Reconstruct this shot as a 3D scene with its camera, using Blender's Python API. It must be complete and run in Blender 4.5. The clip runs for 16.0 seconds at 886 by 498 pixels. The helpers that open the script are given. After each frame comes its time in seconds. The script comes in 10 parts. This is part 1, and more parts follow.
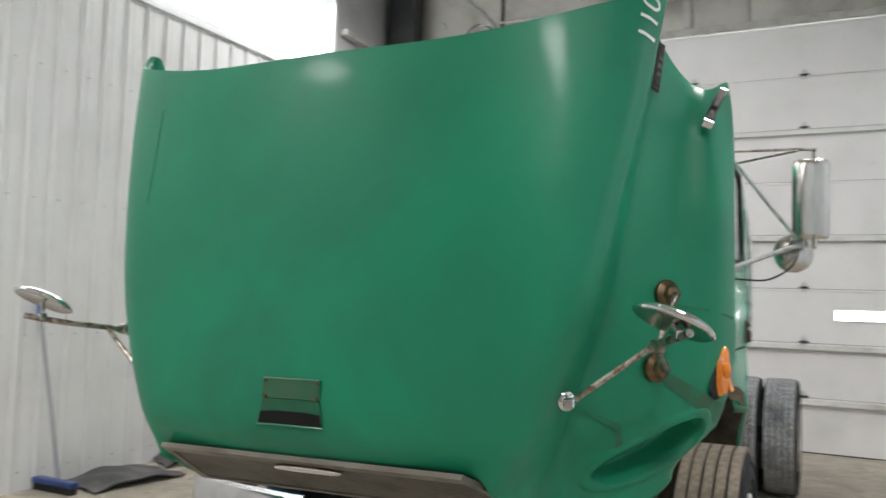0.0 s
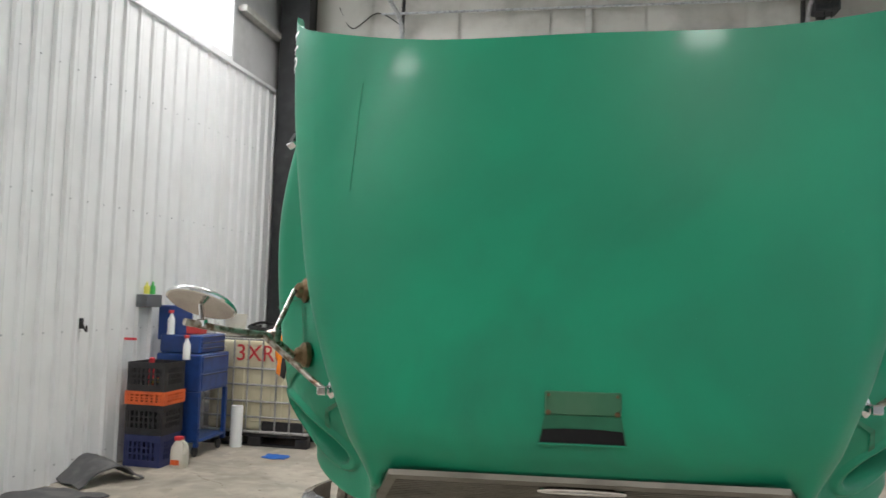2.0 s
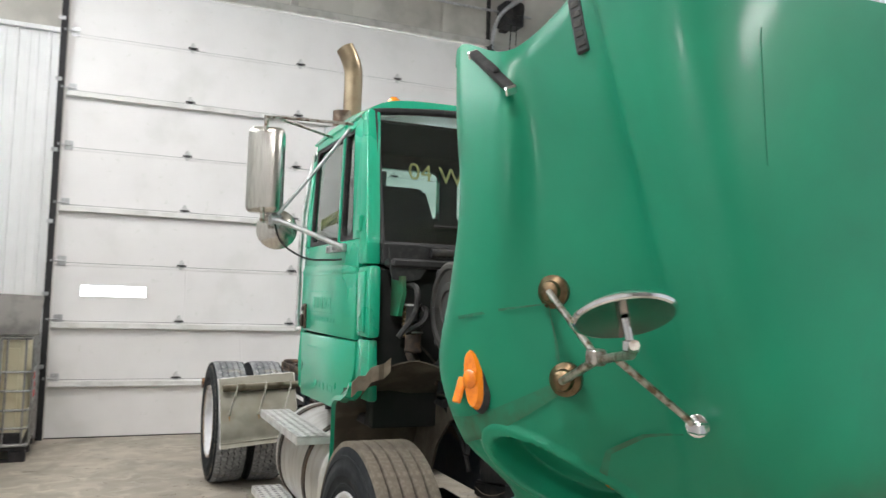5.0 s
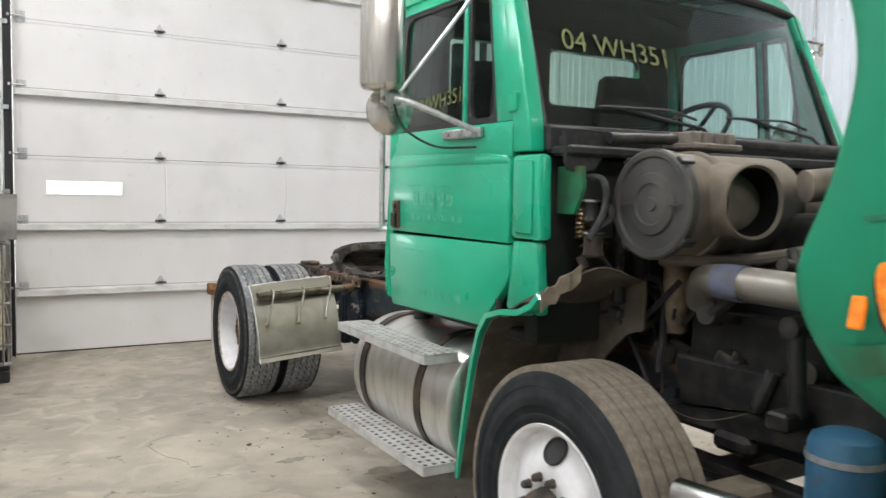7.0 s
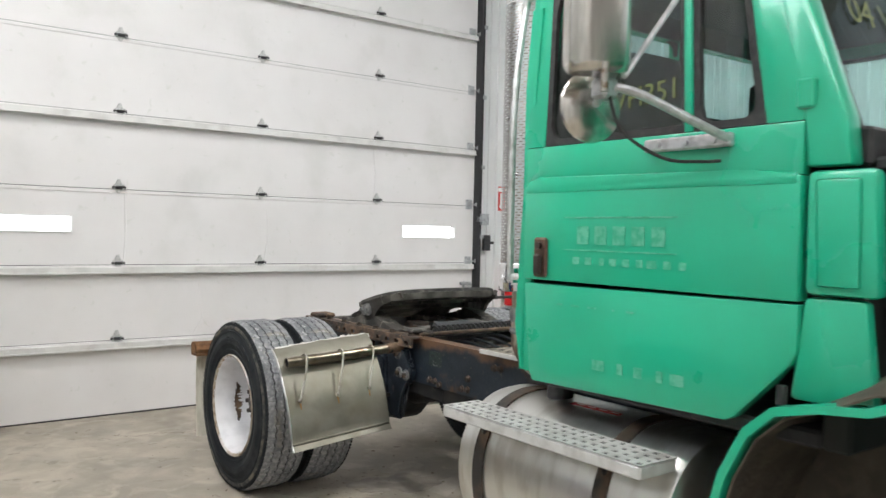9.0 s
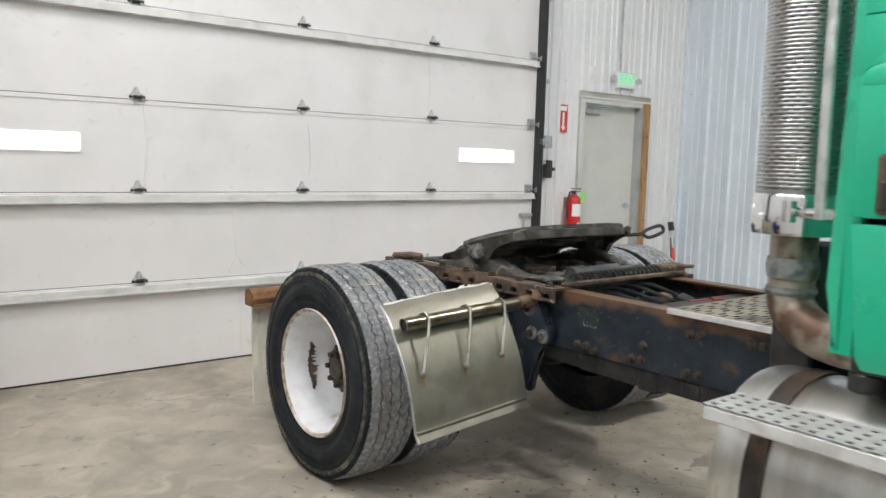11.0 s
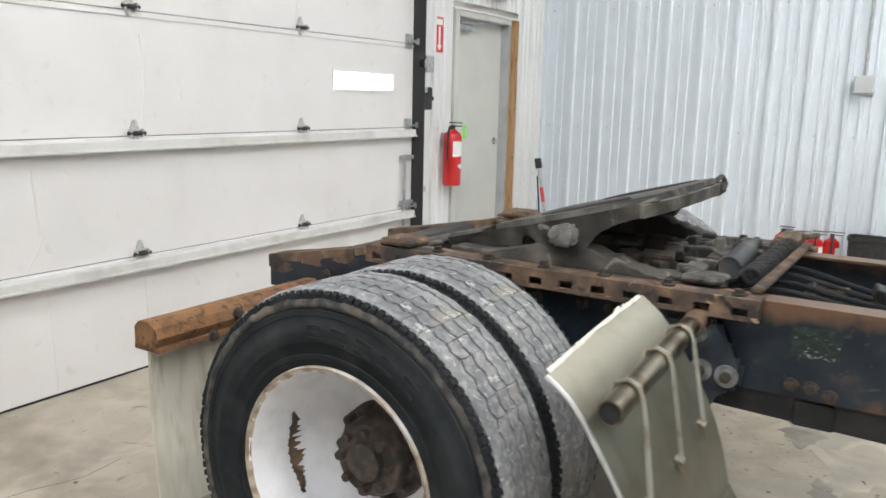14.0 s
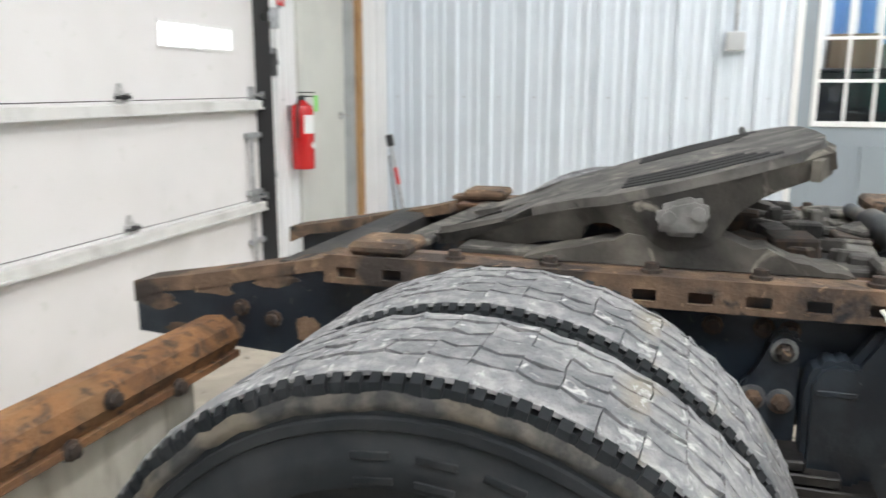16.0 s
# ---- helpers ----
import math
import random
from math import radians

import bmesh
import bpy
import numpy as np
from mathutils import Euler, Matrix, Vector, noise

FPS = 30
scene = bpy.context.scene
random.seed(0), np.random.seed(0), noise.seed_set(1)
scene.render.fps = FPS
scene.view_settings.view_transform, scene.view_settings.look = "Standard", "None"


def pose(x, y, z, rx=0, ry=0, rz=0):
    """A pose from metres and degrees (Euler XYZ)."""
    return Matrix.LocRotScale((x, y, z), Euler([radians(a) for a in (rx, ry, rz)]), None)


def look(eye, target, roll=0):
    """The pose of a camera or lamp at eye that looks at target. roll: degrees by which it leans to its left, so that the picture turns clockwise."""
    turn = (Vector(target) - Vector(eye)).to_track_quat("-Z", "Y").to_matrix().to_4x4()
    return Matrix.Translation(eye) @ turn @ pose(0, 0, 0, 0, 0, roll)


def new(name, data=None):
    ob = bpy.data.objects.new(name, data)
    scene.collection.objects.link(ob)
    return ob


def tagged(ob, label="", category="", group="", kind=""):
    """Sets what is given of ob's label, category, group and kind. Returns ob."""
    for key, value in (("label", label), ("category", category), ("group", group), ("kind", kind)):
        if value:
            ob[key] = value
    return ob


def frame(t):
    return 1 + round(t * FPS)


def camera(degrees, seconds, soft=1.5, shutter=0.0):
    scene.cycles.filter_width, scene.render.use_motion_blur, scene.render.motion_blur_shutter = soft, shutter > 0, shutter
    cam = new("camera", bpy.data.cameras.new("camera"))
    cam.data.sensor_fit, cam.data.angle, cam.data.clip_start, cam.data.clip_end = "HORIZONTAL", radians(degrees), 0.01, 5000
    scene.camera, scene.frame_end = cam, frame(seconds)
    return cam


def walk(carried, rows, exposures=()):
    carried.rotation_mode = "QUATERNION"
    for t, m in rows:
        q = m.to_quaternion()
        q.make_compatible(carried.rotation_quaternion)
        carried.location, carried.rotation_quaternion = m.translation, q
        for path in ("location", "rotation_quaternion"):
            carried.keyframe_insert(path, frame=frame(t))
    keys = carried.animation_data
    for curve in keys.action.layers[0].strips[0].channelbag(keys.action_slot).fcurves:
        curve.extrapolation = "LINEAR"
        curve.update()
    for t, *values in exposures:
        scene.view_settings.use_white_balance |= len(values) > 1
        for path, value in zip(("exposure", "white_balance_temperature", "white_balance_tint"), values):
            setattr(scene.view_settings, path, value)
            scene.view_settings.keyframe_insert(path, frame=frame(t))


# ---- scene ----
cam = camera(58.0, 16.0, shutter=0.4)
PATH = [
    (0, (0.032, 0.028, 1.621), (-0.848, 1.82, 1.74), 1.7),
    (0.5, (-0.335, -0.063, 1.639), (-0.874, 1.86, 1.753), 1.7),
    (1, (-0.728, -0.126, 1.65), (-1.173, 1.82, 1.764), 1.7),
    (1.5, (-1.038, -0.204, 1.631), (-1.5, 1.739, 1.745), 1.8),
    (2, (-1.406, -0.207, 1.605), (-1.79, 1.752, 1.726), 1.9),
    (2.5, (-1.814, -0.128, 1.614), (-1.868, 1.867, 1.739), 2.1),
    (3, (-2.213, -0.066, 1.612), (-1.91, 1.907, 1.741), 1.8),
    (3.5, (-2.584, 0.09, 1.573), (-2.215, 2.052, 1.7), 1.8),
    (3.7, (-2.722, 0.172, 1.586), (-2.352, 2.134, 1.713), 1.9),
    (5.8, (-3.944, 1.032, 1.588), (-2.959, 2.769, 1.701), 1.1),
    (6, (-4.019, 1.124, 1.6), (-3.029, 2.859, 1.706), 1.0),
    (6.5, (-4.142, 1.438, 1.592), (-3.144, 3.171, 1.552), 1.1),
    (7, (-4.233, 1.731, 1.571), (-3.237, 3.459, 1.43), 1.2),
    (7.5, (-4.349, 2.088, 1.583), (-3.321, 3.797, 1.433), 1.1),
    (8, (-4.443, 2.48, 1.548), (-3.285, 4.104, 1.4), 1.3),
    (8.5, (-4.478, 2.815, 1.563), (-3.3, 4.426, 1.43), 1.1),
    (8.7, (-4.46, 2.98, 1.553), (-3.273, 4.589, 1.51), 1.1),
    (10.8, (-4.454, 4.326, 1.514), (-3.22, 5.891, 1.336), 1.7),
    (11, (-4.42, 4.506, 1.484), (-3.186, 6.066, 1.265), 1.6),
    (11.5, (-4.366, 4.902, 1.482), (-3.054, 6.394, 1.251), 1.5),
    (12, (-4.341, 5.287, 1.448), (-2.791, 6.531, 1.222), 1.4),
    (12.5, (-4.325, 5.608, 1.435), (-2.658, 6.691, 1.213), 1.5),
    (13, (-4.214, 5.921, 1.452), (-2.539, 6.992, 1.229), 1.5),
    (13.5, (-4.153, 6.215, 1.44), (-2.474, 7.278, 1.213), 1.5),
    (14, (-4.079, 6.49, 1.451), (-2.416, 7.535, 1.077), 1.4),
    (14.5, (-3.842, 6.8, 1.45), (-2.182, 7.838, 1.044), 1.4),
    (15, (-3.703, 7.04, 1.395), (-2.039, 8.076, 0.995), 1.1),
    (15.5, (-3.55, 7.28, 1.318), (-1.812, 8.19, 0.929), 0.5),
    (16, (-3.408, 7.436, 1.289), (-1.535, 8.011, 0.89), 0.1),
]
EXPOSURES = [(0, -0.18), (1.0, -0.2), (2.0, -0.1), (2.5, 0.17), (3.0, 0.22), (3.7, 0.12), (6, 0.05), (6.5, 0.07), (8.7, 0.1), (11, 0.14), (11.5, 0.22), (12.3, 0.33), (13, 0.31), (14, 0.35), (14.5, 0.42), (15.5, 0.47), (16, 0.49)]
walk(cam, [(t, look(eye, target, roll)) for t, eye, target, roll in PATH], EXPOSURES)

# ---- world and lamps ----
world = bpy.data.worlds.new("world")
scene.world = world
world.use_nodes = True
wn = world.node_tree.nodes
sky = wn.new("ShaderNodeTexSky")
sky.sky_type, sky.sun_disc = "NISHITA", False
sky.sun_elevation, sky.sun_rotation = radians(35), radians(260)
world.node_tree.links.new(sky.outputs["Color"], wn["Background"].inputs["Color"])
wn["Background"].inputs["Strength"].default_value = 0.06

sun = new("sun", bpy.data.lights.new("sun", "SUN"))
sun.data.energy, sun.data.angle, sun.data.color = 1.0, radians(12), (1.0, 0.97, 0.92)
sun.matrix_world = look((-12, 3, 12), (-3, 5, 0))

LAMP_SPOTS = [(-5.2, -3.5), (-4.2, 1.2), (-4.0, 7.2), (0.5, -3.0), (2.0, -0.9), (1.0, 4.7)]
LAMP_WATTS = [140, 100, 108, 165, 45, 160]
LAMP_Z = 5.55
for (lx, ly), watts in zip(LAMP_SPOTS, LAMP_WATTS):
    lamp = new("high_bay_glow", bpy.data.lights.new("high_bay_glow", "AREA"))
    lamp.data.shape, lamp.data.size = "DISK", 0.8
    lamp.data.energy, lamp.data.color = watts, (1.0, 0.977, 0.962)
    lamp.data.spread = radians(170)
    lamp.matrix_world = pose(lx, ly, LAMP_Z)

# unseen lamp added to brighten the office behind the door glass
office_fill = new("office_lamp_glow", bpy.data.lights.new("office_lamp_glow", "AREA"))
office_fill.data.shape, office_fill.data.size, office_fill.data.size_y = "RECTANGLE", 0.5, 1.0
office_fill.data.energy, office_fill.data.color = 14, (1.0, 0.98, 0.95)
office_fill.matrix_world = pose(4.3, 6.24, 2.42)

window_glow = new("window_daylight", bpy.data.lights.new("window_daylight", "AREA"))
window_glow.data.shape, window_glow.data.size, window_glow.data.size_y = "RECTANGLE", 6.2, 1.1
window_glow.data.energy, window_glow.data.color = 150, (0.93, 0.97, 1.0)
window_glow.matrix_world = look((-5.82, 5.3, 4.95), (0, 5.3, 3.2))

# ---- materials ----
def mat(name, base, rough=0.5, metal=0.0, second=None, scale=6.0, mix=(0.45, 0.65), bump=0.0, bump_scale=60.0,
        third=None, third_scale=1.2, third_mix=(0.55, 0.7), coat=0.0, rough_var=0.0, stretch=(1, 1, 1), spec=0.5, by_object=0.0, extra=(), rise=None):
    """A Principled surface: base colour, a second colour in fine noise, a third in large stains, and a fine relief."""
    m = bpy.data.materials.new(name)
    m.use_nodes = True
    nt = m.node_tree
    n, l = nt.nodes, nt.links
    b = n["Principled BSDF"]
    b.inputs["Roughness"].default_value, b.inputs["Metallic"].default_value = rough, metal
    b.inputs["Coat Weight"].default_value, b.inputs["Coat Roughness"].default_value = coat, 0.12
    b.inputs["Specular IOR Level"].default_value = spec
    b.inputs["Base Color"].default_value = (*base, 1)
    co = n.new("ShaderNodeTexCoord")
    mp = n.new("ShaderNodeMapping")
    mp.inputs["Scale"].default_value = stretch
    l.new(co.outputs["Object"], mp.inputs["Vector"])

    def noise_tex(sc, detail=6.0):
        t = n.new("ShaderNodeTexNoise")
        t.inputs["Scale"].default_value, t.inputs["Detail"].default_value = sc, detail
        l.new(mp.outputs["Vector"], t.inputs["Vector"])
        return t

    def ramp(src, lo, hi):
        r = n.new("ShaderNodeMapRange")
        r.inputs["From Min"].default_value, r.inputs["From Max"].default_value = lo, hi
        l.new(src, r.inputs["Value"])
        return r.outputs["Result"]

    def mixed(fac, a, c):
        x = n.new("ShaderNodeMix")
        x.data_type = "RGBA"
        l.new(fac, x.inputs["Factor"])
        if isinstance(a, tuple):
            x.inputs["A"].default_value = (*a, 1)
        else:
            l.new(a, x.inputs["A"])
        x.clamp_factor = True
        x.inputs["B"].default_value = (*c, 1)
        return x.outputs["Result"]

    colour = base
    if second:
        colour = mixed(ramp(noise_tex(scale).outputs["Fac"], *mix), colour, second)
    if third:
        colour = mixed(ramp(noise_tex(third_scale, 8).outputs["Fac"], *third_mix), colour, third)
    for col, sc, lo_, hi_, warp in extra:
        t = noise_tex(sc, 7)
        t.inputs["Distortion"].default_value = warp
        colour = mixed(ramp(t.outputs["Fac"], lo_, hi_), colour, col)
    if rise:
        z0, z1, col = rise
        sep = n.new("ShaderNodeSeparateXYZ")
        l.new(co.outputs["Object"], sep.inputs["Vector"])
        add = n.new("ShaderNodeMath")
        add.operation = "ADD"
        l.new(ramp(noise_tex(7.0, 8).outputs["Fac"], 0.32, 0.68), add.inputs[0])
        up = n.new("ShaderNodeMapRange")
        up.clamp = False
        up.inputs["From Min"].default_value, up.inputs["From Max"].default_value = z0, z1
        up.inputs["To Min"].default_value, up.inputs["To Max"].default_value = -1.0, 0.6
        l.new(sep.outputs["Z"], up.inputs["Value"])
        l.new(up.outputs["Result"], add.inputs[1])
        colour = mixed(ramp(add.outputs["Value"], 0.0, 0.5), colour, col)
    if by_object:
        info = n.new("ShaderNodeObjectInfo")
        hsv = n.new("ShaderNodeHueSaturation")
        val = n.new("ShaderNodeMapRange")
        val.inputs["To Min"].default_value, val.inputs["To Max"].default_value = 1 - by_object, 1 + by_object
        l.new(info.outputs["Random"], val.inputs["Value"])
        l.new(val.outputs["Result"], hsv.inputs["Value"])
        if isinstance(colour, tuple):
            hsv.inputs["Color"].default_value = (*colour, 1)
        else:
            l.new(colour, hsv.inputs["Color"])
        colour = hsv.outputs["Color"]
    if not isinstance(colour, tuple):
        l.new(colour, b.inputs["Base Color"])
    if rough_var:
        r = n.new("ShaderNodeMapRange")
        r.inputs["To Min"].default_value, r.inputs["To Max"].default_value = rough - rough_var, rough + rough_var
        l.new(noise_tex(scale * 0.7).outputs["Fac"], r.inputs["Value"])
        l.new(r.outputs["Result"], b.inputs["Roughness"])
    if bump:
        bp = n.new("ShaderNodeBump")
        bp.inputs["Strength"].default_value, bp.inputs["Distance"].default_value = bump, 0.004
        l.new(noise_tex(bump_scale).outputs["Fac"], bp.inputs["Height"])
        l.new(bp.outputs["Normal"], b.inputs["Normal"])
    return m


def glow(name, colour, strength):
    m = bpy.data.materials.new(name)
    m.use_nodes = True
    b = m.node_tree.nodes["Principled BSDF"]
    b.inputs["Base Color"].default_value = (*colour, 1)
    b.inputs["Emission Color"].default_value = (*colour, 1)
    b.inputs["Emission Strength"].default_value = strength
    return m


def clear(name, tint, rough=0.0, ior=1.45):
    m = bpy.data.materials.new(name)
    m.use_nodes = True
    nt = m.node_tree
    g = nt.nodes["Principled BSDF"]
    g.inputs["Base Color"].default_value = (*tint, 1)
    g.inputs["Roughness"].default_value, g.inputs["IOR"].default_value = rough, ior
    g.inputs["Transmission Weight"].default_value = 1.0
    return m


GREEN = (0.0078, 0.268, 0.143)
paint_cab = mat("green_cab_paint", (0.011, 0.40, 0.23), 0.28, 0, (0.013, 0.375, 0.213), 2.5, coat=0.5, bump=0.03, bump_scale=300, rough_var=0.06)
paint_hood = mat("green_hood_paint", GREEN, 0.4, 0, (0.01, 0.21, 0.115), 1.6, (0.35, 0.7), third=(0.011, 0.245, 0.135), third_scale=9,
                 third_mix=(0.6, 0.85), coat=0.1, spec=0.33, bump=0.05, bump_scale=220, rough_var=0.06,
                 extra=(((0.012, 0.2, 0.112), 0.9, 0.45, 0.7, 2.0), ((0.025, 0.26, 0.15), 90.0, 0.7, 0.78, 0.0)))
paint_dirty = mat("weathered_green_paint", (0.016, 0.2, 0.1), 0.5, 0, (0.06, 0.11, 0.05), 5, third=(0.05, 0.05, 0.03), third_scale=3)
grime = mat("grimy_brown_streak", (0.025, 0.14, 0.07), 0.55, 0, (0.055, 0.095, 0.045), 9, third=(0.009, 0.21, 0.112), third_scale=14, third_mix=(0.42, 0.68))
grime_thin = mat("thin_brown_grime", (0.014, 0.18, 0.095), 0.55, 0, (0.03, 0.12, 0.062), 22, (0.4, 0.6))
fade = mat("ghost_lettering", (0.1, 0.42, 0.28), 0.6, 0, (0.03, 0.34, 0.2), 40, (0.42, 0.62))
black_rubber = mat("black_rubber", (0.018, 0.018, 0.019), 0.72, 0, (0.035, 0.034, 0.033), 30, bump=0.15, bump_scale=200)
tyre_side = mat("tyre_sidewall_rubber", (0.016, 0.019, 0.022), 0.75, 0, (0.03, 0.033, 0.036), 9, third=(0.045, 0.045, 0.044), third_scale=3.5, third_mix=(0.6, 0.75), bump=0.1, bump_scale=120, spec=0.2)
tyre_tread = mat("worn_grey_tread_rubber", (0.21, 0.216, 0.228), 0.88, 0, (0.34, 0.34, 0.345), 45, (0.42, 0.62), third=(0.1, 0.107, 0.118), third_scale=4,
                 third_mix=(0.48, 0.75), bump=1.0, bump_scale=110, spec=0.3, extra=(((0.3, 0.275, 0.235), 5.0, 0.58, 0.72, 1.0), ((0.5, 0.5, 0.5), 32.0, 0.6, 0.7, 1.5)))
tyre_tread_tan = mat("dusty_tread_rubber", (0.17, 0.142, 0.11), 0.9, 0, (0.24, 0.205, 0.16), 40, third=(0.11, 0.092, 0.074), third_scale=3, bump=0.5, bump_scale=110)
rim_white = mat("white_rim_paint", (0.78, 0.78, 0.8), 0.45, 0, (0.68, 0.68, 0.7), 12, third=(0.35, 0.24, 0.13), third_scale=6, third_mix=(0.68, 0.8), bump=0.1)
hub_grease = mat("greasy_hub_steel", (0.06, 0.052, 0.046), 0.6, 0.3, (0.14, 0.1, 0.075), 25, third=(0.025, 0.023, 0.022), third_scale=9, bump=0.5)
steel_bare = mat("brushed_stainless", (0.3, 0.285, 0.24), 0.5, 0.9, (0.24, 0.225, 0.185), 7, third=(0.22, 0.185, 0.13), third_scale=4, third_mix=(0.52, 0.78), rough_var=0.1, bump=0.03, bump_scale=40)
aluminium = mat("cast_aluminium", (0.72, 0.72, 0.72), 0.38, 1.0, (0.52, 0.52, 0.51), 18, rough_var=0.1, bump=0.08)
tank_alu = mat("polished_tank_aluminium", (0.72, 0.72, 0.7), 0.36, 1.0, (0.58, 0.57, 0.54), 5, third=(0.45, 0.4, 0.32), third_scale=7, third_mix=(0.66, 0.8), rough_var=0.12, stretch=(1, 3, 1))
chrome = mat("chrome", (0.78, 0.78, 0.79), 0.08, 1.0, (0.66, 0.65, 0.62), 30, (0.6, 0.75))
chrome_worn = mat("worn_chrome", (0.46, 0.43, 0.39), 0.3, 0.85, (0.16, 0.11, 0.07), 45, (0.45, 0.62))
mirror_back = mat("brushed_mirror_housing", (0.62, 0.6, 0.56), 0.22, 1.0, (0.52, 0.5, 0.46), 9, stretch=(8, 8, 1))
mirror_glass = mat("mirror_glass", (0.9, 0.9, 0.9), 0.02, 1.0)
brass = mat("tarnished_brass", (0.2, 0.14, 0.08), 0.35, 0.9, (0.14, 0.09, 0.05), 60, bump=0.2)
frame_blue = mat("dark_blue_chassis_paint", (0.008, 0.014, 0.023), 0.4, 0.05, (0.018, 0.026, 0.037), 8, third=(0.085, 0.05, 0.031), third_scale=8, third_mix=(0.63, 0.72), bump=0.25, bump_scale=70, rise=(0.855, 0.962, (0.13, 0.072, 0.042)), extra=(((0.05, 0.05, 0.048), 30.0, 0.64, 0.7, 1.0),))
rust = mat("rusty_steel", (0.13, 0.085, 0.056), 0.9, 0.0, (0.2, 0.128, 0.08), 18, third=(0.045, 0.035, 0.03), third_scale=8, third_mix=(0.46, 0.62), bump=1.0, bump_scale=90, extra=(((0.3, 0.2, 0.12), 26.0, 0.62, 0.7, 1.0), ((0.02, 0.02, 0.022), 4.0, 0.62, 0.68, 2.0)))
rust_beam = mat("orange_rusted_beam", (0.24, 0.118, 0.05), 0.9, 0, (0.14, 0.07, 0.035), 16, third=(0.31, 0.18, 0.085), third_scale=4, bump=1.0, bump_scale=110, extra=(((0.07, 0.045, 0.03), 28.0, 0.55, 0.66, 1.0), ((0.1, 0.055, 0.03), 5.0, 0.56, 0.7, 2.0)))
black_steel = mat("greasy_black_steel", (0.018, 0.018, 0.019), 0.55, 0.2, (0.05, 0.045, 0.04), 12, third=(0.1, 0.085, 0.07), third_scale=5, third_mix=(0.6, 0.8), bump=0.3)
plate_grey = mat("dusty_fifth_wheel_steel", (0.06, 0.057, 0.053), 0.75, 0.2, (0.13, 0.124, 0.113), 10, third=(0.03, 0.03, 0.03), third_scale=3.5, bump=1.0, bump_scale=40, extra=(((0.22, 0.205, 0.18), 7.0, 0.54, 0.68, 1.5), ((0.018, 0.018, 0.018), 14.0, 0.6, 0.68, 0.8)))
zinc = mat("galvanised_casting", (0.36, 0.355, 0.35), 0.65, 0.3, (0.2, 0.195, 0.19), 22, (0.4, 0.6), third=(0.12, 0.11, 0.1), third_scale=12, third_mix=(0.58, 0.7), bump=0.5)
step_alu = mat("scuffed_step_aluminium", (0.66, 0.66, 0.645), 0.45, 0.35, (0.52, 0.515, 0.5), 14, third=(0.4, 0.39, 0.36), third_scale=5, third_mix=(0.6, 0.8), bump=0.1)
deck_plate = mat("worn_tread_plate", (0.3, 0.268, 0.215), 0.55, 0.3, (0.22, 0.195, 0.156), 8, third=(0.08, 0.075, 0.066), third_scale=4, third_mix=(0.58, 0.72))
engine_dark = mat("oily_engine_black", (0.012, 0.012, 0.013), 0.5, 0.2, (0.034, 0.03, 0.027), 14, third=(0.075, 0.063, 0.05), third_scale=6, third_mix=(0.6, 0.8), bump=0.4)
dust_plastic = mat("dusty_black_plastic", (0.044, 0.042, 0.04), 0.55, 0, (0.078, 0.072, 0.066), 6, third=(0.03, 0.029, 0.028), third_scale=3, bump=0.12)
dust_tan = mat("tan_dusty_plastic", (0.19, 0.155, 0.118), 0.8, 0, (0.12, 0.1, 0.08), 7, third=(0.08, 0.07, 0.06), third_scale=2.5, bump=0.1)
liner_dirt = mat("muddy_fender_liner", (0.075, 0.063, 0.048), 0.85, 0, (0.12, 0.1, 0.074), 11, third=(0.18, 0.15, 0.11), third_scale=5, third_mix=(0.6, 0.8), bump=0.6, bump_scale=60)
hot_steel = mat("heat_stained_exhaust", (0.36, 0.31, 0.25), 0.45, 0.5, (0.12, 0.07, 0.045), 9, (0.44, 0.58), third=(0.045, 0.032, 0.026), third_scale=5, bump=0.3)
stack_tan = mat("tan_stack_tip", (0.3, 0.235, 0.155), 0.38, 0.8, (0.17, 0.125, 0.08), 6)
amber = mat("amber_lens", (0.95, 0.27, 0.01), 0.18, 0, (0.8, 0.2, 0.01), 40, coat=0.6)
dash_black = mat("dull_black_trim", (0.02, 0.02, 0.021), 0.7, 0, (0.035, 0.035, 0.036), 20, bump=0.1)
seat_cloth = mat("dark_seat_cloth", (0.022, 0.022, 0.025), 0.95, 0, (0.04, 0.04, 0.044), 60, bump=0.3, bump_scale=150)
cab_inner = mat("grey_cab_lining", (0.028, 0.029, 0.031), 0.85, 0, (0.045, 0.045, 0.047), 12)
yellow_marker = mat("yellow_paint_marker", (0.16, 0.19, 0.06), 0.6, 0, (0.07, 0.09, 0.035), 60, (0.5, 0.7))
white_decal = mat("white_vinyl", (0.85, 0.86, 0.85), 0.4)
red_label = mat("red_warning_label", (0.62, 0.06, 0.06), 0.5)
blue_can = mat("blue_painted_steel", (0.03, 0.12, 0.22), 0.45, 0.1, (0.05, 0.16, 0.26), 12, third=(0.12, 0.09, 0.07), third_scale=7, third_mix=(0.62, 0.75))
yellow_part = mat("yellow_painted_part", (0.5, 0.33, 0.03), 0.5, 0, (0.2, 0.12, 0.03), 20)
glass_tint = clear("green_tinted_glass", (0.7, 0.86, 0.81))

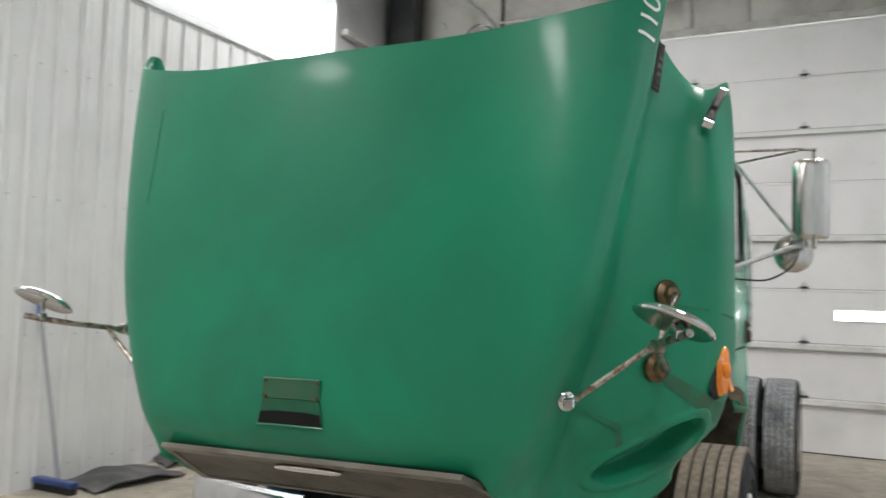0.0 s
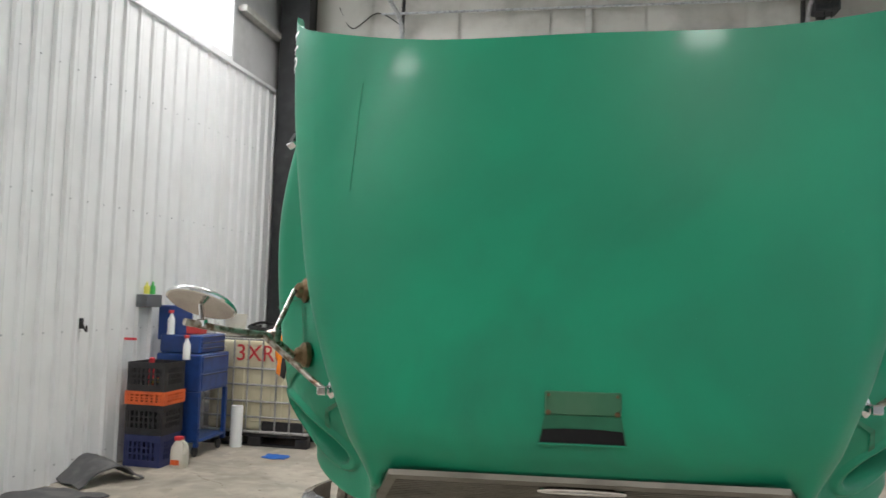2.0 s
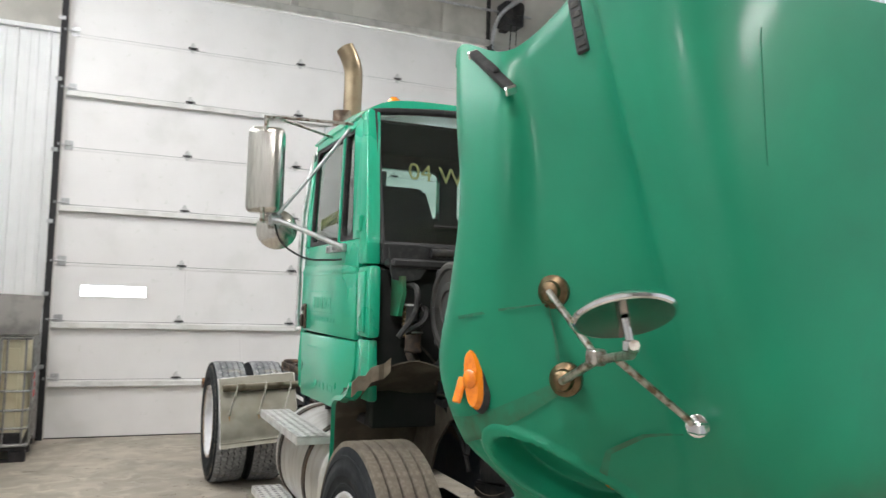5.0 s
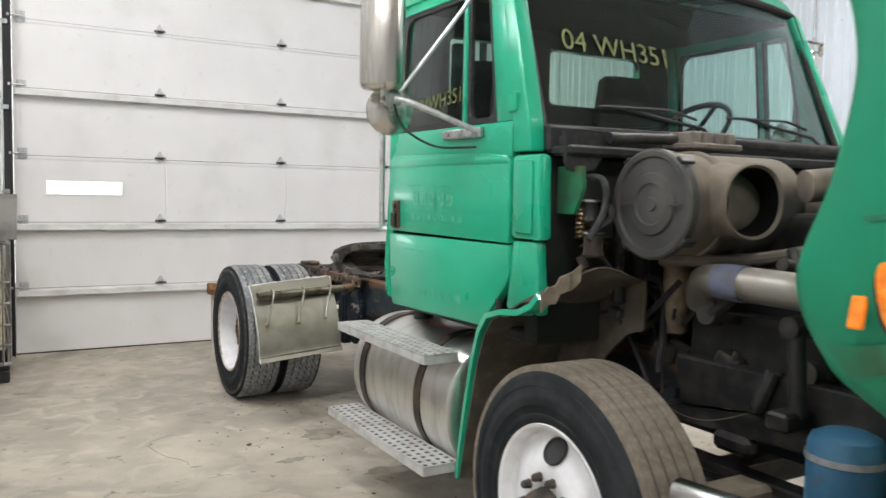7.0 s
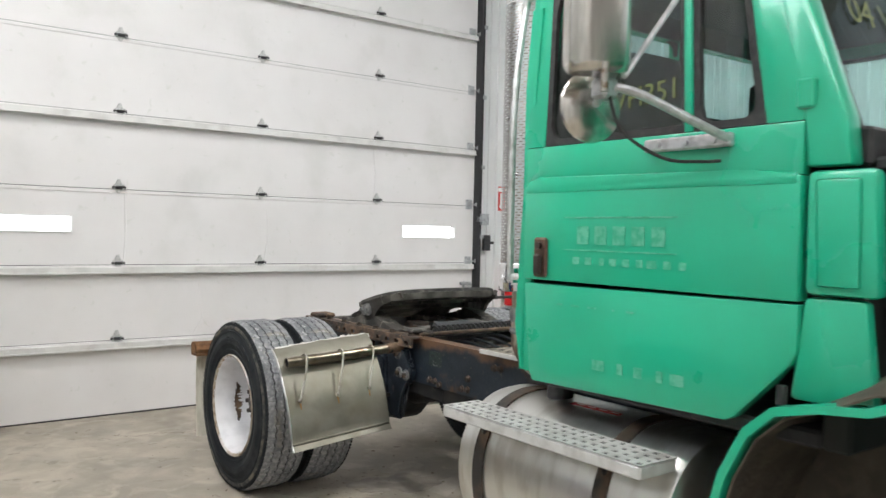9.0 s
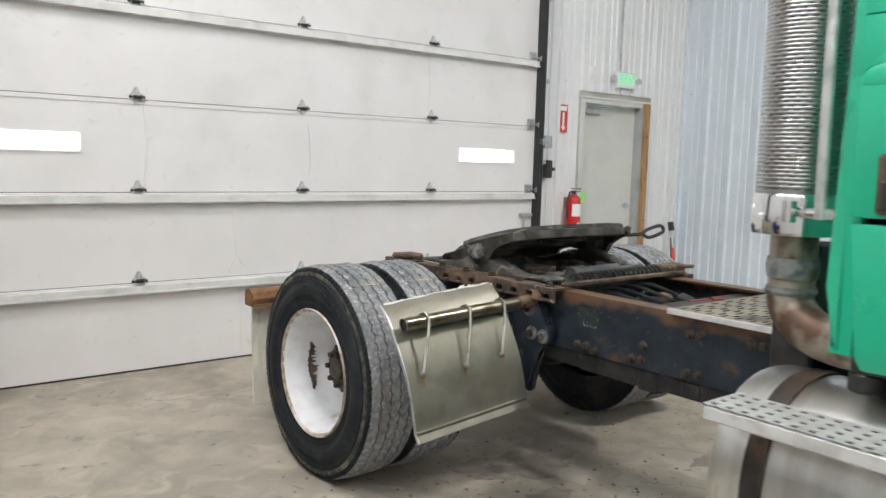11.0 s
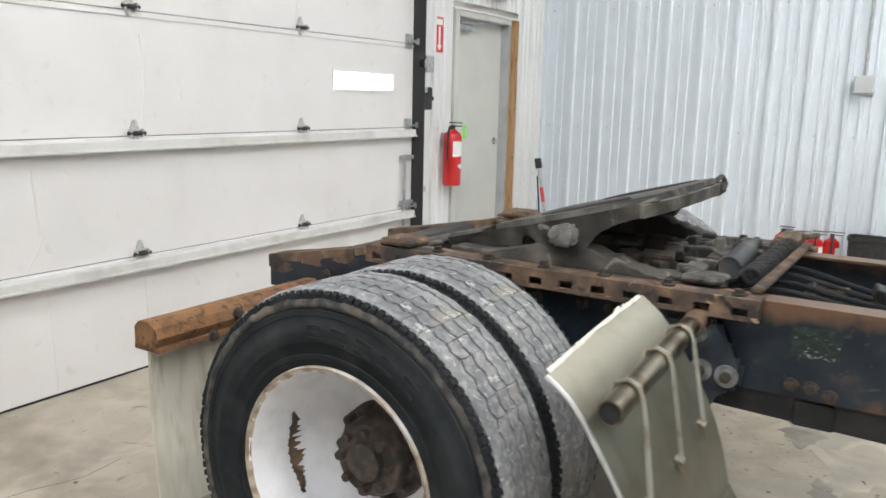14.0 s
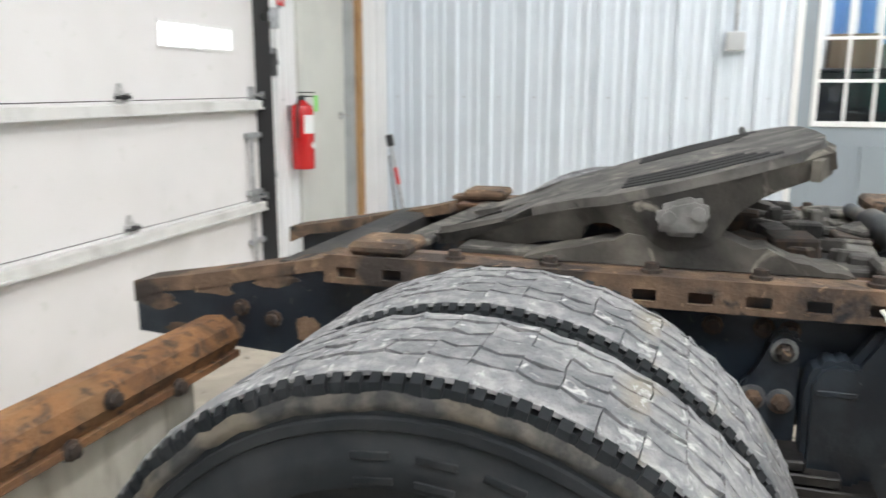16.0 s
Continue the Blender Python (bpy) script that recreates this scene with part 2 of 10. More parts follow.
steel_white = mat("white_painted_steel_sheet", (0.8, 0.805, 0.81), 0.38, 0, (0.76, 0.765, 0.77), 3, third=(0.7, 0.7, 0.69), third_scale=0.9, third_mix=(0.55, 0.8), bump=0.04, bump_scale=20, by_object=0.015)
steel_blueish = mat("pale_grey_steel_sheet", (0.69, 0.745, 0.80), 0.36, 0, (0.66, 0.71, 0.765), 3, third=(0.62, 0.67, 0.72), third_scale=0.9, third_mix=(0.55, 0.8), bump=0.04, bump_scale=20, by_object=0.015)
insulation = mat("dusty_vinyl_insulation", (0.55, 0.53, 0.485), 0.7, 0, (0.46, 0.44, 0.4), 2.2, third=(0.32, 0.3, 0.265), third_scale=1.1, third_mix=(0.52, 0.75), bump=0.8, bump_scale=5)
insulation_grey = mat("grey_vinyl_insulation", (0.5, 0.5, 0.5), 0.7, 0, (0.43, 0.43, 0.43), 2, third=(0.38, 0.38, 0.38), third_scale=1, bump=0.6, bump_scale=5)
girt_paint = mat("grey_girt_paint", (0.5, 0.49, 0.46), 0.5, 0.1, (0.4, 0.39, 0.36), 9)
column_black = mat("black_column_paint", (0.022, 0.023, 0.025), 0.55, 0, (0.035, 0.036, 0.038), 6)
door_white = mat("white_sectional_door_paint", (0.79, 0.772, 0.768), 0.45, 0, (0.74, 0.722, 0.715), 2.2, (0.4, 0.75), third=(0.64, 0.635, 0.61), third_scale=1.1, third_mix=(0.56, 0.8), bump=0.5, bump_scale=2.2, extra=(((0.7, 0.695, 0.67), 14.0, 0.64, 0.74, 0.5),))
rail_white = mat("scuffed_white_rail", (0.72, 0.715, 0.695), 0.45, 0.1, (0.55, 0.54, 0.52), 6, (0.5, 0.75))
galv = mat("galvanised_steel", (0.52, 0.53, 0.54), 0.42, 0.7, (0.36, 0.36, 0.37), 30)
seal_dark = mat("dark_seal", (0.03, 0.03, 0.032), 0.8)
man_door = mat("beige_grey_door_paint", (0.66, 0.665, 0.62), 0.42, 0, (0.61, 0.615, 0.575), 3, bump=0.03)
grey_door = mat("blue_grey_door_paint", (0.27, 0.31, 0.345), 0.4, 0, (0.25, 0.29, 0.32), 3)
jamb_grey = mat("grey_jamb_paint", (0.4, 0.42, 0.43), 0.5, 0, (0.34, 0.355, 0.36), 6)
trim_white = mat("white_trim_paint", (0.8, 0.8, 0.79), 0.4)
pine = mat("bare_pine", (0.44, 0.27, 0.13), 0.65, 0, (0.36, 0.2, 0.085), 14, third=(0.24, 0.12, 0.05), third_scale=5, stretch=(5, 5, 0.5))
concrete = mat("stained_concrete", (0.5, 0.45, 0.375), 0.58, 0, (0.41, 0.366, 0.3), 3.2, (0.38, 0.62), third=(0.3, 0.268, 0.22), third_scale=0.8,
               third_mix=(0.42, 0.76), bump=0.3, bump_scale=30, rough_var=0.18,
               extra=(((0.3, 0.27, 0.23), 2.6, 0.5, 0.78, 0.6), ((0.55, 0.5, 0.42), 5.0, 0.52, 0.78, 1.0), ((0.19, 0.165, 0.135), 11.0, 0.64, 0.74, 0.8), ((0.25, 0.22, 0.18), 1.3, 0.56, 0.72, 0.6), ((0.3, 0.26, 0.21), 45.0, 0.66, 0.74, 0.0)))
stain = mat("oily_floor_stain", (0.26, 0.23, 0.19), 0.5, 0, (0.36, 0.32, 0.26), 9, extra=(((0.18, 0.155, 0.13), 6.0, 0.52, 0.64, 0.6),))
debris_dark = mat("dark_floor_crumbs", (0.15, 0.12, 0.09), 0.9, 0, (0.22, 0.185, 0.145), 30)
rust_dark = mat("dark_rusted_bolt", (0.045, 0.036, 0.031), 0.8, 0.2, (0.085, 0.055, 0.038), 40, bump=0.3)
# mirror face darkened brownish for the floor and gloom it reflects
mirror_tint = mat("tinted_mirror_face", (0.38, 0.34, 0.31), 0.16, 1.0, (0.3, 0.26, 0.24), 8)
red_gloss = mat("red_extinguisher_paint", (0.62, 0.018, 0.02), 0.25, 0, (0.52, 0.015, 0.018), 10, coat=0.5)
black_plastic = mat("black_plastic", (0.02, 0.02, 0.022), 0.45, 0, (0.035, 0.035, 0.036), 30)
grey_box = mat("grey_enamel", (0.5, 0.52, 0.53), 0.4)
exit_green = glow("green_exit_glow", (0.02, 0.62, 0.2), 1.0)
daylight = glow("bright_daylight", (0.95, 0.98, 1.0), 4.0)
lamp_glow = glow("lamp_glow", (1.0, 0.9, 0.7), 14.0)
tote_plastic = mat("milky_tote_plastic", (0.7, 0.64, 0.46), 0.45, 0, (0.62, 0.55, 0.37), 4, third=(0.75, 0.71, 0.56), third_scale=2)
cage_steel = mat("tote_cage_steel", (0.42, 0.42, 0.42), 0.4, 0.7, (0.3, 0.29, 0.28), 25)
red_spray = mat("red_spray_paint", (0.66, 0.045, 0.06), 0.6)
blue_tool = mat("blue_tool_cart_enamel", (0.018, 0.06, 0.24), 0.35, 0, (0.015, 0.045, 0.18), 9, coat=0.3)
crate_black = mat("black_crate_plastic", (0.016, 0.015, 0.017), 0.5, 0, (0.03, 0.028, 0.03), 20)
crate_orange = mat("orange_crate_plastic", (0.75, 0.13, 0.03), 0.5, 0, (0.62, 0.1, 0.025), 12)
crate_blue = mat("dark_blue_crate_plastic", (0.02, 0.028, 0.11), 0.5, 0, (0.03, 0.04, 0.13), 12)
jug_white = mat("off_white_jug_plastic", (0.7, 0.67, 0.6), 0.45, 0, (0.62, 0.58, 0.5), 9)
mat_rubber = mat("dusty_grey_rubber_flap", (0.085, 0.085, 0.088), 0.75, 0, (0.15, 0.148, 0.145), 6, third=(0.05, 0.05, 0.052), third_scale=2.5, bump=0.3)
flap_white = mat("dirty_white_mudflap", (0.7, 0.67, 0.58), 0.7, 0, (0.6, 0.57, 0.48), 8, third=(0.36, 0.33, 0.25), third_scale=5, third_mix=(0.6, 0.76), stretch=(3, 3, 0.6), bump=0.3)
blue_cloth = mat("blue_shop_rag", (0.02, 0.12, 0.45), 0.8)
grey_trough = mat("weathered_grey_trough", (0.2, 0.19, 0.175), 0.7, 0.2, (0.13, 0.125, 0.115), 7, bump=0.2)

# ---- building helpers ----
ORIGIN = {}


def thing(name, x, y, z=0.0, label="", category="", group="", kind=""):
    """A top-level thing: an Empty at its base; its parts are built in the same coordinates as it stands in."""
    e = new(name)
    e.empty_display_size = 0.2
    e.location = (x, y, z)
    ORIGIN[e] = Vector((x, y, z))
    return tagged(e, label, category, group, kind)


def finish(mesh, material, angle=35):
    mesh.materials.append(material)
    mesh.shade_smooth()
    mesh.set_sharp_from_angle(angle=radians(angle))
    return mesh


def part(name, bm, material, parent, label="", angle=35):
    """Links a bmesh as one mesh object under a thing or under a part."""
    o = ORIGIN[parent]
    bmesh.ops.translate(bm, verts=bm.verts[:], vec=-o)
    me = bpy.data.meshes.new(name)
    bm.normal_update()
    bm.to_mesh(me)
    bm.free()
    finish(me, material, angle)
    ob = new(name, me)
    ob.parent = parent
    ORIGIN[ob] = o
    return tagged(ob, label)


def piece(name, mesh, parent, m, label=""):
    """Another object on a shared mesh, at pose m in the coordinates of the parent's thing."""
    ob = new(name, mesh)
    ob.parent = parent
    o = ORIGIN[parent]
    ob.matrix_basis = Matrix.Translation(-o) @ m
    return tagged(ob, label)


def solid(name, bm, material, label="", category="", group="", kind="", angle=35):
    """A one-mesh thing or piece of the setting, with its origin at its base."""
    lo = [min(v.co[i] for v in bm.verts) for i in range(3)]
    hi = [max(v.co[i] for v in bm.verts) for i in range(3)]
    o = Vector(((lo[0] + hi[0]) / 2, (lo[1] + hi[1]) / 2, lo[2]))
    bmesh.ops.translate(bm, verts=bm.verts[:], vec=-o)
    me = bpy.data.meshes.new(name)
    bm.normal_update()
    bm.to_mesh(me)
    bm.free()
    finish(me, material, angle)
    ob = new(name, me)
    ob.location = o
    ORIGIN[ob] = o
    return tagged(ob, label, category, group, kind)


def shared(name, bm, material, angle=35):
    me = bpy.data.meshes.new(name)
    bm.normal_update()
    bm.to_mesh(me)
    bm.free()
    return finish(me, material, angle)


def B():
    return bmesh.new()


def box(bm, x0, x1, y0, y1, z0, z1, bev=0.0, m=None, seg=1):
    vs = [bm.verts.new((x, y, z)) for x in (x0, x1) for y in (y0, y1) for z in (z0, z1)]
    fs = [bm.faces.new([vs[i] for i in f]) for f in ((0, 1, 3, 2), (4, 6, 7, 5), (0, 4, 5, 1), (2, 3, 7, 6), (0, 2, 6, 4), (1, 5, 7, 3))]
    if bev:
        es = list({e for f in fs for e in f.edges})
        r = bmesh.ops.bevel(bm, geom=es, offset=bev, segments=seg, affect="EDGES", profile=0.5)
        vs = list({v for f in r["faces"] for v in f.verts} | {v for v in vs if v.is_valid})
    if m is not None:
        bmesh.ops.transform(bm, matrix=m, verts=vs)
    return bm


def frame_of(d):
    d = Vector(d).normalized()
    a = Vector((0, 0, 1)) if abs(d.z) < 0.95 else Vector((1, 0, 0))
    u = d.cross(a).normalized()
    return d, u, d.cross(u)


def rings(bm, loops, close=True, cap=True):
    """Skins a row of vertex loops."""
    rows = [[bm.verts.new(p) for p in lp] for lp in loops]
    n = len(rows[0])
    for a, b in zip(rows, rows[1:]):
        for i in range(n if close else n - 1):
            j = (i + 1) % n
            bm.faces.new((a[i], a[j], b[j], b[i]))
    if cap and close:
        bm.faces.new(rows[0][::-1])
        bm.faces.new(rows[-1])
    return rows


def cyl(bm, p, q, r, n=20, r2=None, cap=True):
    p, q = Vector(p), Vector(q)
    d, u, w = frame_of(q - p)
    r2 = r if r2 is None else r2
    lp = [[c + (u * math.cos(t) + w * math.sin(t)) * rr for t in [2 * math.pi * i / n for i in range(n)]] for c, rr in ((p, r), (q, r2))]
    rings(bm, lp, cap=cap)
    return bm


def tube(bm, pts, r, n=10, cap=True, radii=None):
    pts = [Vector(p) for p in pts]
    d, u, w = frame_of(pts[1] - pts[0])
    lps = []
    for k, p in enumerate(pts):
        t = (pts[min(k + 1, len(pts) - 1)] - pts[max(k - 1, 0)]).normalized()
        u = (u - t * u.dot(t)).normalized()
        w = t.cross(u)
        rr = radii[k] if radii else r
        lps.append([p + (u * math.cos(a) + w * math.sin(a)) * rr for a in [2 * math.pi * i / n for i in range(n)]])
    rings(bm, lps, cap=cap)
    return bm


def bend(pts, steps=6):
    """A smooth curve through the points."""
    pts = [Vector(p) for p in pts]
    out = []
    for i in range(len(pts) - 1):
        a, b, c, d = pts[max(i - 1, 0)], pts[i], pts[i + 1], pts[min(i + 2, len(pts) - 1)]
        for k in range(steps):
            t = k / steps
            out.append(0.5 * ((2 * b) + (c - a) * t + (2 * a - 5 * b + 4 * c - d) * t * t + (3 * b - a - 3 * c + d) * t ** 3))
    out.append(pts[-1])
    return out


def lathe(bm, prof, centre=(0, 0, 0), axis=(1, 0, 0), n=48, arc=2 * math.pi, start=0.0):
    """prof: (distance along the axis, radius)."""
    c = Vector(centre)
    d, u, w = frame_of(axis)
    full = abs(arc - 2 * math.pi) < 1e-6
    k = n if full else n + 1
    lps = [[c + d * h + (u * math.cos(start + arc * i / n) + w * math.sin(start + arc * i / n)) * r for i in range(k)] for h, r in prof]
    rings(bm, lps, close=full, cap=False)
    return bm


def prism(bm, poly, axis, a, b):
    """A polygon given in the two other axes, drawn out along one axis from a to b."""
    def at(p, h):
        return {"x": (h, p[0], p[1]), "y": (p[0], h, p[1]), "z": (p[0], p[1], h)}[axis]
    rings(bm, [[at(p, a) for p in poly], [at(p, b) for p in poly]])
    return bm


def sheet(bm, rows, thick=0.0):
    """A skinned grid of points, with thickness along its normals where asked."""
    vs = [[bm.verts.new(p) for p in r] for r in rows]
    fs = []
    for a, b in zip(vs, vs[1:]):
        for i in range(len(a) - 1):
            fs.append(bm.faces.new((a[i], a[i + 1], b[i + 1], b[i])))
    if thick:
        bm.normal_update()
        bmesh.ops.solidify(bm, geom=fs, thickness=thick)
    return bm


def letters(text, size, material, parent, m, name="lettering", depth=0.001, label=""):
    """Raised or painted writing in the built-in font, as one mesh, standing in its x-z plane before m."""
    cu = bpy.data.curves.new("writing", "FONT")
    cu.body, cu.size, cu.extrude, cu.align_x, cu.align_y = text, size, depth, "CENTER", "CENTER"
    tmp = bpy.data.objects.new("writing", cu)
    scene.collection.objects.link(tmp)
    bpy.context.view_layer.update()
    me = bpy.data.meshes.new_from_object(tmp.evaluated_get(bpy.context.evaluated_depsgraph_get()))
    bpy.data.objects.remove(tmp)
    me.materials.clear()
    me.materials.append(material)
    ob = new(name, me)
    ob.parent = parent
    ob.matrix_basis = Matrix.Translation(-ORIGIN[parent]) @ m
    return tagged(ob, label)


def smooth_table(zs, vals):
    """A smooth curve through a short table."""
    zs = list(zs)

    def f(z):
        if z <= zs[0]:
            return vals[0]
        if z >= zs[-1]:
            return vals[-1]
        i = max(k for k in range(len(zs) - 1) if zs[k] <= z)
        t = (z - zs[i]) / (zs[i + 1] - zs[i])
        a, b, c, d = vals[max(i - 1, 0)], vals[i], vals[i + 1], vals[min(i + 2, len(zs) - 1)]
        return 0.5 * (2 * b + (c - a) * t + (2 * a - 5 * b + 4 * c - d) * t * t + (3 * b - a - 3 * c + d) * t ** 3)
    return f

# ---- the hall ----
XL, XR, YB, YF, TOP = -5.72, 3.36, 10.04, -10.684, 6.3
PANEL_TOP = 4.27
DX0, DX1, DTOP = -3.985, 0.95, 4.88            # the sectional door
MX0, MX1, MTOP = 1.66, 2.64, 2.15             # the steel exit door
GY0, GY1, GTOP = 5.78, 6.70, 2.1              # the glazed grey door in the side wall
WY0, WY1, WZ0, WZ1 = 2.2, 8.42, 4.3, 5.55     # the translucent window band

bm = B()
box(bm, XL - 0.4, XR + 0.4, YF - 0.4, YB + 0.6, -0.3, 0.0)
floor = solid("floor", bm, concrete, "worn stained concrete workshop floor", "floor", kind="structure")

# dark oil patches on the slab
def blot(cx, cy, rx, ry, seed):
    b = B()
    rnd = random.Random(seed)
    ph = [rnd.uniform(0, 6.28) for _ in range(4)]
    pts = []
    for i in range(40):
        a = 2 * math.pi * i / 40
        k = 1 + 0.22 * math.sin(2 * a + ph[0]) + 0.16 * math.sin(5 * a + ph[1]) + 0.1 * math.sin(9 * a + ph[2]) + 0.06 * math.sin(14 * a + ph[3])
        pts.append((cx + rx * k * math.cos(a), cy + ry * k * math.sin(a)))
    prism(b, pts, "z", 0.0, 0.0015)
    return b


bm = B()
for i, (cx, cy, rx, ry) in enumerate(((-2.35, 6.5, 0.16, 0.09), (-2.7, 6.1, 0.07, 0.04), (-3.3, 5.2, 0.05, 0.03), (-1.9, 6.9, 0.12, 0.07),
                                      (-1.5, 5.9, 0.2, 0.1), (-0.7, 6.4, 0.09, 0.05), (-3.0, 7.3, 0.04, 0.02), (-3.6, 6.6, 0.03, 0.02),
                                      (-2.9, 4.7, 0.12, 0.08), (-4.0, 8.4, 0.05, 0.02), (-1.75, 7.25, 0.3, 0.16), (-0.6, 5.6, 0.3, 0.2), (-2.25, 5.7, 0.14, 0.06), (-0.3, 6.9, 0.16, 0.1), (-0.9, 6.75, 0.1, 0.05), (-3.4, 8.8, 0.03, 0.03), (-1.2, 5.2, 0.25, 0.14))):
    b2 = blot(cx, cy, rx, ry, i)
    me = bpy.data.meshes.new("tmp")
    b2.to_mesh(me)
    b2.free()
    bm.from_mesh(me)
    bpy.data.meshes.remove(me)
solid("floor_stain", bm, stain, "dark oil spots on the concrete", "stain", kind="structure")

# patches under the truck: dirt, with contact shade put into the same colour
bm = B()
for i, (cx, cy, rx, ry) in enumerate(((-1.3, 6.3, 0.75, 0.62), (-0.9, 5.2, 0.8, 0.5), (-2.05, 7.35, 0.42, 0.5), (-0.4, 7.3, 0.7, 0.45))):
    b2 = blot(cx, cy, rx, ry, 40 + i)
    for v in b2.verts:
        v.co.z = v.co.z * (0.4 + 0.1 * i)
    me = bpy.data.meshes.new("tmp")
    b2.to_mesh(me)
    b2.free()
    bm.from_mesh(me)
    bpy.data.meshes.remove(me)
solid("floor_dirt", bm, mat("brown_dirt_and_shade", (0.43, 0.383, 0.31), 0.7, 0, (0.35, 0.308, 0.245), 7, (0.4, 0.62), third=(0.47, 0.42, 0.347), third_scale=2.5, bump=0.4, bump_scale=40, extra=(((0.16, 0.13, 0.1), 26.0, 0.62, 0.7, 0.8),)), "brown dirt film with painted shade on the concrete under the truck", "dirt", kind="structure")

# crumbs of dried mud, thickest round the wheels
bm = B()
rnd = random.Random(31)
for k in range(290):
    if k < 45:
        x, y = -2.45 + rnd.gauss(0, 0.28), 7.0 + rnd.gauss(0, 0.5)
    elif k >= 150:
        x, y = -1.3 + rnd.gauss(0, 0.5), 6.1 + rnd.gauss(0, 0.7)
    elif k < 65:
        x, y = -2.5 + rnd.gauss(0, 0.3), 4.3 + rnd.gauss(0, 0.6)
    else:
        x, y = rnd.uniform(-5.2, 0.6), rnd.uniform(1.5, 9.7)
    a = rnd.uniform(0.003, 0.008) * (1.7 if rnd.random() < 0.06 else 1)
    box(bm, -a, a, -a * rnd.uniform(0.4, 0.9), a * rnd.uniform(0.4, 0.9), 0.0, a * rnd.uniform(0.3, 0.7), 0.0, Matrix.Translation((x, y, 0)) @ pose(0, 0, 0, 0, 0, rnd.uniform(0, 180)))
solid("floor_crumbs", bm, debris_dark, "crumbs of dried mud scattered on the floor", "crumbs", kind="stuff")

# fine crazing cracks
bm = B()
for x, y, a, n in ((-3.9, 4.6, 40, 9), (-3.2, 6.9, 200, 8), (-4.4, 6.0, 100, 7), (-2.9, 9.3, 320, 8), (-1.2, 6.3, 60, 6), (-3.7, 3.0, 80, 10)):
    pts, d = [(x, y)], radians(a)
    for k in range(n):
        d += rnd.uniform(-0.6, 0.6)
        pts.append((pts[-1][0] + 0.09 * math.cos(d), pts[-1][1] + 0.09 * math.sin(d)))
    for (xa, ya), (xb, yb) in zip(pts, pts[1:]):
        m_ = Matrix.Translation((xa, ya, 0)) @ pose(0, 0, 0, 0, 0, math.degrees(math.atan2(yb - ya, xb - xa)))
        box(bm, 0, math.hypot(xb - xa, yb - ya) + 0.001, -0.0012, 0.0012, 0.0, 0.0008, 0, m_)
solid("floor_crack", bm, debris_dark, "fine cracks in the concrete floor", "crack", kind="structure")

# structural walls with their openings
bm = B()
T = 0.32
box(bm, XL - T, DX0, YB, YB + T, 0, TOP)
box(bm, DX0, DX1, YB, YB + T, DTOP, TOP)
box(bm, DX1, MX0, YB, YB + T, 0, TOP)
box(bm, MX0, MX1 + 0.09, YB, YB + T, MTOP, TOP)
box(bm, MX1 + 0.09, XR + T, YB, YB + T, 0, TOP)
wall_back = solid("wall_back", bm, insulation, "end wall with steel sheets below and dusty insulation above", "wall", kind="structure")

bm = B()
box(bm, XL - T, XL, YF, WY0, 0, TOP)
box(bm, XL - T, XL, WY0, WY1, 0, WZ0)
box(bm, XL - T, XL, WY0, WY1, WZ1, TOP)
box(bm, XL - T, XL, WY1, YB, 0, TOP)
wall_left = solid("wall_left", bm, insulation_grey, "long side wall of white ribbed steel sheets", "wall", kind="structure")

bm = B()
box(bm, XR, XR + T, YF, GY0, 0, TOP)
box(bm, XR, XR + T, GY0, GY1, GTOP, TOP)
box(bm, XR, XR + T, GY1, YB, 0, TOP)
wall_right = solid("wall_right", bm, insulation_grey, "side wall of pale ribbed steel sheets", "wall", kind="structure")

# unseen end wall, added far back so the hood mirrors less white
bm = B()
box(bm, XL - T, XR + T, YF - T, YF, 0, TOP)
wall_front = solid("wall_front", bm, steel_white, "unseen plain white end wall, set far back to dim reflections", "wall", kind="structure")

bm = B()
box(bm, XL - T, XR + T, YF - T, YB + T, TOP, TOP + 0.25)
for k in range(14):
    y = YF + 0.7 + k * 1.45
    box(bm, XL, XR, y, y + 0.07, TOP - 0.2, TOP)
solid("ceiling", bm, insulation, "insulated ceiling with steel purlins", "ceiling", kind="structure")


def rib_sheet(width, z0, z1, pitch, rib, material, key):
    """One ribbed steel sheet: x along the wall, ribs towards -y."""
    prof = [(0.0, 0.0)]
    u = 0.0
    while u < width - 1e-4:
        e = min(u + pitch, width)
        k = [(0.012, 0), (0.02, rib), (0.046, rib), (0.054, 0)]
        k += [(pitch * 0.45, 0), (pitch * 0.47, 0.003), (pitch * 0.53, 0.003), (pitch * 0.55, 0)] if pitch < 0.25 else \
             [(0.125, 0), (0.131, 0.013), (0.155, 0.013), (0.161, 0), (0.205, 0), (0.211, 0.013), (0.235, 0.013), (0.241, 0)]
        prof += [(u + a, d) for a, d in k if u + a < width - 1e-4]
        u = e
    prof.append((width, 0.0))
    b = B()
    sheet(b, [[(x, -d, z0) for x, d in prof], [(x, -d, z1) for x, d in prof]])
    return shared("steel_sheet_" + key, b, material, 20)


def clad(parent, m, length, z0, z1, pitch, rib, material, key, cover=0.914):
    """Lays sheets side by side along a wall from the pose m."""
    full = rib_sheet(cover, z0, z1, pitch, rib, material, key)
    u = 0.0
    while u < length - 0.01:
        w = min(cover, length - u)
        me = full if w > cover - 1e-3 else rib_sheet(w, z0, z1, pitch, rib, material, key + "_end")
        piece("steel_sheet", me, parent, m @ Matrix.Translation((u, 0, 0)))
        u += cover


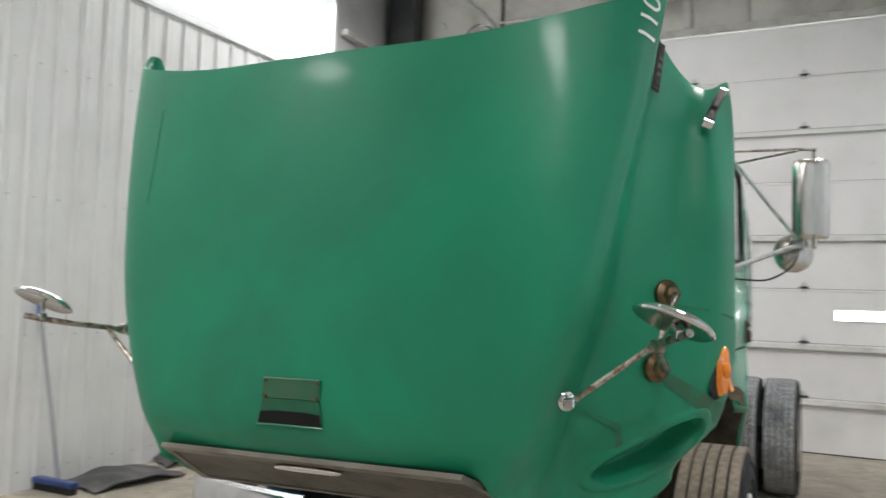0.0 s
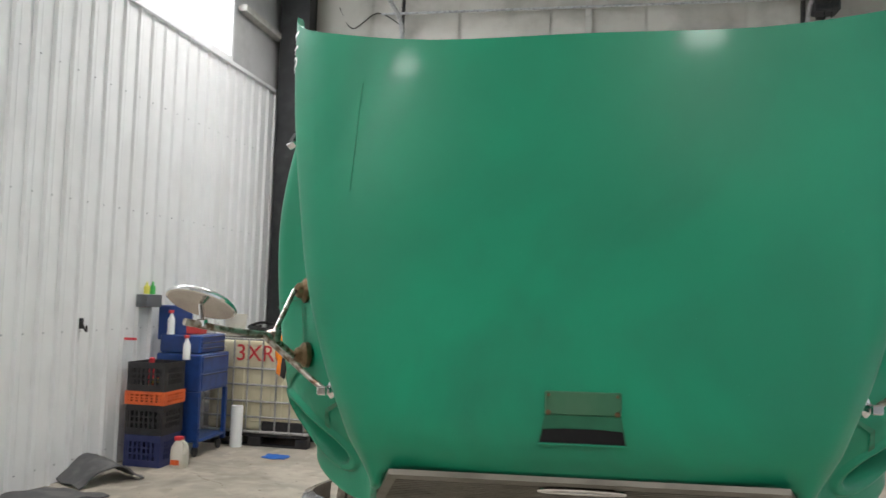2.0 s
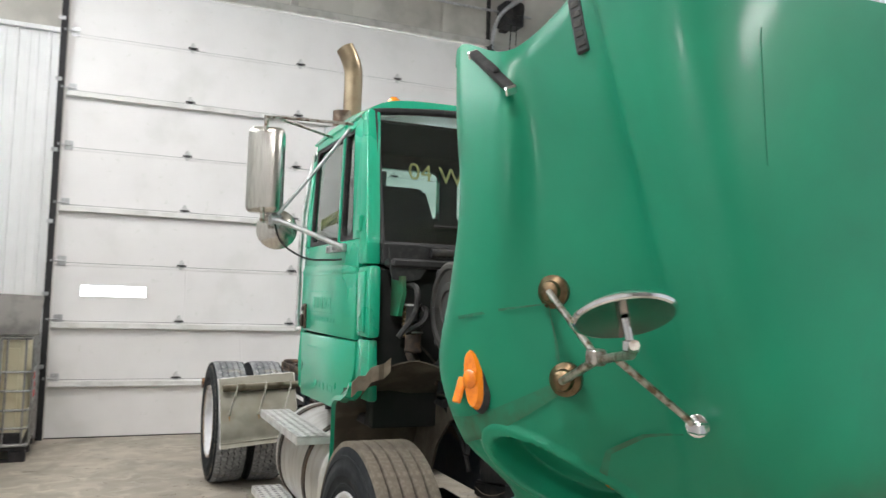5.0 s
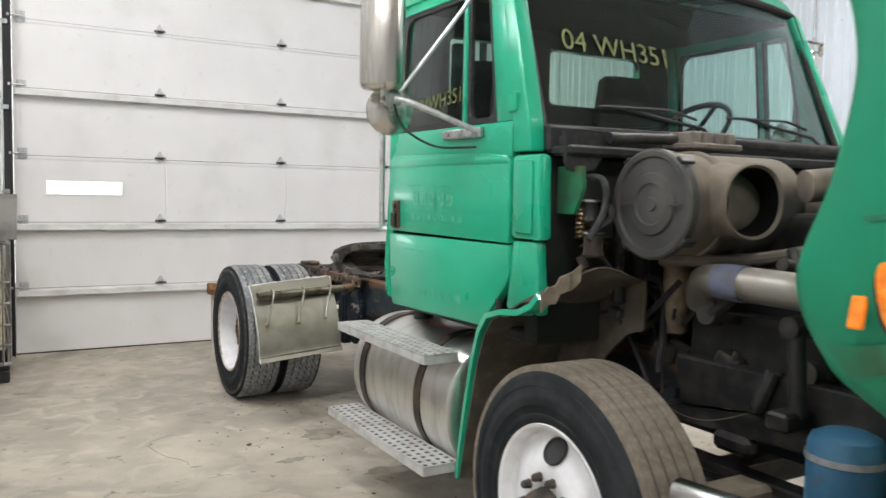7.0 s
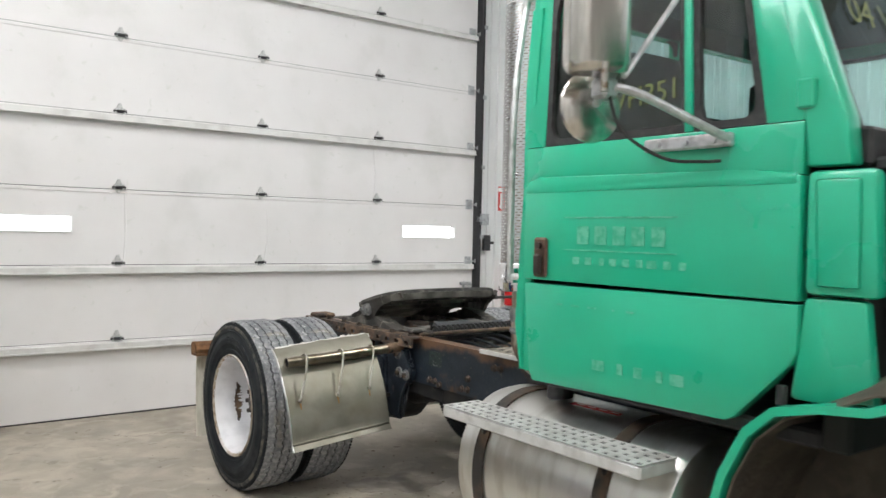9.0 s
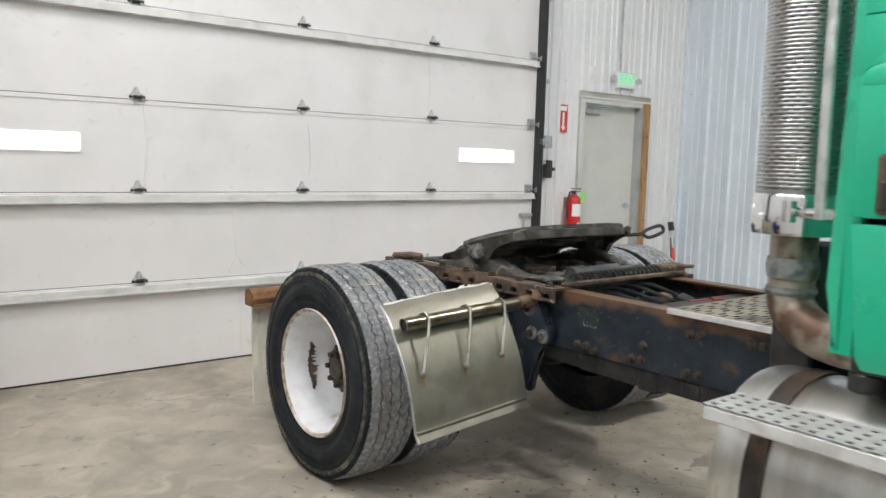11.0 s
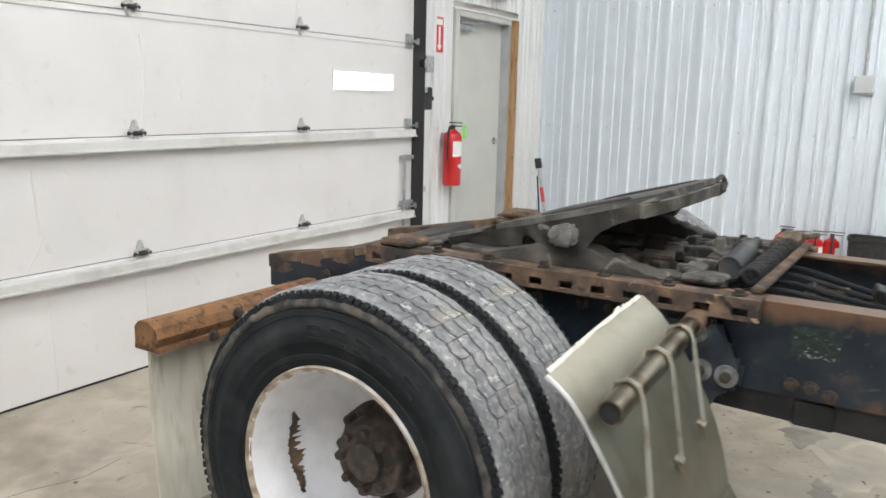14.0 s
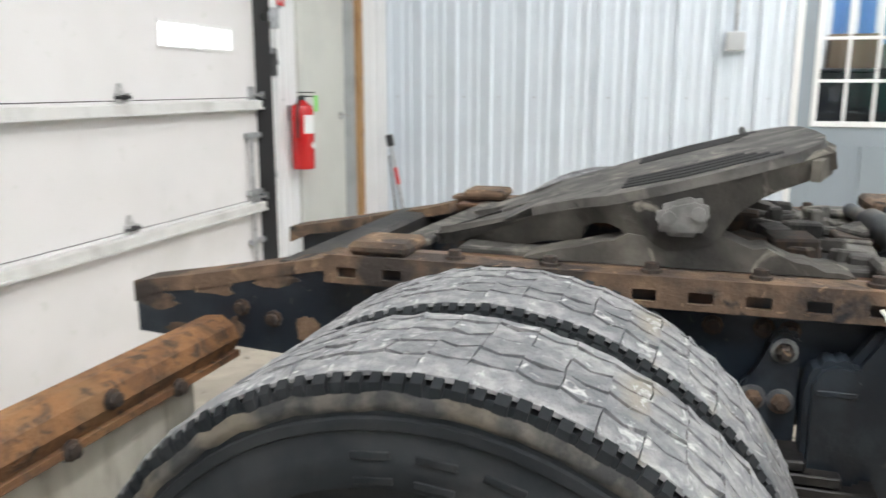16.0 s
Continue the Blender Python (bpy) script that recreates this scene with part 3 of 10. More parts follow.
SF = 0.012     # the sheets stand this far off the wall
clad(wall_back, pose(XL, YB - SF, 0), DX0 - 0.04 - XL, 0.0, PANEL_TOP, 0.305, 0.024, steel_white, "back_a")
clad(wall_back, pose(DX1 + 0.04, YB - SF, 0), MX0 - 0.04 - DX1 - 0.04, 0.0, PANEL_TOP, 0.305, 0.024, steel_white, "back_b")
clad(wall_back, pose(MX0 - 0.04, YB - SF, 0), MX1 + 0.12 - MX0 + 0.04, MTOP + 0.07, PANEL_TOP, 0.305, 0.024, steel_white, "back_c")
clad(wall_back, pose(MX1 + 0.12, YB - SF, 0), XR - MX1 - 0.12, 0.0, PANEL_TOP, 0.305, 0.024, steel_white, "back_d")
clad(wall_left, pose(XL + SF, YF, 0, 0, 0, 90), YB - YF, 0.0, PANEL_TOP, 0.2285, 0.03, steel_white, "left")
clad(wall_right, pose(XR - SF, YB, 0, 0, 0, -90), YB - GY1 - 0.02, 0.0, TOP, 0.305, 0.038, steel_blueish, "right_a")
clad(wall_right, pose(XR - SF, GY1 + 0.02, 0, 0, 0, -90), GY1 - GY0 + 0.04, GTOP + 0.033, TOP, 0.305, 0.038, steel_blueish, "right_b")
clad(wall_right, pose(XR - SF, GY0 - 0.02, 0, 0, 0, -90), GY0 - 0.02 - YF, 0.0, TOP, 0.305, 0.038, steel_blueish, "right_c")

# screw heads on the sheets
def screws(name, parent, spots, axis):
    b = B()
    for x, y, z in spots:
        d = Vector(axis) * 0.006
        cyl(b, Vector((x, y, z)), Vector((x, y, z)) + d, 0.008, 6)
    return part(name, b, galv, parent)


screws("screw_heads", wall_left, [(XL + SF + 0.001, -5.09 + 0.2285 * k, z) for k in range(30, 66) for z in (0.15, 1.22, 2.32, 3.4)], (1, 0, 0))
screws("screw_heads", wall_right, [(XR - SF - 0.001, YB - 0.11 - 0.305 * k, z) for k in range(0, 17) if not GY0 - .2 < YB - 0.11 - 0.305 * k < GY1 + .1
                                   for z in (0.15, 1.2, 2.3, 3.4)], (-1, 0, 0))
screws("screw_heads", wall_back, [(x, YB - SF - 0.001, z) for x in (-5.3, -4.98, -4.66, -4.35, 1.12, 1.42, 3.0, 3.22) for z in (0.15, 1.2, 2.3, 3.4)], (0, -1, 0))

# trim strips, girts and posts
bm = B()
box(bm, XL, DX0 - 0.06, YB - 0.06, YB, PANEL_TOP, PANEL_TOP + 0.05, 0.004)
box(bm, DX1 + 0.06, XR, YB - 0.06, YB, PANEL_TOP, PANEL_TOP + 0.05, 0.004)
box(bm, XL, XL + 0.06, YF, YB - 0.07, PANEL_TOP - 0.03, PANEL_TOP + 0.02, 0.004)
solid("trim", bm, steel_white, "white steel cap strip along the sheets", "trim", kind="structure")
for i, (x0, x1) in enumerate(((XL + 0.3, DX0 - 0.06), (DX1 + 0.06, XR - 0.01))):
    bm = B()
    box(bm, x0, x1, YB - 0.1, YB - 0.004, 4.86, 4.93, 0.006)
    box(bm, x0, x1, YB - 0.1, YB - 0.09, 4.8, 4.86)
    solid("girt", bm, girt_paint, "grey steel girt across the upper wall", "girt", kind="structure")
bm = B()
box(bm, DX0 - 0.05, DX1 + 0.05, YB - 0.09, YB - 0.004, 4.9, 4.99, 0.006)
solid("lintel", bm, girt_paint, "grey steel lintel over the sectional door", "lintel", kind="structure")
bm = B()
box(bm, XL + 0.004, XL + 0.12, WY1 + 0.1, YB - 0.35, 4.95, 5.03, 0.006)
solid("girt", bm, girt_paint, "grey steel girt across the upper wall", "girt", kind="structure")

# pillowed insulation bays over the door wall
bm = B()
bays = [(-5.4, -4.5), (-4.46, -3.3), (-3.26, -2.1), (-2.06, -0.9), (-0.86, 0.3), (0.34, 1.5), (1.54, 2.5), (2.54, 3.34)]
rnd = random.Random(4)
for x0, x1 in bays:
    rows = []
    for j in range(13):
        v = j / 12
        z = 5.0 + v * (TOP - 5.0)
        rows.append([(x0 + (x1 - x0) * u, YB - 0.012 - 0.05 * math.sin(math.pi * u) ** 0.7 * (0.8 + 0.2 * math.sin(9 * v + x0 * 7)) - 0.008 * rnd.random(), z)
                     for u in [k / 10 for k in range(11)]])
    sheet(bm, rows)
for x0, x1 in ((-5.4, -4.72), (-4.68, -4.02), (1.02, 1.75), (1.79, 2.5), (2.54, 3.34)):
    rows = []
    for j in range(6):
        v = j / 5
        rows.append([(x0 + (x1 - x0) * u, YB - 0.01 - 0.03 * math.sin(math.pi * u) ** 0.7 - 0.005 * rnd.random(), PANEL_TOP + 0.05 + v * (4.8 - PANEL_TOP - 0.05))
                     for u in [k / 8 for k in range(9)]])
    sheet(bm, rows)
part("insulation_bays", bm, insulation, wall_back)
for px in (-1.6, 2.52):
    bm = B()
    box(bm, px - 0.045, px + 0.045, YB - 0.09, YB - 0.004, 4.99, TOP, 0.006)
    solid("wall_post", bm, girt_paint, "pale steel post on the upper wall", "post", kind="structure")

# black steel column in the corner, an I section
bm = B()
cx, cy = -5.42, 9.72
box(bm, cx - 0.2, cx + 0.2, cy - 0.14, cy - 0.12, 0, TOP)
box(bm, cx - 0.2, cx + 0.2, cy + 0.12, cy + 0.14, 0, TOP)
box(bm, cx - 0.2, cx - 0.185, cy - 0.12, cy + 0.12, 0, TOP)
box(bm, cx + 0.17, cx + 0.185, cy - 0.12, cy + 0.12, 0, TOP)
box(bm, cx - 0.25, cx + 0.25, cy - 0.2, cy + 0.2, 0, 0.025)
solid("column", bm, column_black, "black painted steel column in the corner", "column", kind="structure")

# translucent window band: frame, mullions, panes, and the bright sky outside
win = thing("window_1", XL - 0.1, (WY0 + WY1) / 2, WZ0, "high translucent window band glowing with daylight", "window", kind="structure")
bm = B()
for z0, z1 in ((WZ0, WZ0 + 0.05), (WZ1 - 0.05, WZ1)):
    box(bm, XL - 0.2, XL + 0.02, WY0, WY1, z0, z1)
for y0 in (WY0, WY1 - 0.05):
    box(bm, XL - 0.2, XL + 0.02, y0, y0 + 0.05, WZ0 + 0.05, WZ1 - 0.05)
part("window_frame", bm, steel_white, win)
step = (WY1 - WY0) / 4
pane = clear("clear_polycarbonate", (0.95, 0.97, 0.98), 0.05)
for k in range(4):
    if k:
        bm = B()
        box(bm, XL - 0.16, XL - 0.1, WY0 + k * step - 0.015, WY0 + k * step + 0.015, WZ0 + 0.05, WZ1 - 0.05)
        part("mullion", bm, steel_white, win)
    bm = B()
    box(bm, XL - 0.15, XL - 0.145, WY0 + k * step + 0.02, WY0 + (k + 1) * step - 0.02, WZ0 + 0.05, WZ1 - 0.05)
    part("pane", bm, pane, win).visible_shadow = False
bm = B()
box(bm, -7.2, -7.19, -1, 12, 2.5, 8)
solid("backdrop", bm, daylight, "bright overcast daylight outside the windows", "backdrop", kind="structure")
bm = B()
box(bm, -7, 4, 11.5, 11.51, 0.5, 4)
solid("backdrop", bm, daylight, "bright overcast daylight outside the door", "backdrop", kind="structure")

# ---- sectional door ----
gd = thing("garage_door", (DX0 + DX1) / 2, 9.97, 0, "closed white sectional garage door with two slot windows", "garage door")
GD0, GD1 = 9.955, 10.0
PH = 0.61
SLOTS = ((-3.72, -3.07), (0.04, 0.70))
for k in range(8):
    z0, z1 = k * PH + 0.0025, (k + 1) * PH - 0.0025
    if k == 0:
        z0 = 0.014
    bm = B()
    if k == 2:
        a, b2 = 1.485, 1.60
        box(bm, DX0, DX1, GD0, GD1, z0, a)
        box(bm, DX0, DX1, GD0, GD1, b2, z1)
        xs = [DX0, SLOTS[0][0], SLOTS[0][1], SLOTS[1][0], SLOTS[1][1], DX1]
        for i in (0, 2, 4):
            box(bm, xs[i], xs[i + 1], GD0, GD1, a, b2)
    else:
        box(bm, DX0, DX1, GD0, GD1, z0, z1)
    box(bm, DX0 + 0.002, DX1 - 0.002, GD0 - 0.006, GD0 + 0.001, z1 - 0.03, z1, 0.003)
    p = part("door_panel", bm, door_white, gd)
    if k == 2:
        for s0, s1 in SLOTS:
            bm = B()
            box(bm, s0, s1, GD0 + 0.018, GD0 + 0.022, 1.485, 1.60)
            part("pane", bm, pane, p, "clear slot pane").visible_shadow = False
            bm = B()
            for q in ((s0 - 0.012, s0, 1.473, 1.612), (s1, s1 + 0.012, 1.473, 1.612), (s0, s1, 1.473, 1.485), (s0, s1, 1.60, 1.612)):
                box(bm, q[0], q[1], GD0 - 0.008, GD0 - 0.001, q[2], q[3])
            part("slot_frame", bm, trim_white, p)
bm = B()
for k in range(1, 8):
    box(bm, DX0 + 0.001, DX1 - 0.001, GD0 + 0.006, GD1 - 0.002, k * PH - 0.0022, k * PH + 0.0022)
part('joint_seal', bm, seal_dark, gd)
for z in (PH, 2 * PH, 4 * PH, 6 * PH):
    bm = B()
    box(bm, DX0 + 0.01, DX1 - 0.01, GD0 - 0.05, GD0 - 0.004, z - 0.068, z - 0.014, 0.006)
    box(bm, DX0 + 0.01, DX1 - 0.01, GD0 - 0.058, GD0 - 0.05, z - 0.068, z - 0.056)
    box(bm, DX0 + 0.01, DX1 - 0.01, GD0 - 0.012, GD0 - 0.004, z - 0.085, z - 0.068)
    part("strut", bm, rail_white, gd, "white stiffening strut")
bm = B()
box(bm, DX0, DX1, GD0 + 0.002, GD1, 0.002, 0.014)
part("bottom_seal", bm, seal_dark, gd, "black rubber bottom seal")


hinge_steel = mat("zinc_hinge", (0.6, 0.6, 0.59), 0.5, 0.2, (0.36, 0.36, 0.35), 40, (0.5, 0.65))


def hinge_mesh():
    b = B()
    prism(b, [(-0.03, -0.014), (0.03, -0.014), (0.026, 0.022), (0.01, 0.066), (-0.01, 0.066), (-0.026, 0.022)], "y", -0.004, 0.0)
    prism(b, [(-0.03, -0.016), (-0.01, -0.05), (0.01, -0.05), (0.03, -0.016)], "y", -0.004, 0.0)
    cyl(b, (0, -0.012, 0.058), (0, -0.003, 0.058), 0.008, 6)
    for s in (-1, 1):
        box(b, s * 0.034 - 0.006, s * 0.034 + 0.006, -0.03, -0.002, -0.02, 0.02, 0.003)
    cyl(b, (0, -0.012, 0.036), (0, -0.004, 0.036), 0.009, 6)
    cyl(b, (0, -0.012, -0.036), (0, -0.004, -0.036), 0.009, 6)
    return shared("door_hinge", b, hinge_steel)


def bracket_mesh():
    b = B()
    box(b, -0.05, 0.03, -0.008, 0.0, -0.05, 0.05, 0.002)
    cyl(b, (-0.04, -0.03, 0.0), (0.09, -0.03, 0.0), 0.008, 8)
    cyl(b, (0.075, -0.03, 0.0), (0.1, -0.03, 0.0), 0.024, 12)
    box(b, -0.03, -0.015, -0.035, -0.004, -0.015, 0.02)
    return shared("roller_bracket", b, galv)


b = B()
cyl(b, (-0.05, -0.022, 0), (0.05, -0.022, 0), 0.01, 8)
box(b, -0.026, 0.026, -0.02, -0.001, -0.011, 0.011)
pin_me = shared("hinge_pin", b, seal_dark)
hm, rm = hinge_mesh(), bracket_mesh()
for k in range(1, 8):
    for x in (-2.72, -1.5, -0.28):
        hx = pose(x, GD0 - (0.004 if k in (3, 5, 7) else 0.006), k * PH + 0.016)
        piece("hinge", hm, gd, hx, "galvanised hinge")
        piece("hinge_pin", pin_me, gd, hx)
    piece("roller_bracket", rm, gd, pose(DX1 - 0.06, GD0 - 0.005, k * PH + 0.016), "galvanised roller bracket")
    piece("roller_bracket", rm, gd, pose(DX0 + 0.06, GD0 - 0.005, k * PH + 0.016, 0, 180, 0), "galvanised roller bracket")
# creases buckled into the panel skins
for line in (((-2.05, 1.08), (-2.035, 0.93), (-2.02, 0.76), (-2.06, 0.68), (-2.09, 0.63)), ((-1.44, 1.72), (-1.425, 1.57), (-1.43, 1.42), (-1.45, 1.26)), ((-1.465, 0.5), (-1.46, 0.3), (-1.45, 0.15)),
             ((-2.0, 0.51), (-1.99, 0.3), (-1.985, 0.03)), ((-2.02, 0.78), (-1.97, 0.7), (-1.94, 0.68)), ((-0.32, 2.38), (-0.3, 2.1), (-0.31, 1.86)), ((-2.67, 1.8), (-2.66, 1.5), (-2.67, 1.26))):
    bm = B()
    tube(bm, bend([(x, GD0 + 0.0055, z) for x, z in line], 5), 0.0085, 10)
    part("skin_crease", bm, door_white, gd, angle=80)
for s, x in ((-1, DX0 - 0.045), (1, DX1 + 0.045)):
    bm = B()
    box(bm, x - 0.03, x + 0.03, GD0 - 0.055, GD0 + 0.02, 0.0, 4.9, 0.004)
    box(bm, x - s * 0.03 - 0.005, x - s * 0.03 + 0.005, GD0 - 0.1, GD0 - 0.05, 0.0, 4.9)
    part("door_track", bm, seal_dark, gd, "dark steel vertical track")
    bm = B()
    curve = [(x, GD0 - 0.05, 4.85), (x, GD0 - 0.06, 5.0), (x, GD0 - 0.14, 5.15), (x, GD0 - 0.3, 5.24), (x, GD0 - 0.6, 5.27)]
    tube(bm, bend(curve), 0.028, 8)
    box(bm, x - 0.02, x + 0.02, 5.5, GD0 - 0.6, 5.245, 5.295)
    part("curved_track", bm, galv, gd, "galvanised overhead track")
    for z in (0.75, 1.5, 2.25, 3.0, 3.75, 4.4):
        bm = B()
        box(bm, x + s * 0.02 - 0.03, x + s * 0.02 + 0.03, GD0 - 0.075, GD0 - 0.055, z - 0.02, z + 0.02, 0.003)
        part("track_clip", bm, galv, gd)

# ---- steel exit door ----
d1 = thing("door_1", (MX0 + MX1) / 2, YB + 0.2, 0, "closed beige-grey steel exit door with lever handle", "door", kind="structure")
bm = B()
box(bm, MX0 + 0.045, MX1 - 0.03, YB + 0.075, YB + 0.12, 0.012, MTOP - 0.05, 0.003)
leaf = part("door_leaf", bm, man_door, d1)
bm = B()
kx, kz = MX1 - 0.13, 1.06
cyl(bm, (kx, YB + 0.075, kz), (kx, YB + 0.06, kz), 0.032, 20)
cyl(bm, (kx, YB + 0.06, kz), (kx, YB + 0.015, kz), 0.012, 12)
tube(bm, bend([(kx + 0.01, YB + 0.017, kz), (kx - 0.05, YB + 0.015, kz + 0.002), (kx - 0.11, YB + 0.021, kz - 0.004)]), 0.01, 10)
part("door_handle", bm, chrome, d1, "satin lever handle")
bm = B()
box(bm, MX0 + 0.1, MX0 + 0.34, YB + 0.02, YB + 0.073, 2.0, 2.06, 0.008)
part("door_closer", bm, galv, d1, "grey overhead door closer")
bm = B()
tube(bm, [(MX0 + 0.14, YB + 0.025, 2.065), (MX0 + 0.5, YB - 0.03, 2.085), (MX0 + 0.72, YB + 0.05, 2.09)], 0.009, 8)
part("closer_arm", bm, galv, d1)
bm = B()
box(bm, MX0 - 0.02, MX0 + 0.045, YB - 0.03, YB + 0.21, 0, MTOP, 0.004)
box(bm, MX0 + 0.045, MX1 - 0.03, YB - 0.03, YB + 0.21, MTOP - 0.045, MTOP, 0.004)
part("door_frame", bm, man_door, d1)
bm = B()
box(bm, MX1 - 0.03, MX1 + 0.02, YB + 0.0, YB + 0.21, 0, MTOP, 0.004)
part("jamb", bm, jamb_grey, d1, "grey steel jamb")
bm = B()
box(bm, MX1 + 0.022, MX1 + 0.085, YB - 0.045, YB + 0.19, 0, MTOP, 0.003)
jamb = part("wood_jamb", bm, pine, d1, "bare pine trim board")
bm = B()
for z in (0.4, 0.9, 1.35, 1.8):
    cyl(bm, (MX1 + 0.05, YB - 0.049, z), (MX1 + 0.05, YB - 0.045, z), 0.008, 8)
part("nail_heads", bm, seal_dark, jamb)
bm = B()
box(bm, MX0 - 0.05, MX1 + 0.11, YB - 0.04, YB - 0.004, MTOP + 0.003, MTOP + 0.02, 0.003)
part("head_trim", bm, trim_white, d1)
bm = B()
box(bm, MX0, MX1, YB - 0.05, YB + 0.3, 0.0, 0.014)
part("threshold", bm, galv, d1)
bm = B()
box(bm, 1.78, 2.7, 9.3, 9.85, 0.0, 0.012, 0.004)
solid("door_mat", bm, black_rubber, "black rubber mat before the exit door", "mat")

# ---- glazed grey door in the side wall ----
d2 = thing("door_2", XR, (GY0 + GY1) / 2, 0, "closed blue-grey door with a nine-pane window", "door", kind="structure")
bm = B()
ay0, ay1, az0, az1 = GY0 + 0.16, GY1 - 0.16, 1.02, 1.96
x0, x1 = XR - 0.005, XR + 0.04
box(bm, x0, x1, GY0 + 0.03, ay0, 0.012, GTOP - 0.03)
box(bm, x0, x1, ay1, GY1 - 0.03, 0.012, GTOP - 0.03)
box(bm, x0, x1, ay0, ay1, 0.012, az0)
box(bm, x0, x1, ay0, ay1, az1, GTOP - 0.03)
for y0, y1 in ((GY0 + 0.14, GY0 + 0.42), (GY1 - 0.42, GY1 - 0.14)):
    box(bm, x0 - 0.006, x0 + 0.001, y0, y1, 0.2, 0.85, 0.006)
part("door_leaf", bm, grey_door, d2)
bm = B()
for q in ((ay0 - 0.03, ay0 + 0.012, az0 - 0.03, az1 + 0.03), (ay1 - 0.012, ay1 + 0.03, az0 - 0.03, az1 + 0.03)):
    box(bm, x0 - 0.014, x0 + 0.002, *q, 0.003)
for q in ((az0 - 0.03, az0 + 0.012), (az1 - 0.012, az1 + 0.03)):
    box(bm, x0 - 0.014, x0 + 0.002, ay0 + 0.012, ay1 - 0.012, *q, 0.003)
for k in (1, 2):
    y = ay0 + (ay1 - ay0) * k / 3
    box(bm, x0 - 0.01, x0 + 0.002, y - 0.012, y + 0.012, az0 + 0.012, az1 - 0.012, 0.003)
    z = az0 + (az1 - az0) * k / 3
    box(bm, x0 - 0.011, x0 + 0.003, ay0 + 0.012, ay1 - 0.012, z - 0.012, z + 0.012, 0.003)
part("window_grille", bm, trim_white, d2, "white window grille")
bm = B()
box(bm, XR + 0.012, XR + 0.018, ay0, ay1, az0, az1)
part("pane", bm, clear("door_glass", (0.8, 0.88, 0.95)), d2)
bm = B()
for q in ((GY0 - 0.02, GY0 + 0.03, 0, GTOP + 0.03), (GY1 - 0.03, GY1 + 0.02, 0, GTOP + 0.03)):
    box(bm, XR - 0.04, XR + 0.1, *q, 0.003)
box(bm, XR - 0.04, XR + 0.1, GY0 + 0.03, GY1 - 0.03, GTOP - 0.03, GTOP + 0.03, 0.003)
part("door_frame", bm, trim_white, d2, "white door frame")
bm = B()
cyl(bm, (x0, GY0 + 0.1, 1.0), (x0 - 0.05, GY0 + 0.1, 1.0), 0.012, 12)
lathe(bm, [(0, 0.0), (0.006, 0.022), (0.02, 0.03), (0.036, 0.024), (0.042, 0.0)], (x0 - 0.09, GY0 + 0.1, 1.0), (1, 0, 0), 16)
part("door_knob", bm, chrome, d2)
# a dim office behind the glass
bm = B()
box(bm, XR + 1.6, XR + 1.65, GY0 - 1.2, GY1 + 1.2, 0, 2.5)
box(bm, XR + T, XR + 1.6, GY0 - 1.25, GY0 - 1.2, 0, 2.5)
box(bm, XR + T, XR + 1.6, GY1 + 1.2, GY1 + 1.25, 0, 2.5)
box(bm, XR + T, XR + 1.65, GY0 - 1.25, GY1 + 1.25, 2.5, 2.55)
box(bm, XR + T, XR + 1.65, GY0 - 1.25, GY1 + 1.25, -0.05, 0)
solid("office_walls", bm, mat("blue_office_paint", (0.13, 0.28, 0.55), 0.7, 0, (0.11, 0.24, 0.48), 3), "blue painted walls of the office behind the door", "wall", kind="structure")

# ---- the truck: X across from its middle, y along the hall, z up ----
C = -1.445
truck = new("truck")
truck.location = (C, 5.3, 0)
ORIGIN[truck] = Vector((0, 5.3, 0))
tagged(truck, "green day-cab truck tractor with its hood tilted open", "truck")


def tp(name, bm, material, label="", parent=None, angle=35):
    return part(name, bm, material, parent or truck, label, angle)


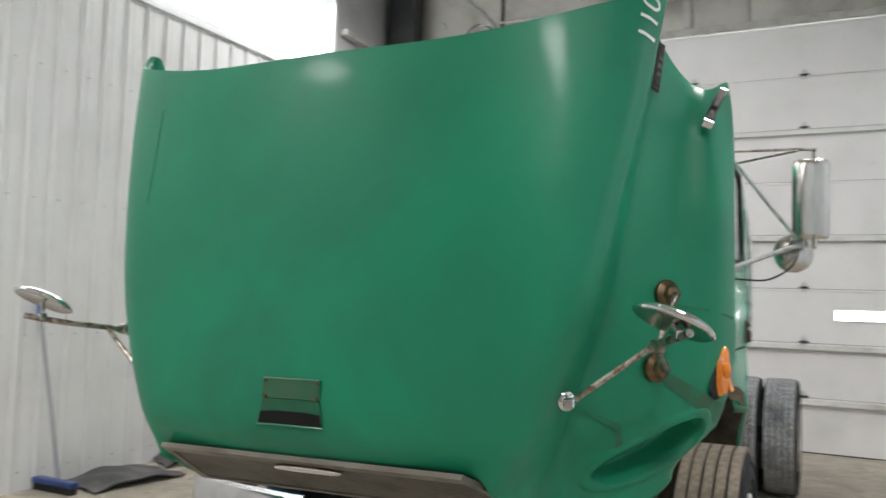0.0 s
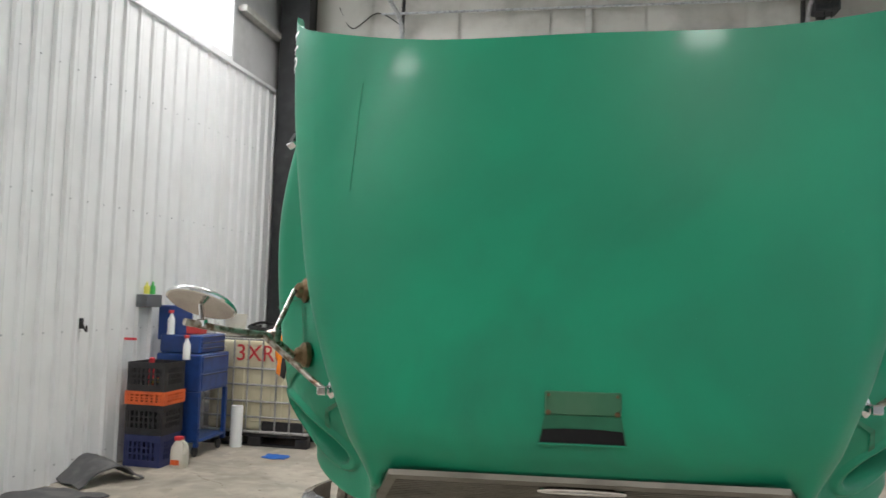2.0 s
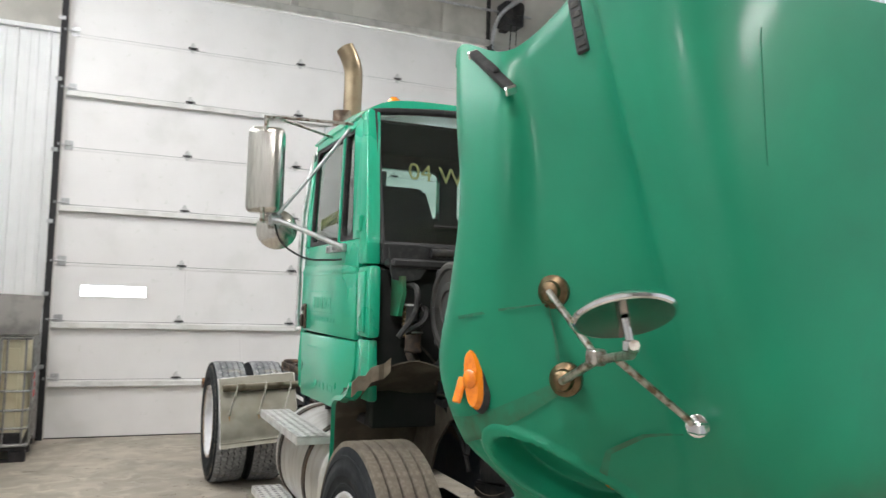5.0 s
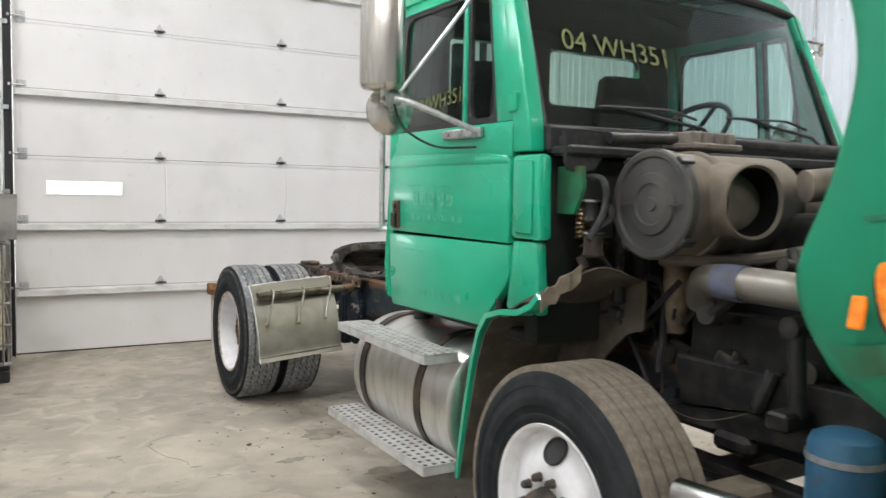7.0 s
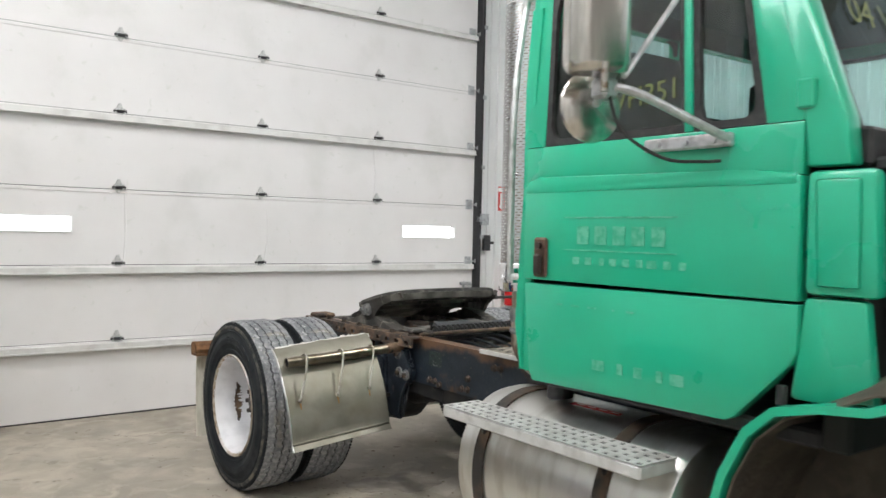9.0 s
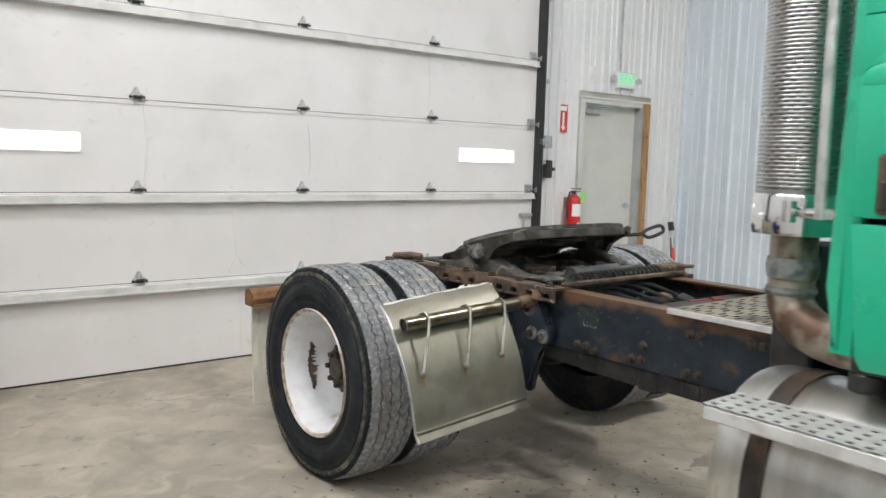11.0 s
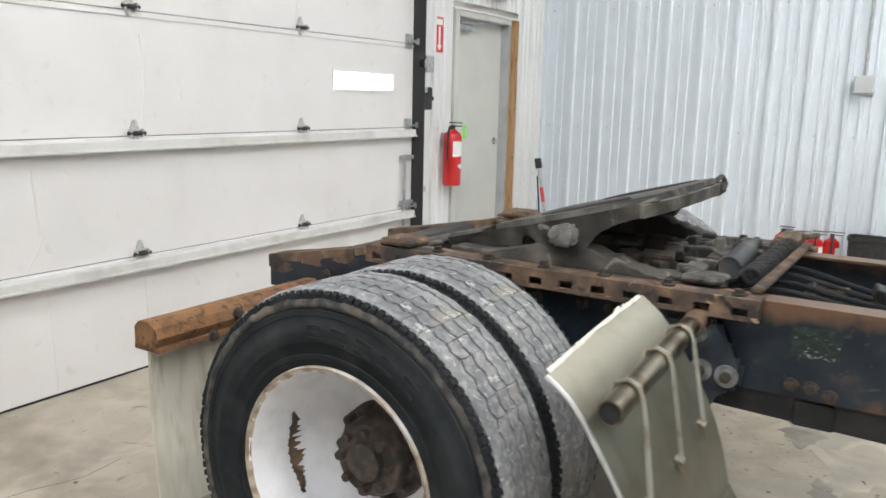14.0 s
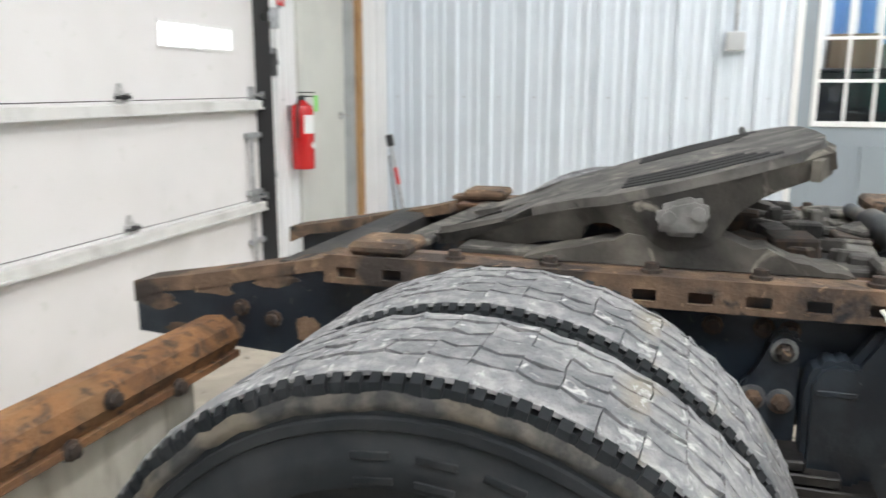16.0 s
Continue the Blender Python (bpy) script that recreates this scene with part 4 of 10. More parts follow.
# ---- hood, tilted open: face towards -y, its rear edge on top ----
ZK = (1.05, 1.2, 1.4, 1.65, 1.9, 2.15, 2.35, 2.6)
TAB = [
    # X across, y along, bottom z, top z of each column of the shell
    ((0.0,) * 8, (2.115, 2.026, 2.025, 2.045, 2.06, 2.08, 2.10, 2.13), 1.12, 2.385),
    ((0.29, 0.33, 0.375, 0.415, 0.435, 0.455, 0.475, 0.49), (2.12, 2.033, 2.035, 2.055, 2.075, 2.1, 2.12, 2.15), 1.12, 2.39),
    ((0.53, 0.595, 0.66, 0.725, 0.765, 0.80, 0.825, 0.86), (2.14, 2.062, 2.06, 2.085, 2.115, 2.155, 2.19, 2.23), 1.11, 2.455),
    ((0.63, 0.705, 0.785, 0.86, 0.91, 0.955, 0.983, 1.008), (2.18, 2.165, 2.17, 2.195, 2.235, 2.285, 2.33, 2.39), 1.04, 2.575),
    ((0.665, 0.732, 0.80, 0.868, 0.91, 0.948, 0.975, 0.985), (2.31, 2.29, 2.295, 2.315, 2.35, 2.4, 2.44, 2.465), 0.98, 2.495),
    ((0.695, 0.757, 0.82, 0.888, 0.925, 0.955, 0.975, 0.982), (2.42, 2.415, 2.42, 2.435, 2.45, 2.49, 2.53, 2.54), 0.94, 2.43),
    ((0.8, 0.93, 0.975, 1.0, 1.01, 1.02, 1.03, 1.03), (2.515, 2.515, 2.53, 2.565, 2.595, 2.635, 2.675, 2.675), 0.93, 2.345),
    ((0.93, 1.06, 1.115, 1.135, 1.133, 1.115, 1.085, 1.05), (2.64, 2.66, 2.665, 2.645, 2.635, 2.68, 2.755, 2.79), 0.97, 2.318),
    ((0.99, 1.115, 1.165, 1.175, 1.175, 1.165, 1.14, 1.085), (2.72, 2.81, 2.86, 2.785, 2.76, 2.82, 2.9, 2.93), 1.02, 2.38),
    ((0.98, 1.10, 1.155, 1.165, 1.162, 1.152, 1.12, 1.06), (2.78, 2.89, 2.955, 2.87, 2.83, 2.895, 2.965, 2.99), 1.05, 2.325),
]
COL = [(smooth_table(ZK, a), smooth_table(ZK, b), z0, z1) for a, b, z0, z1 in TAB]
cfx, cfy, cz0, cz1 = COL[3]
COL[3:4] = [(lambda z: cfx(z) - 0.03, lambda z: cfy(z) - 0.055, cz0 + 0.02, cz1 - 0.055), COL[3], (lambda z: cfx(z) + 0.012, lambda z: cfy(z) + 0.055, cz0 - 0.02, cz1 - 0.05)]
CREASE = 4


def hood_section(z):
    """The half section of the hood at a height, as (X, y)."""
    return [(fx(z), fy(z)) for fx, fy, _, _ in COL]


def hood_x(y, z, lo=CREASE):
    """X of the hood's side at y and z."""
    s = hood_section(z)[lo:]
    for (xa, ya), (xb, yb) in zip(s, s[1:]):
        if ya <= y <= yb:
            return xa + (xb - xa) * (y - ya) / (yb - ya)
    return s[-1][0] if y > s[-1][1] else s[0][0]


NV = 34
rows = []
for r in range(NV + 1):
    v = r / NV
    ctrl = []
    for fx, fy, z0, z1 in COL:
        z = z0 + v ** 1.35 * (z1 - z0)
        ctrl.append((fx(z), fy(z), z))
    full = [(-x, y, z) for x, y, z in ctrl[:0:-1]] + ctrl
    rows.append(bend(full, 4))
# round the top rim and the nose over, away from the face
rim = [(p[0] * 0.995, p[1] + 0.03, p[2] + 0.004) for p in rows[-1]]
nose = [(p[0] * 0.985, p[1] + 0.035, p[2] - 0.018) for p in rows[0]]
bm = B()
sheet(bm, [nose] + rows + [rim], 0.0)


def bowl_axes(s):
    """Middle, long axis, cross axis and outward normal of the oval headlight bowl."""
    a = Vector((s * 0.331, 0.23, 0.183)).normalized()
    b = Vector((s * -0.037, -0.17, 0.137))
    b = (b - a * b.dot(a)).normalized()
    return Vector((s * 0.945, 2.597, 1.136)), a, b, a.cross(b) * s


def bowl_r(p, s):
    c, a, b, n = bowl_axes(s)
    d = p - c
    u = d.dot(a) / 0.208
    return (math.hypot(u, d.dot(b) / (0.082 * (1 + 0.2 * u))) if abs(u) < 3 else 9) + (9 if abs(d.dot(n)) > 0.15 else 0), u, n


def ease(t):
    t = min(1, max(0, t))
    return t * t * (3 - 2 * t)


for s in (-1, 1):
    near = [f for f in bm.faces if bowl_r(f.calc_center_median(), s)[0] < 1.55]
    bmesh.ops.subdivide_edges(bm, edges=list({e for f in near for e in f.edges}), cuts=6, use_grid_fill=True)
    for v in bm.verts:
        q, u, n = bowl_r(v.co, s)
        if q < 1.3:
            h = 0.014 * ease((1.22 - q) / 0.1) if q > 1.0 else 0.014 - (0.095 + 0.02 * u) * ease((1.0 - q) / 0.2)
            v.co = v.co + n * h
hood = tp("hood", bm, paint_hood, "open green fibreglass hood with fenders, scuffed and streaked", angle=60)
mod = hood.modifiers.new("thickness", "SOLIDIFY")
mod.thickness, mod.offset = 0.008, -1.0
ASKEW = [hood]

# grille under the nose
gz0, gy0, gz1, gy1 = 1.105, 2.075, 0.92, 2.45
gl = math.hypot(gz1 - gz0, gy1 - gy0)


def gp(u, x, out=0.0):
    """A place on the grille's plane: u down its slope, out of it towards the ground."""
    dy, dz = (gy1 - gy0) / gl, (gz1 - gz0) / gl
    return (x * (1 + 0.28 * u / gl), gy0 + dy * u + dz * out, gz0 + dz * u - dy * out)


def gbox(bm, u0, u1, x0, x1, o0, o1):
    vs = [bm.verts.new(gp(u, x, o)) for x in (x0, x1) for u in (u0, u1) for o in (o0, o1)]
    for f in ((0, 1, 3, 2), (4, 6, 7, 5), (0, 4, 5, 1), (2, 3, 7, 6), (0, 2, 6, 4), (1, 5, 7, 3)):
        bm.faces.new([vs[i] for i in f])


bm = B()
gbox(bm, -0.012, 0.03, -0.55, 0.55, -0.01, 0.006)
gbox(bm, gl - 0.03, gl, -0.55, 0.55, -0.01, 0.006)
gbox(bm, 0.03, gl - 0.03, -0.55, -0.52, -0.01, 0.006)
gbox(bm, 0.03, gl - 0.03, 0.52, 0.55, -0.01, 0.006)
grille_grey = mat("dusty_grey_grille", (0.2, 0.185, 0.155), 0.5, 0.3, (0.14, 0.127, 0.104), 8)
grille = tp("grille", bm, grille_grey, "dusty grey grille under the hood's nose")
for k in range(15):
    u = 0.045 + k * 0.0222
    bm = B()
    gbox(bm, u, u + 0.012, -0.52, 0.52, -0.012, 0.002)
    part("grille_bar", bm, grille_grey, grille)
bm = B()
gbox(bm, 0.03, gl - 0.03, -0.52, 0.52, -0.03, -0.02)
part("grille_backing", bm, dash_black, grille)
bm = B()
ring = [Vector(gp(0.055 + 0.018 * math.sin(a), 0.0 + 0.115 * math.cos(a), 0.012)) for a in [2 * math.pi * i / 32 for i in range(33)]]
tube(bm, ring, 0.006, 8)
gbox(bm, 0.04, 0.07, -0.09, 0.09, 0.002, 0.008)
part("badge", bm, chrome, grille, "chrome oval badge")

# vent plate and handle recess on the face
yv = 2.018
vent = B()
box(vent, -0.103, 0.103, yv - 0.006, yv + 0.002, 1.298, 1.362, 0.003)
plate = tp("vent_plate", vent, mat("dull_green_plate", (0.03, 0.13, 0.066), 0.5, 0, (0.045, 0.14, 0.075), 12), "dull green cover plate", hood)
for sx, sz in ((-0.092, 1.305), (0.092, 1.305), (-0.092, 1.352), (0.092, 1.352)):
    bm = B()
    cyl(bm, (sx, yv - 0.006, sz), (sx, yv - 0.011, sz), 0.007 if sz < 1.32 else 0.004, 10)
    tp("plate_screw", bm, brass, "", hood)
# flat insert, its darker green standing for the shade in a recess
bm = B()
prism(bm, [(-0.102, 1.297), (0.102, 1.297), (0.118, 1.222), (-0.118, 1.222)], "y", yv - 0.004, yv + 0.001)
tp("handle_recess", bm, mat("shaded_green_recess", (0.01, 0.12, 0.06), 0.5, 0, (0.008, 0.1, 0.05), 10), "", hood)
bm = B()
arc = [(-0.113, 1.224), (0.113, 1.224), (0.107, 1.258), (0.05, 1.262), (-0.05, 1.262), (-0.107, 1.258)]
prism(bm, arc, "y", yv - 0.007, yv - 0.004)
tp("handle_grip", bm, mat("grip_black", (0.009, 0.009, 0.01), 0.6, spec=0.2), "black pull grip", hood)
bm = B()
box(bm, -0.12, 0.12, yv - 0.008, yv - 0.002, 1.216, 1.222, 0.002)
tp("recess_lip", bm, paint_hood, "", hood)

# number decals and side badges
def on_hood(q, n):
    """Where the line through q along n meets the hood's side."""
    sg = 1 if q.x > 0 else -1
    sec = [Vector((x, y)) for x, y in hood_section(q.z)]
    fine = [Vector((p.x, p.y)) for p in bend([(v.x, v.y, 0) for v in sec], 4)]
    o, d = Vector((q.x * sg, q.y)), Vector((n.x * sg, n.y))
    best = None
    for a, b2 in zip(fine, fine[1:]):
        e = b2 - a
        det = d.x * -e.y + e.x * d.y
        if abs(det) < 1e-9:
            continue
        w = a - o
        t = (w.x * -e.y + e.x * w.y) / det
        k = (d.x * w.y - d.y * w.x) / det
        if -0.01 <= k <= 1.01 and abs(t) < 0.2 and (best is None or t > best):
            best = t
    return best or 0.0


def axes(s, n, along):
    """A pose matrix whose z is n and whose x runs along a direction."""
    n = n.normalized()
    xd = (along - n * along.dot(n)).normalized()
    yd = n.cross(xd)
    return Matrix(((xd.x, yd.x, n.x, 0), (xd.y, yd.y, n.y, 0), (xd.z, yd.z, n.z, 0), (0, 0, 0, 1)))


# long scratch on the face
line = []
for x, z in ((-0.706, 1.93), (-0.704, 2.0), (-0.7, 2.08), (-0.697, 2.16), (-0.694, 2.24), (-0.69, 2.27)):
    q, n = Vector((x, 2.12, z)), Vector((0, -1, 0))
    line.append(q + n * (on_hood(q, n) + 0.0005))
tp("scratch", tube(B(), line, 0.0012, 5), mat("dark_scratch", (0.01, 0.19, 0.1), 0.6), "", hood)

for s in (-1, 1):
    n = Vector((s * 0.68, -0.73, 0.0))
    m = Matrix.Translation((s * 0.975, 2.345, 2.435)) @ axes(s, n, Vector((0, 0.3 * s, s)))
    ob = letters("110", 0.108, white_decal, hood, m, "number_decal", 0.0, "white vinyl number")
    b = B()
    b.from_mesh(ob.data)
    bmesh.ops.triangulate(b, faces=b.faces[:])
    bmesh.ops.subdivide_edges(b, edges=b.edges[:], cuts=3, use_grid_fill=True)
    o = ORIGIN[hood]
    for v in b.verts:
        q = ob.matrix_basis @ v.co + o
        v.co = ob.matrix_basis.inverted() @ (q + n * (on_hood(q, n) + 0.004) - o)
    b.to_mesh(ob.data)
    b.free()
    n = Vector((s * 0.9, -0.43, 0.05))
    c = Vector((s * 0.99, 2.50, 2.345))
    c = c + n * (on_hood(c, n) + 0.003)
    m = Matrix.Translation(c) @ axes(s, n, Vector((0, 0.28, 1)))
    bm = B()
    box(bm, -0.085, 0.085, -0.022, 0.022, -0.006, 0.006, 0.006, m)
    badge = tp("side_badge", bm, black_plastic, "black model badge with raised pale bars", hood)
    for k in range(5):
        bm = B()
        box(bm, -0.068 + k * 0.029, -0.05 + k * 0.029, -0.012, 0.012, 0.006, 0.009, 0.002, m)
        tp("badge_bar", bm, plate_grey, "", hood)

# latches, lights, headlight bowls and mirrors on each fender
for s in (-1, 1):
    bm = B()
    a, b2 = Vector((s * 1.125, 2.85, 2.325)), Vector((s * 1.112, 2.635, 2.18))
    m = Matrix.Translation((a + b2) / 2 + Vector((0, -0.006, 0.006))) @ axes(s, Vector((s * 0.45, -0.55, 0.7)), b2 - a)
    half = (b2 - a).length / 2
    box(bm, -half, half, -0.015, 0.015, -0.012, 0.01, 0.006, m, 2)
    box(bm, -0.03, 0.045, -0.011, 0.011, 0.01, 0.02, 0.005, m)
    latch = tp("hood_latch", bm, black_rubber, "black rubber hood latch strap", hood)
    for x in (-half, half):
        bm = B()
        box(bm, x - 0.006, x + 0.006, -0.018, 0.018, -0.02, 0.008, 0.004, m)
        tp("latch_clip", bm, chrome, "chrome latch clip", hood)

    # amber side marker with its reflector
    my, mz = 2.735, 1.39
    mx = hood_x(my, mz)
    out = Vector((s, -0.35, 0)).normalized()
    along = Vector((0, 0.26, 1)).normalized()
    side = along.cross(out)
    mm = Matrix(((side.x, out.x, along.x, s * mx), (side.y, out.y, along.y, my), (side.z, out.z, along.z, mz), (0, 0, 0, 1)))

    def oval(bm2, a, b, o0, o1, n=28, dome=0.0):
        lo = [mm @ Vector((a * math.cos(t), o0, b * math.copysign(abs(math.sin(t)) ** 0.7, math.sin(t)))) for t in [2 * math.pi * i / n for i in range(n)]]
        hi = [mm @ Vector((a * 0.8 * math.cos(t), o1, b * 0.88 * math.copysign(abs(math.sin(t)) ** 0.7, math.sin(t)))) for t in [2 * math.pi * i / n for i in range(n)]]
        rings(bm2, [lo, hi])
        return bm2
    lamp_base = tp("side_marker", oval(B(), 0.042, 0.098, -0.004, 0.014), black_rubber, "oval amber side marker in black rubber")
    ASKEW.append(lamp_base)
    tp("lens", oval(B(), 0.032, 0.086, 0.013, 0.03), amber, "amber lens", lamp_base)
    bm = B()
    lathe(bm, [(0, 0.026), (0.01, 0.026), (0.016, 0.018), (0.019, 0.0)], mm @ Vector((0, 0.026, 0.0)), out, 18)
    tp("lens_button", bm, amber, "", lamp_base)
    bm = B()
    ry, rz = 2.80, 1.378
    rx = hood_x(ry, rz) + 0.004
    box(bm, -0.018, 0.018, -0.006, 0.006, -0.065, 0.065, 0.004, Matrix.Translation((s * rx, ry, rz)) @ pose(0, 0, 0, -17, 0, s * 80))
    tp("reflector", bm, amber, "amber reflector strip", hood)

    # headlight and turn lamp deep in the oval bowl
    c, a, b2, n = bowl_axes(s)
    lc, ln = c + a * 0.085 + b2 * 0.052 - n * 0.052, (n * 0.45 - b2 * 0.8 - a * 0.1).normalized()
    bm = B()
    lathe(bm, [(-0.03, 0.062), (0.0, 0.066), (0.006, 0.06), (0.004, 0.054)], lc, ln, 28)
    hl = tp("headlight", bm, chrome, "round headlight in the bowl")
    ASKEW.append(hl)
    bm = B()
    lathe(bm, [(0.003, 0.056), (0.012, 0.035), (0.015, 0.0)], lc, ln, 28)
    tp("lens", bm, mat("clear_lamp_lens", (0.62, 0.6, 0.56), 0.12, 0.5, (0.45, 0.43, 0.4), 30), "clear headlight lens", hl)
    bm = B()
    lathe(bm, [(-0.01, 0.032), (0.004, 0.032), (0.014, 0.02), (0.017, 0.0)], c - a * 0.135 + b2 * 0.03 - n * 0.045, (n * 0.5 - b2 * 0.8).normalized(), 20)
    tp("turn_lamp", bm, amber, "amber turn lamp in the bowl", hood)

    # brown grime streaks running back from the bolts
    def streak(path, w):
        rws = []
        for i, (y, z) in enumerate(path):
            row = []
            k = w * (0.35 + 0.65 * i / (len(path) - 1))
            for dy, dz in ((-k * 0.6, -k), (-k * 0.3, -k / 2), (0, 0), (k * 0.3, k / 2), (k * 0.6, k)):
                q, nn = Vector((s * (hood_x(y + dy, z + dz) + 0.02), y + dy, z + dz)), Vector((s * 0.8, -0.6, 0))
                row.append(q + nn * (on_hood(q, nn) + 0.0065))
            rws.append(row)
        b = B()
        sheet(b, rws)
        return b
    tp("grime_streak", streak([(2.53, 1.385), (2.57, 1.352), (2.61, 1.322), (2.66, 1.29), (2.71, 1.268), (2.76, 1.25), (2.81, 1.238), (2.85, 1.23)], 0.036), grime, "", hood)
    tp("grime_streak", streak([(2.56, 1.6), (2.55, 1.55), (2.54, 1.5), (2.535, 1.45)], 0.007), grime_thin, "", hood)
    tp("grime_streak", streak([(2.3, 1.285), (2.36, 1.275), (2.42, 1.265), (2.47, 1.22), (2.49, 1.16)], 0.006), grime_thin, "", hood)
    tp("grime_streak", streak([(2.56, 1.60), (2.62, 1.585), (2.7, 1.568), (2.78, 1.555)], 0.005), grime_thin, "", hood)

    # fender mirror: two bolts, a foot, rods and a round head
    up_b, lo_b, foot = Vector((s * 1.003, 2.562, 1.632)), Vector((s * 0.981, 2.522, 1.404)), Vector((s * 0.782, 2.245, 1.318))
    p1, j = Vector((s * 1.02, 2.33, 1.47)), Vector((s * 1.025, 2.25, 1.485))
    # the mirror heads are turned differently
    head = Vector((-1.14, 2.06, 1.585)) if s < 0 else Vector((1.11, 2.06, 1.553))
    nrm = Vector((-0.1, -0.42, -0.9) if s < 0 else (-0.3, -0.3, -0.9)).normalized()
    bm = B()
    tube(bm, [lo_b + Vector((s * 0.03, -0.03, 0)), p1, j, (s * 1.07, 2.13, 1.5), (s * 1.12, 2.06, 1.515), (s * 1.16, 2.0, 1.53)], 0.011, 10)
    arm = tp("fender_mirror", bm, chrome_worn, "chrome fender mirror on braced rods")
    ASKEW.append(arm)
    bm = B()
    tube(bm, [up_b + Vector((s * 0.03, -0.03, 0)), p1 + Vector((0, 0, 0.012))], 0.009, 8)
    box(bm, p1.x - 0.02, p1.x + 0.02, p1.y - 0.02, p1.y + 0.02, p1.z - 0.012, p1.z + 0.028, 0.006)
    part("upper_rod", bm, chrome_worn, arm)
    bm = B()
    tube(bm, [foot + Vector((s * 0.02, -0.015, 0)), foot + Vector((s * 0.06, -0.02, 0.03)), j], 0.009, 8)
    part("lower_rod", bm, chrome_worn, arm)
    for p in (up_b, lo_b):
        bm = B()
        lathe(bm, [(-0.012, 0.045), (0.004, 0.045), (0.012, 0.036), (0.016, 0.03), (0.03, 0.026), (0.038, 0.016), (0.042, 0.0)], p, Vector((s, -0.75, 0)), 24)
        part("ball_mount", bm, brass, arm, "tarnished brass ball mount")
    bm = B()
    lathe(bm, [(-0.012, 0.028), (0.004, 0.028), (0.012, 0.016), (0.016, 0.0)], foot, Vector((s * 0.8, -0.8, 0)), 18)
    box(bm, -0.016, 0.016, -0.03, 0.012, -0.014, 0.014, 0.004, Matrix.Translation(foot + Vector((s * 0.02, -0.015, 0))))
    part("foot_clamp", bm, chrome, arm)
    bm = B()
    lathe(bm, [(-0.03, 0.0), (-0.026, 0.05), (-0.016, 0.09), (-0.006, 0.104), (0.0, 0.108), (0.006, 0.106), (0.008, 0.1)], head, nrm, 40)
    mh = part("mirror_head", bm, chrome, arm, "round chrome convex mirror head")
    bm = B()
    lathe(bm, [(0.008, 0.1), (0.004, 0.05), (0.003, 0.0)], head, nrm, 40)
    part("mirror_face", bm, mirror_tint, arm)
    bm = B()
    cyl(bm, head + nrm * 0.005, (s * 1.13, 2.05, 1.52), 0.008, 8)
    box(bm, -0.012, 0.012, -0.014, 0.014, -0.012, 0.012, 0.003, Matrix.Translation((s * 1.13, 2.05, 1.525)))
    part("head_stem", bm, chrome, arm)

# the open hood hangs a little askew on its hinges
SKEW = Matrix(((1, 0, 0, 0.004), (0.027, 1, 0, 0), (0.018, 0, 1, 0), (0, 0, 0, 1)))


def family(ob):
    yield ob
    for c in ob.children:
        yield from family(c)


for root in ASKEW + [grille]:
    for ob in family(root):
        ob.data.transform(ob.matrix_basis.inverted() @ SKEW @ ob.matrix_basis)

# ---- bumper and what hangs at the front ----
bm = B()
line = bend([(-1.125, 3.3), (-1.13, 3.1), (-1.11, 2.9), (-1.03, 2.75), (-0.85, 2.66), (-0.45, 2.61), (0, 2.6), (0.45, 2.61), (0.85, 2.66), (1.03, 2.75), (1.11, 2.9), (1.13, 3.1), (1.125, 3.3)], 4)
loops = []
for p in line:
    top = 0.82 - 0.05 * max(0, (p.y - 2.75) / 0.55)
    low = 0.47 + 0.12 * max(0, (p.y - 2.75) / 0.55)
    k = Vector((p.x / 1.3, (p.y - 3.6), 0)).normalized() * -0.035
    loops.append([(p.x + k.x * u, p.y + k.y * u * -1 * -1, low + (top - low) * v) for u, v in ((1.2, 0.0), (0.3, 0.03), (0.0, 0.12), (-0.1, 0.4), (-0.1, 0.7), (0.0, 0.92), (0.35, 0.985), (1.3, 1.0))])
sheet(bm, loops, 0.008)
tp("bumper", bm, mat("dull_bumper_chrome", (0.66, 0.66, 0.67), 0.22, 1.0, (0.48, 0.47, 0.46), 7, rough_var=0.1), "dull chromed steel bumper", angle=50)
bm = B()
lathe(bm, [(0.5, 0.0), (0.5, 0.095), (0.52, 0.1), (0.9, 0.1), (0.925, 0.09), (0.94, 0.06), (0.945, 0.0)], (-0.74, 3.04, 0), (0, 0, 1), 28)
can = tp("canister", bm, blue_can, "blue painted filter canister at the front axle")
bm = B()
lathe(bm, [(0.86, 0.101), (0.86, 0.105), (0.878, 0.105), (0.878, 0.101)], (-0.74, 3.04, 0), (0, 0, 1), 28)
part("clamp_band", bm, galv, can)
bm = B()
box(bm, -0.66, -0.43, 3.0, 3.08, 0.66, 0.72, 0.005)
part("bracket", bm, black_steel, can)

# ---- wheels ----
TR, TW = 0.5, 0.272


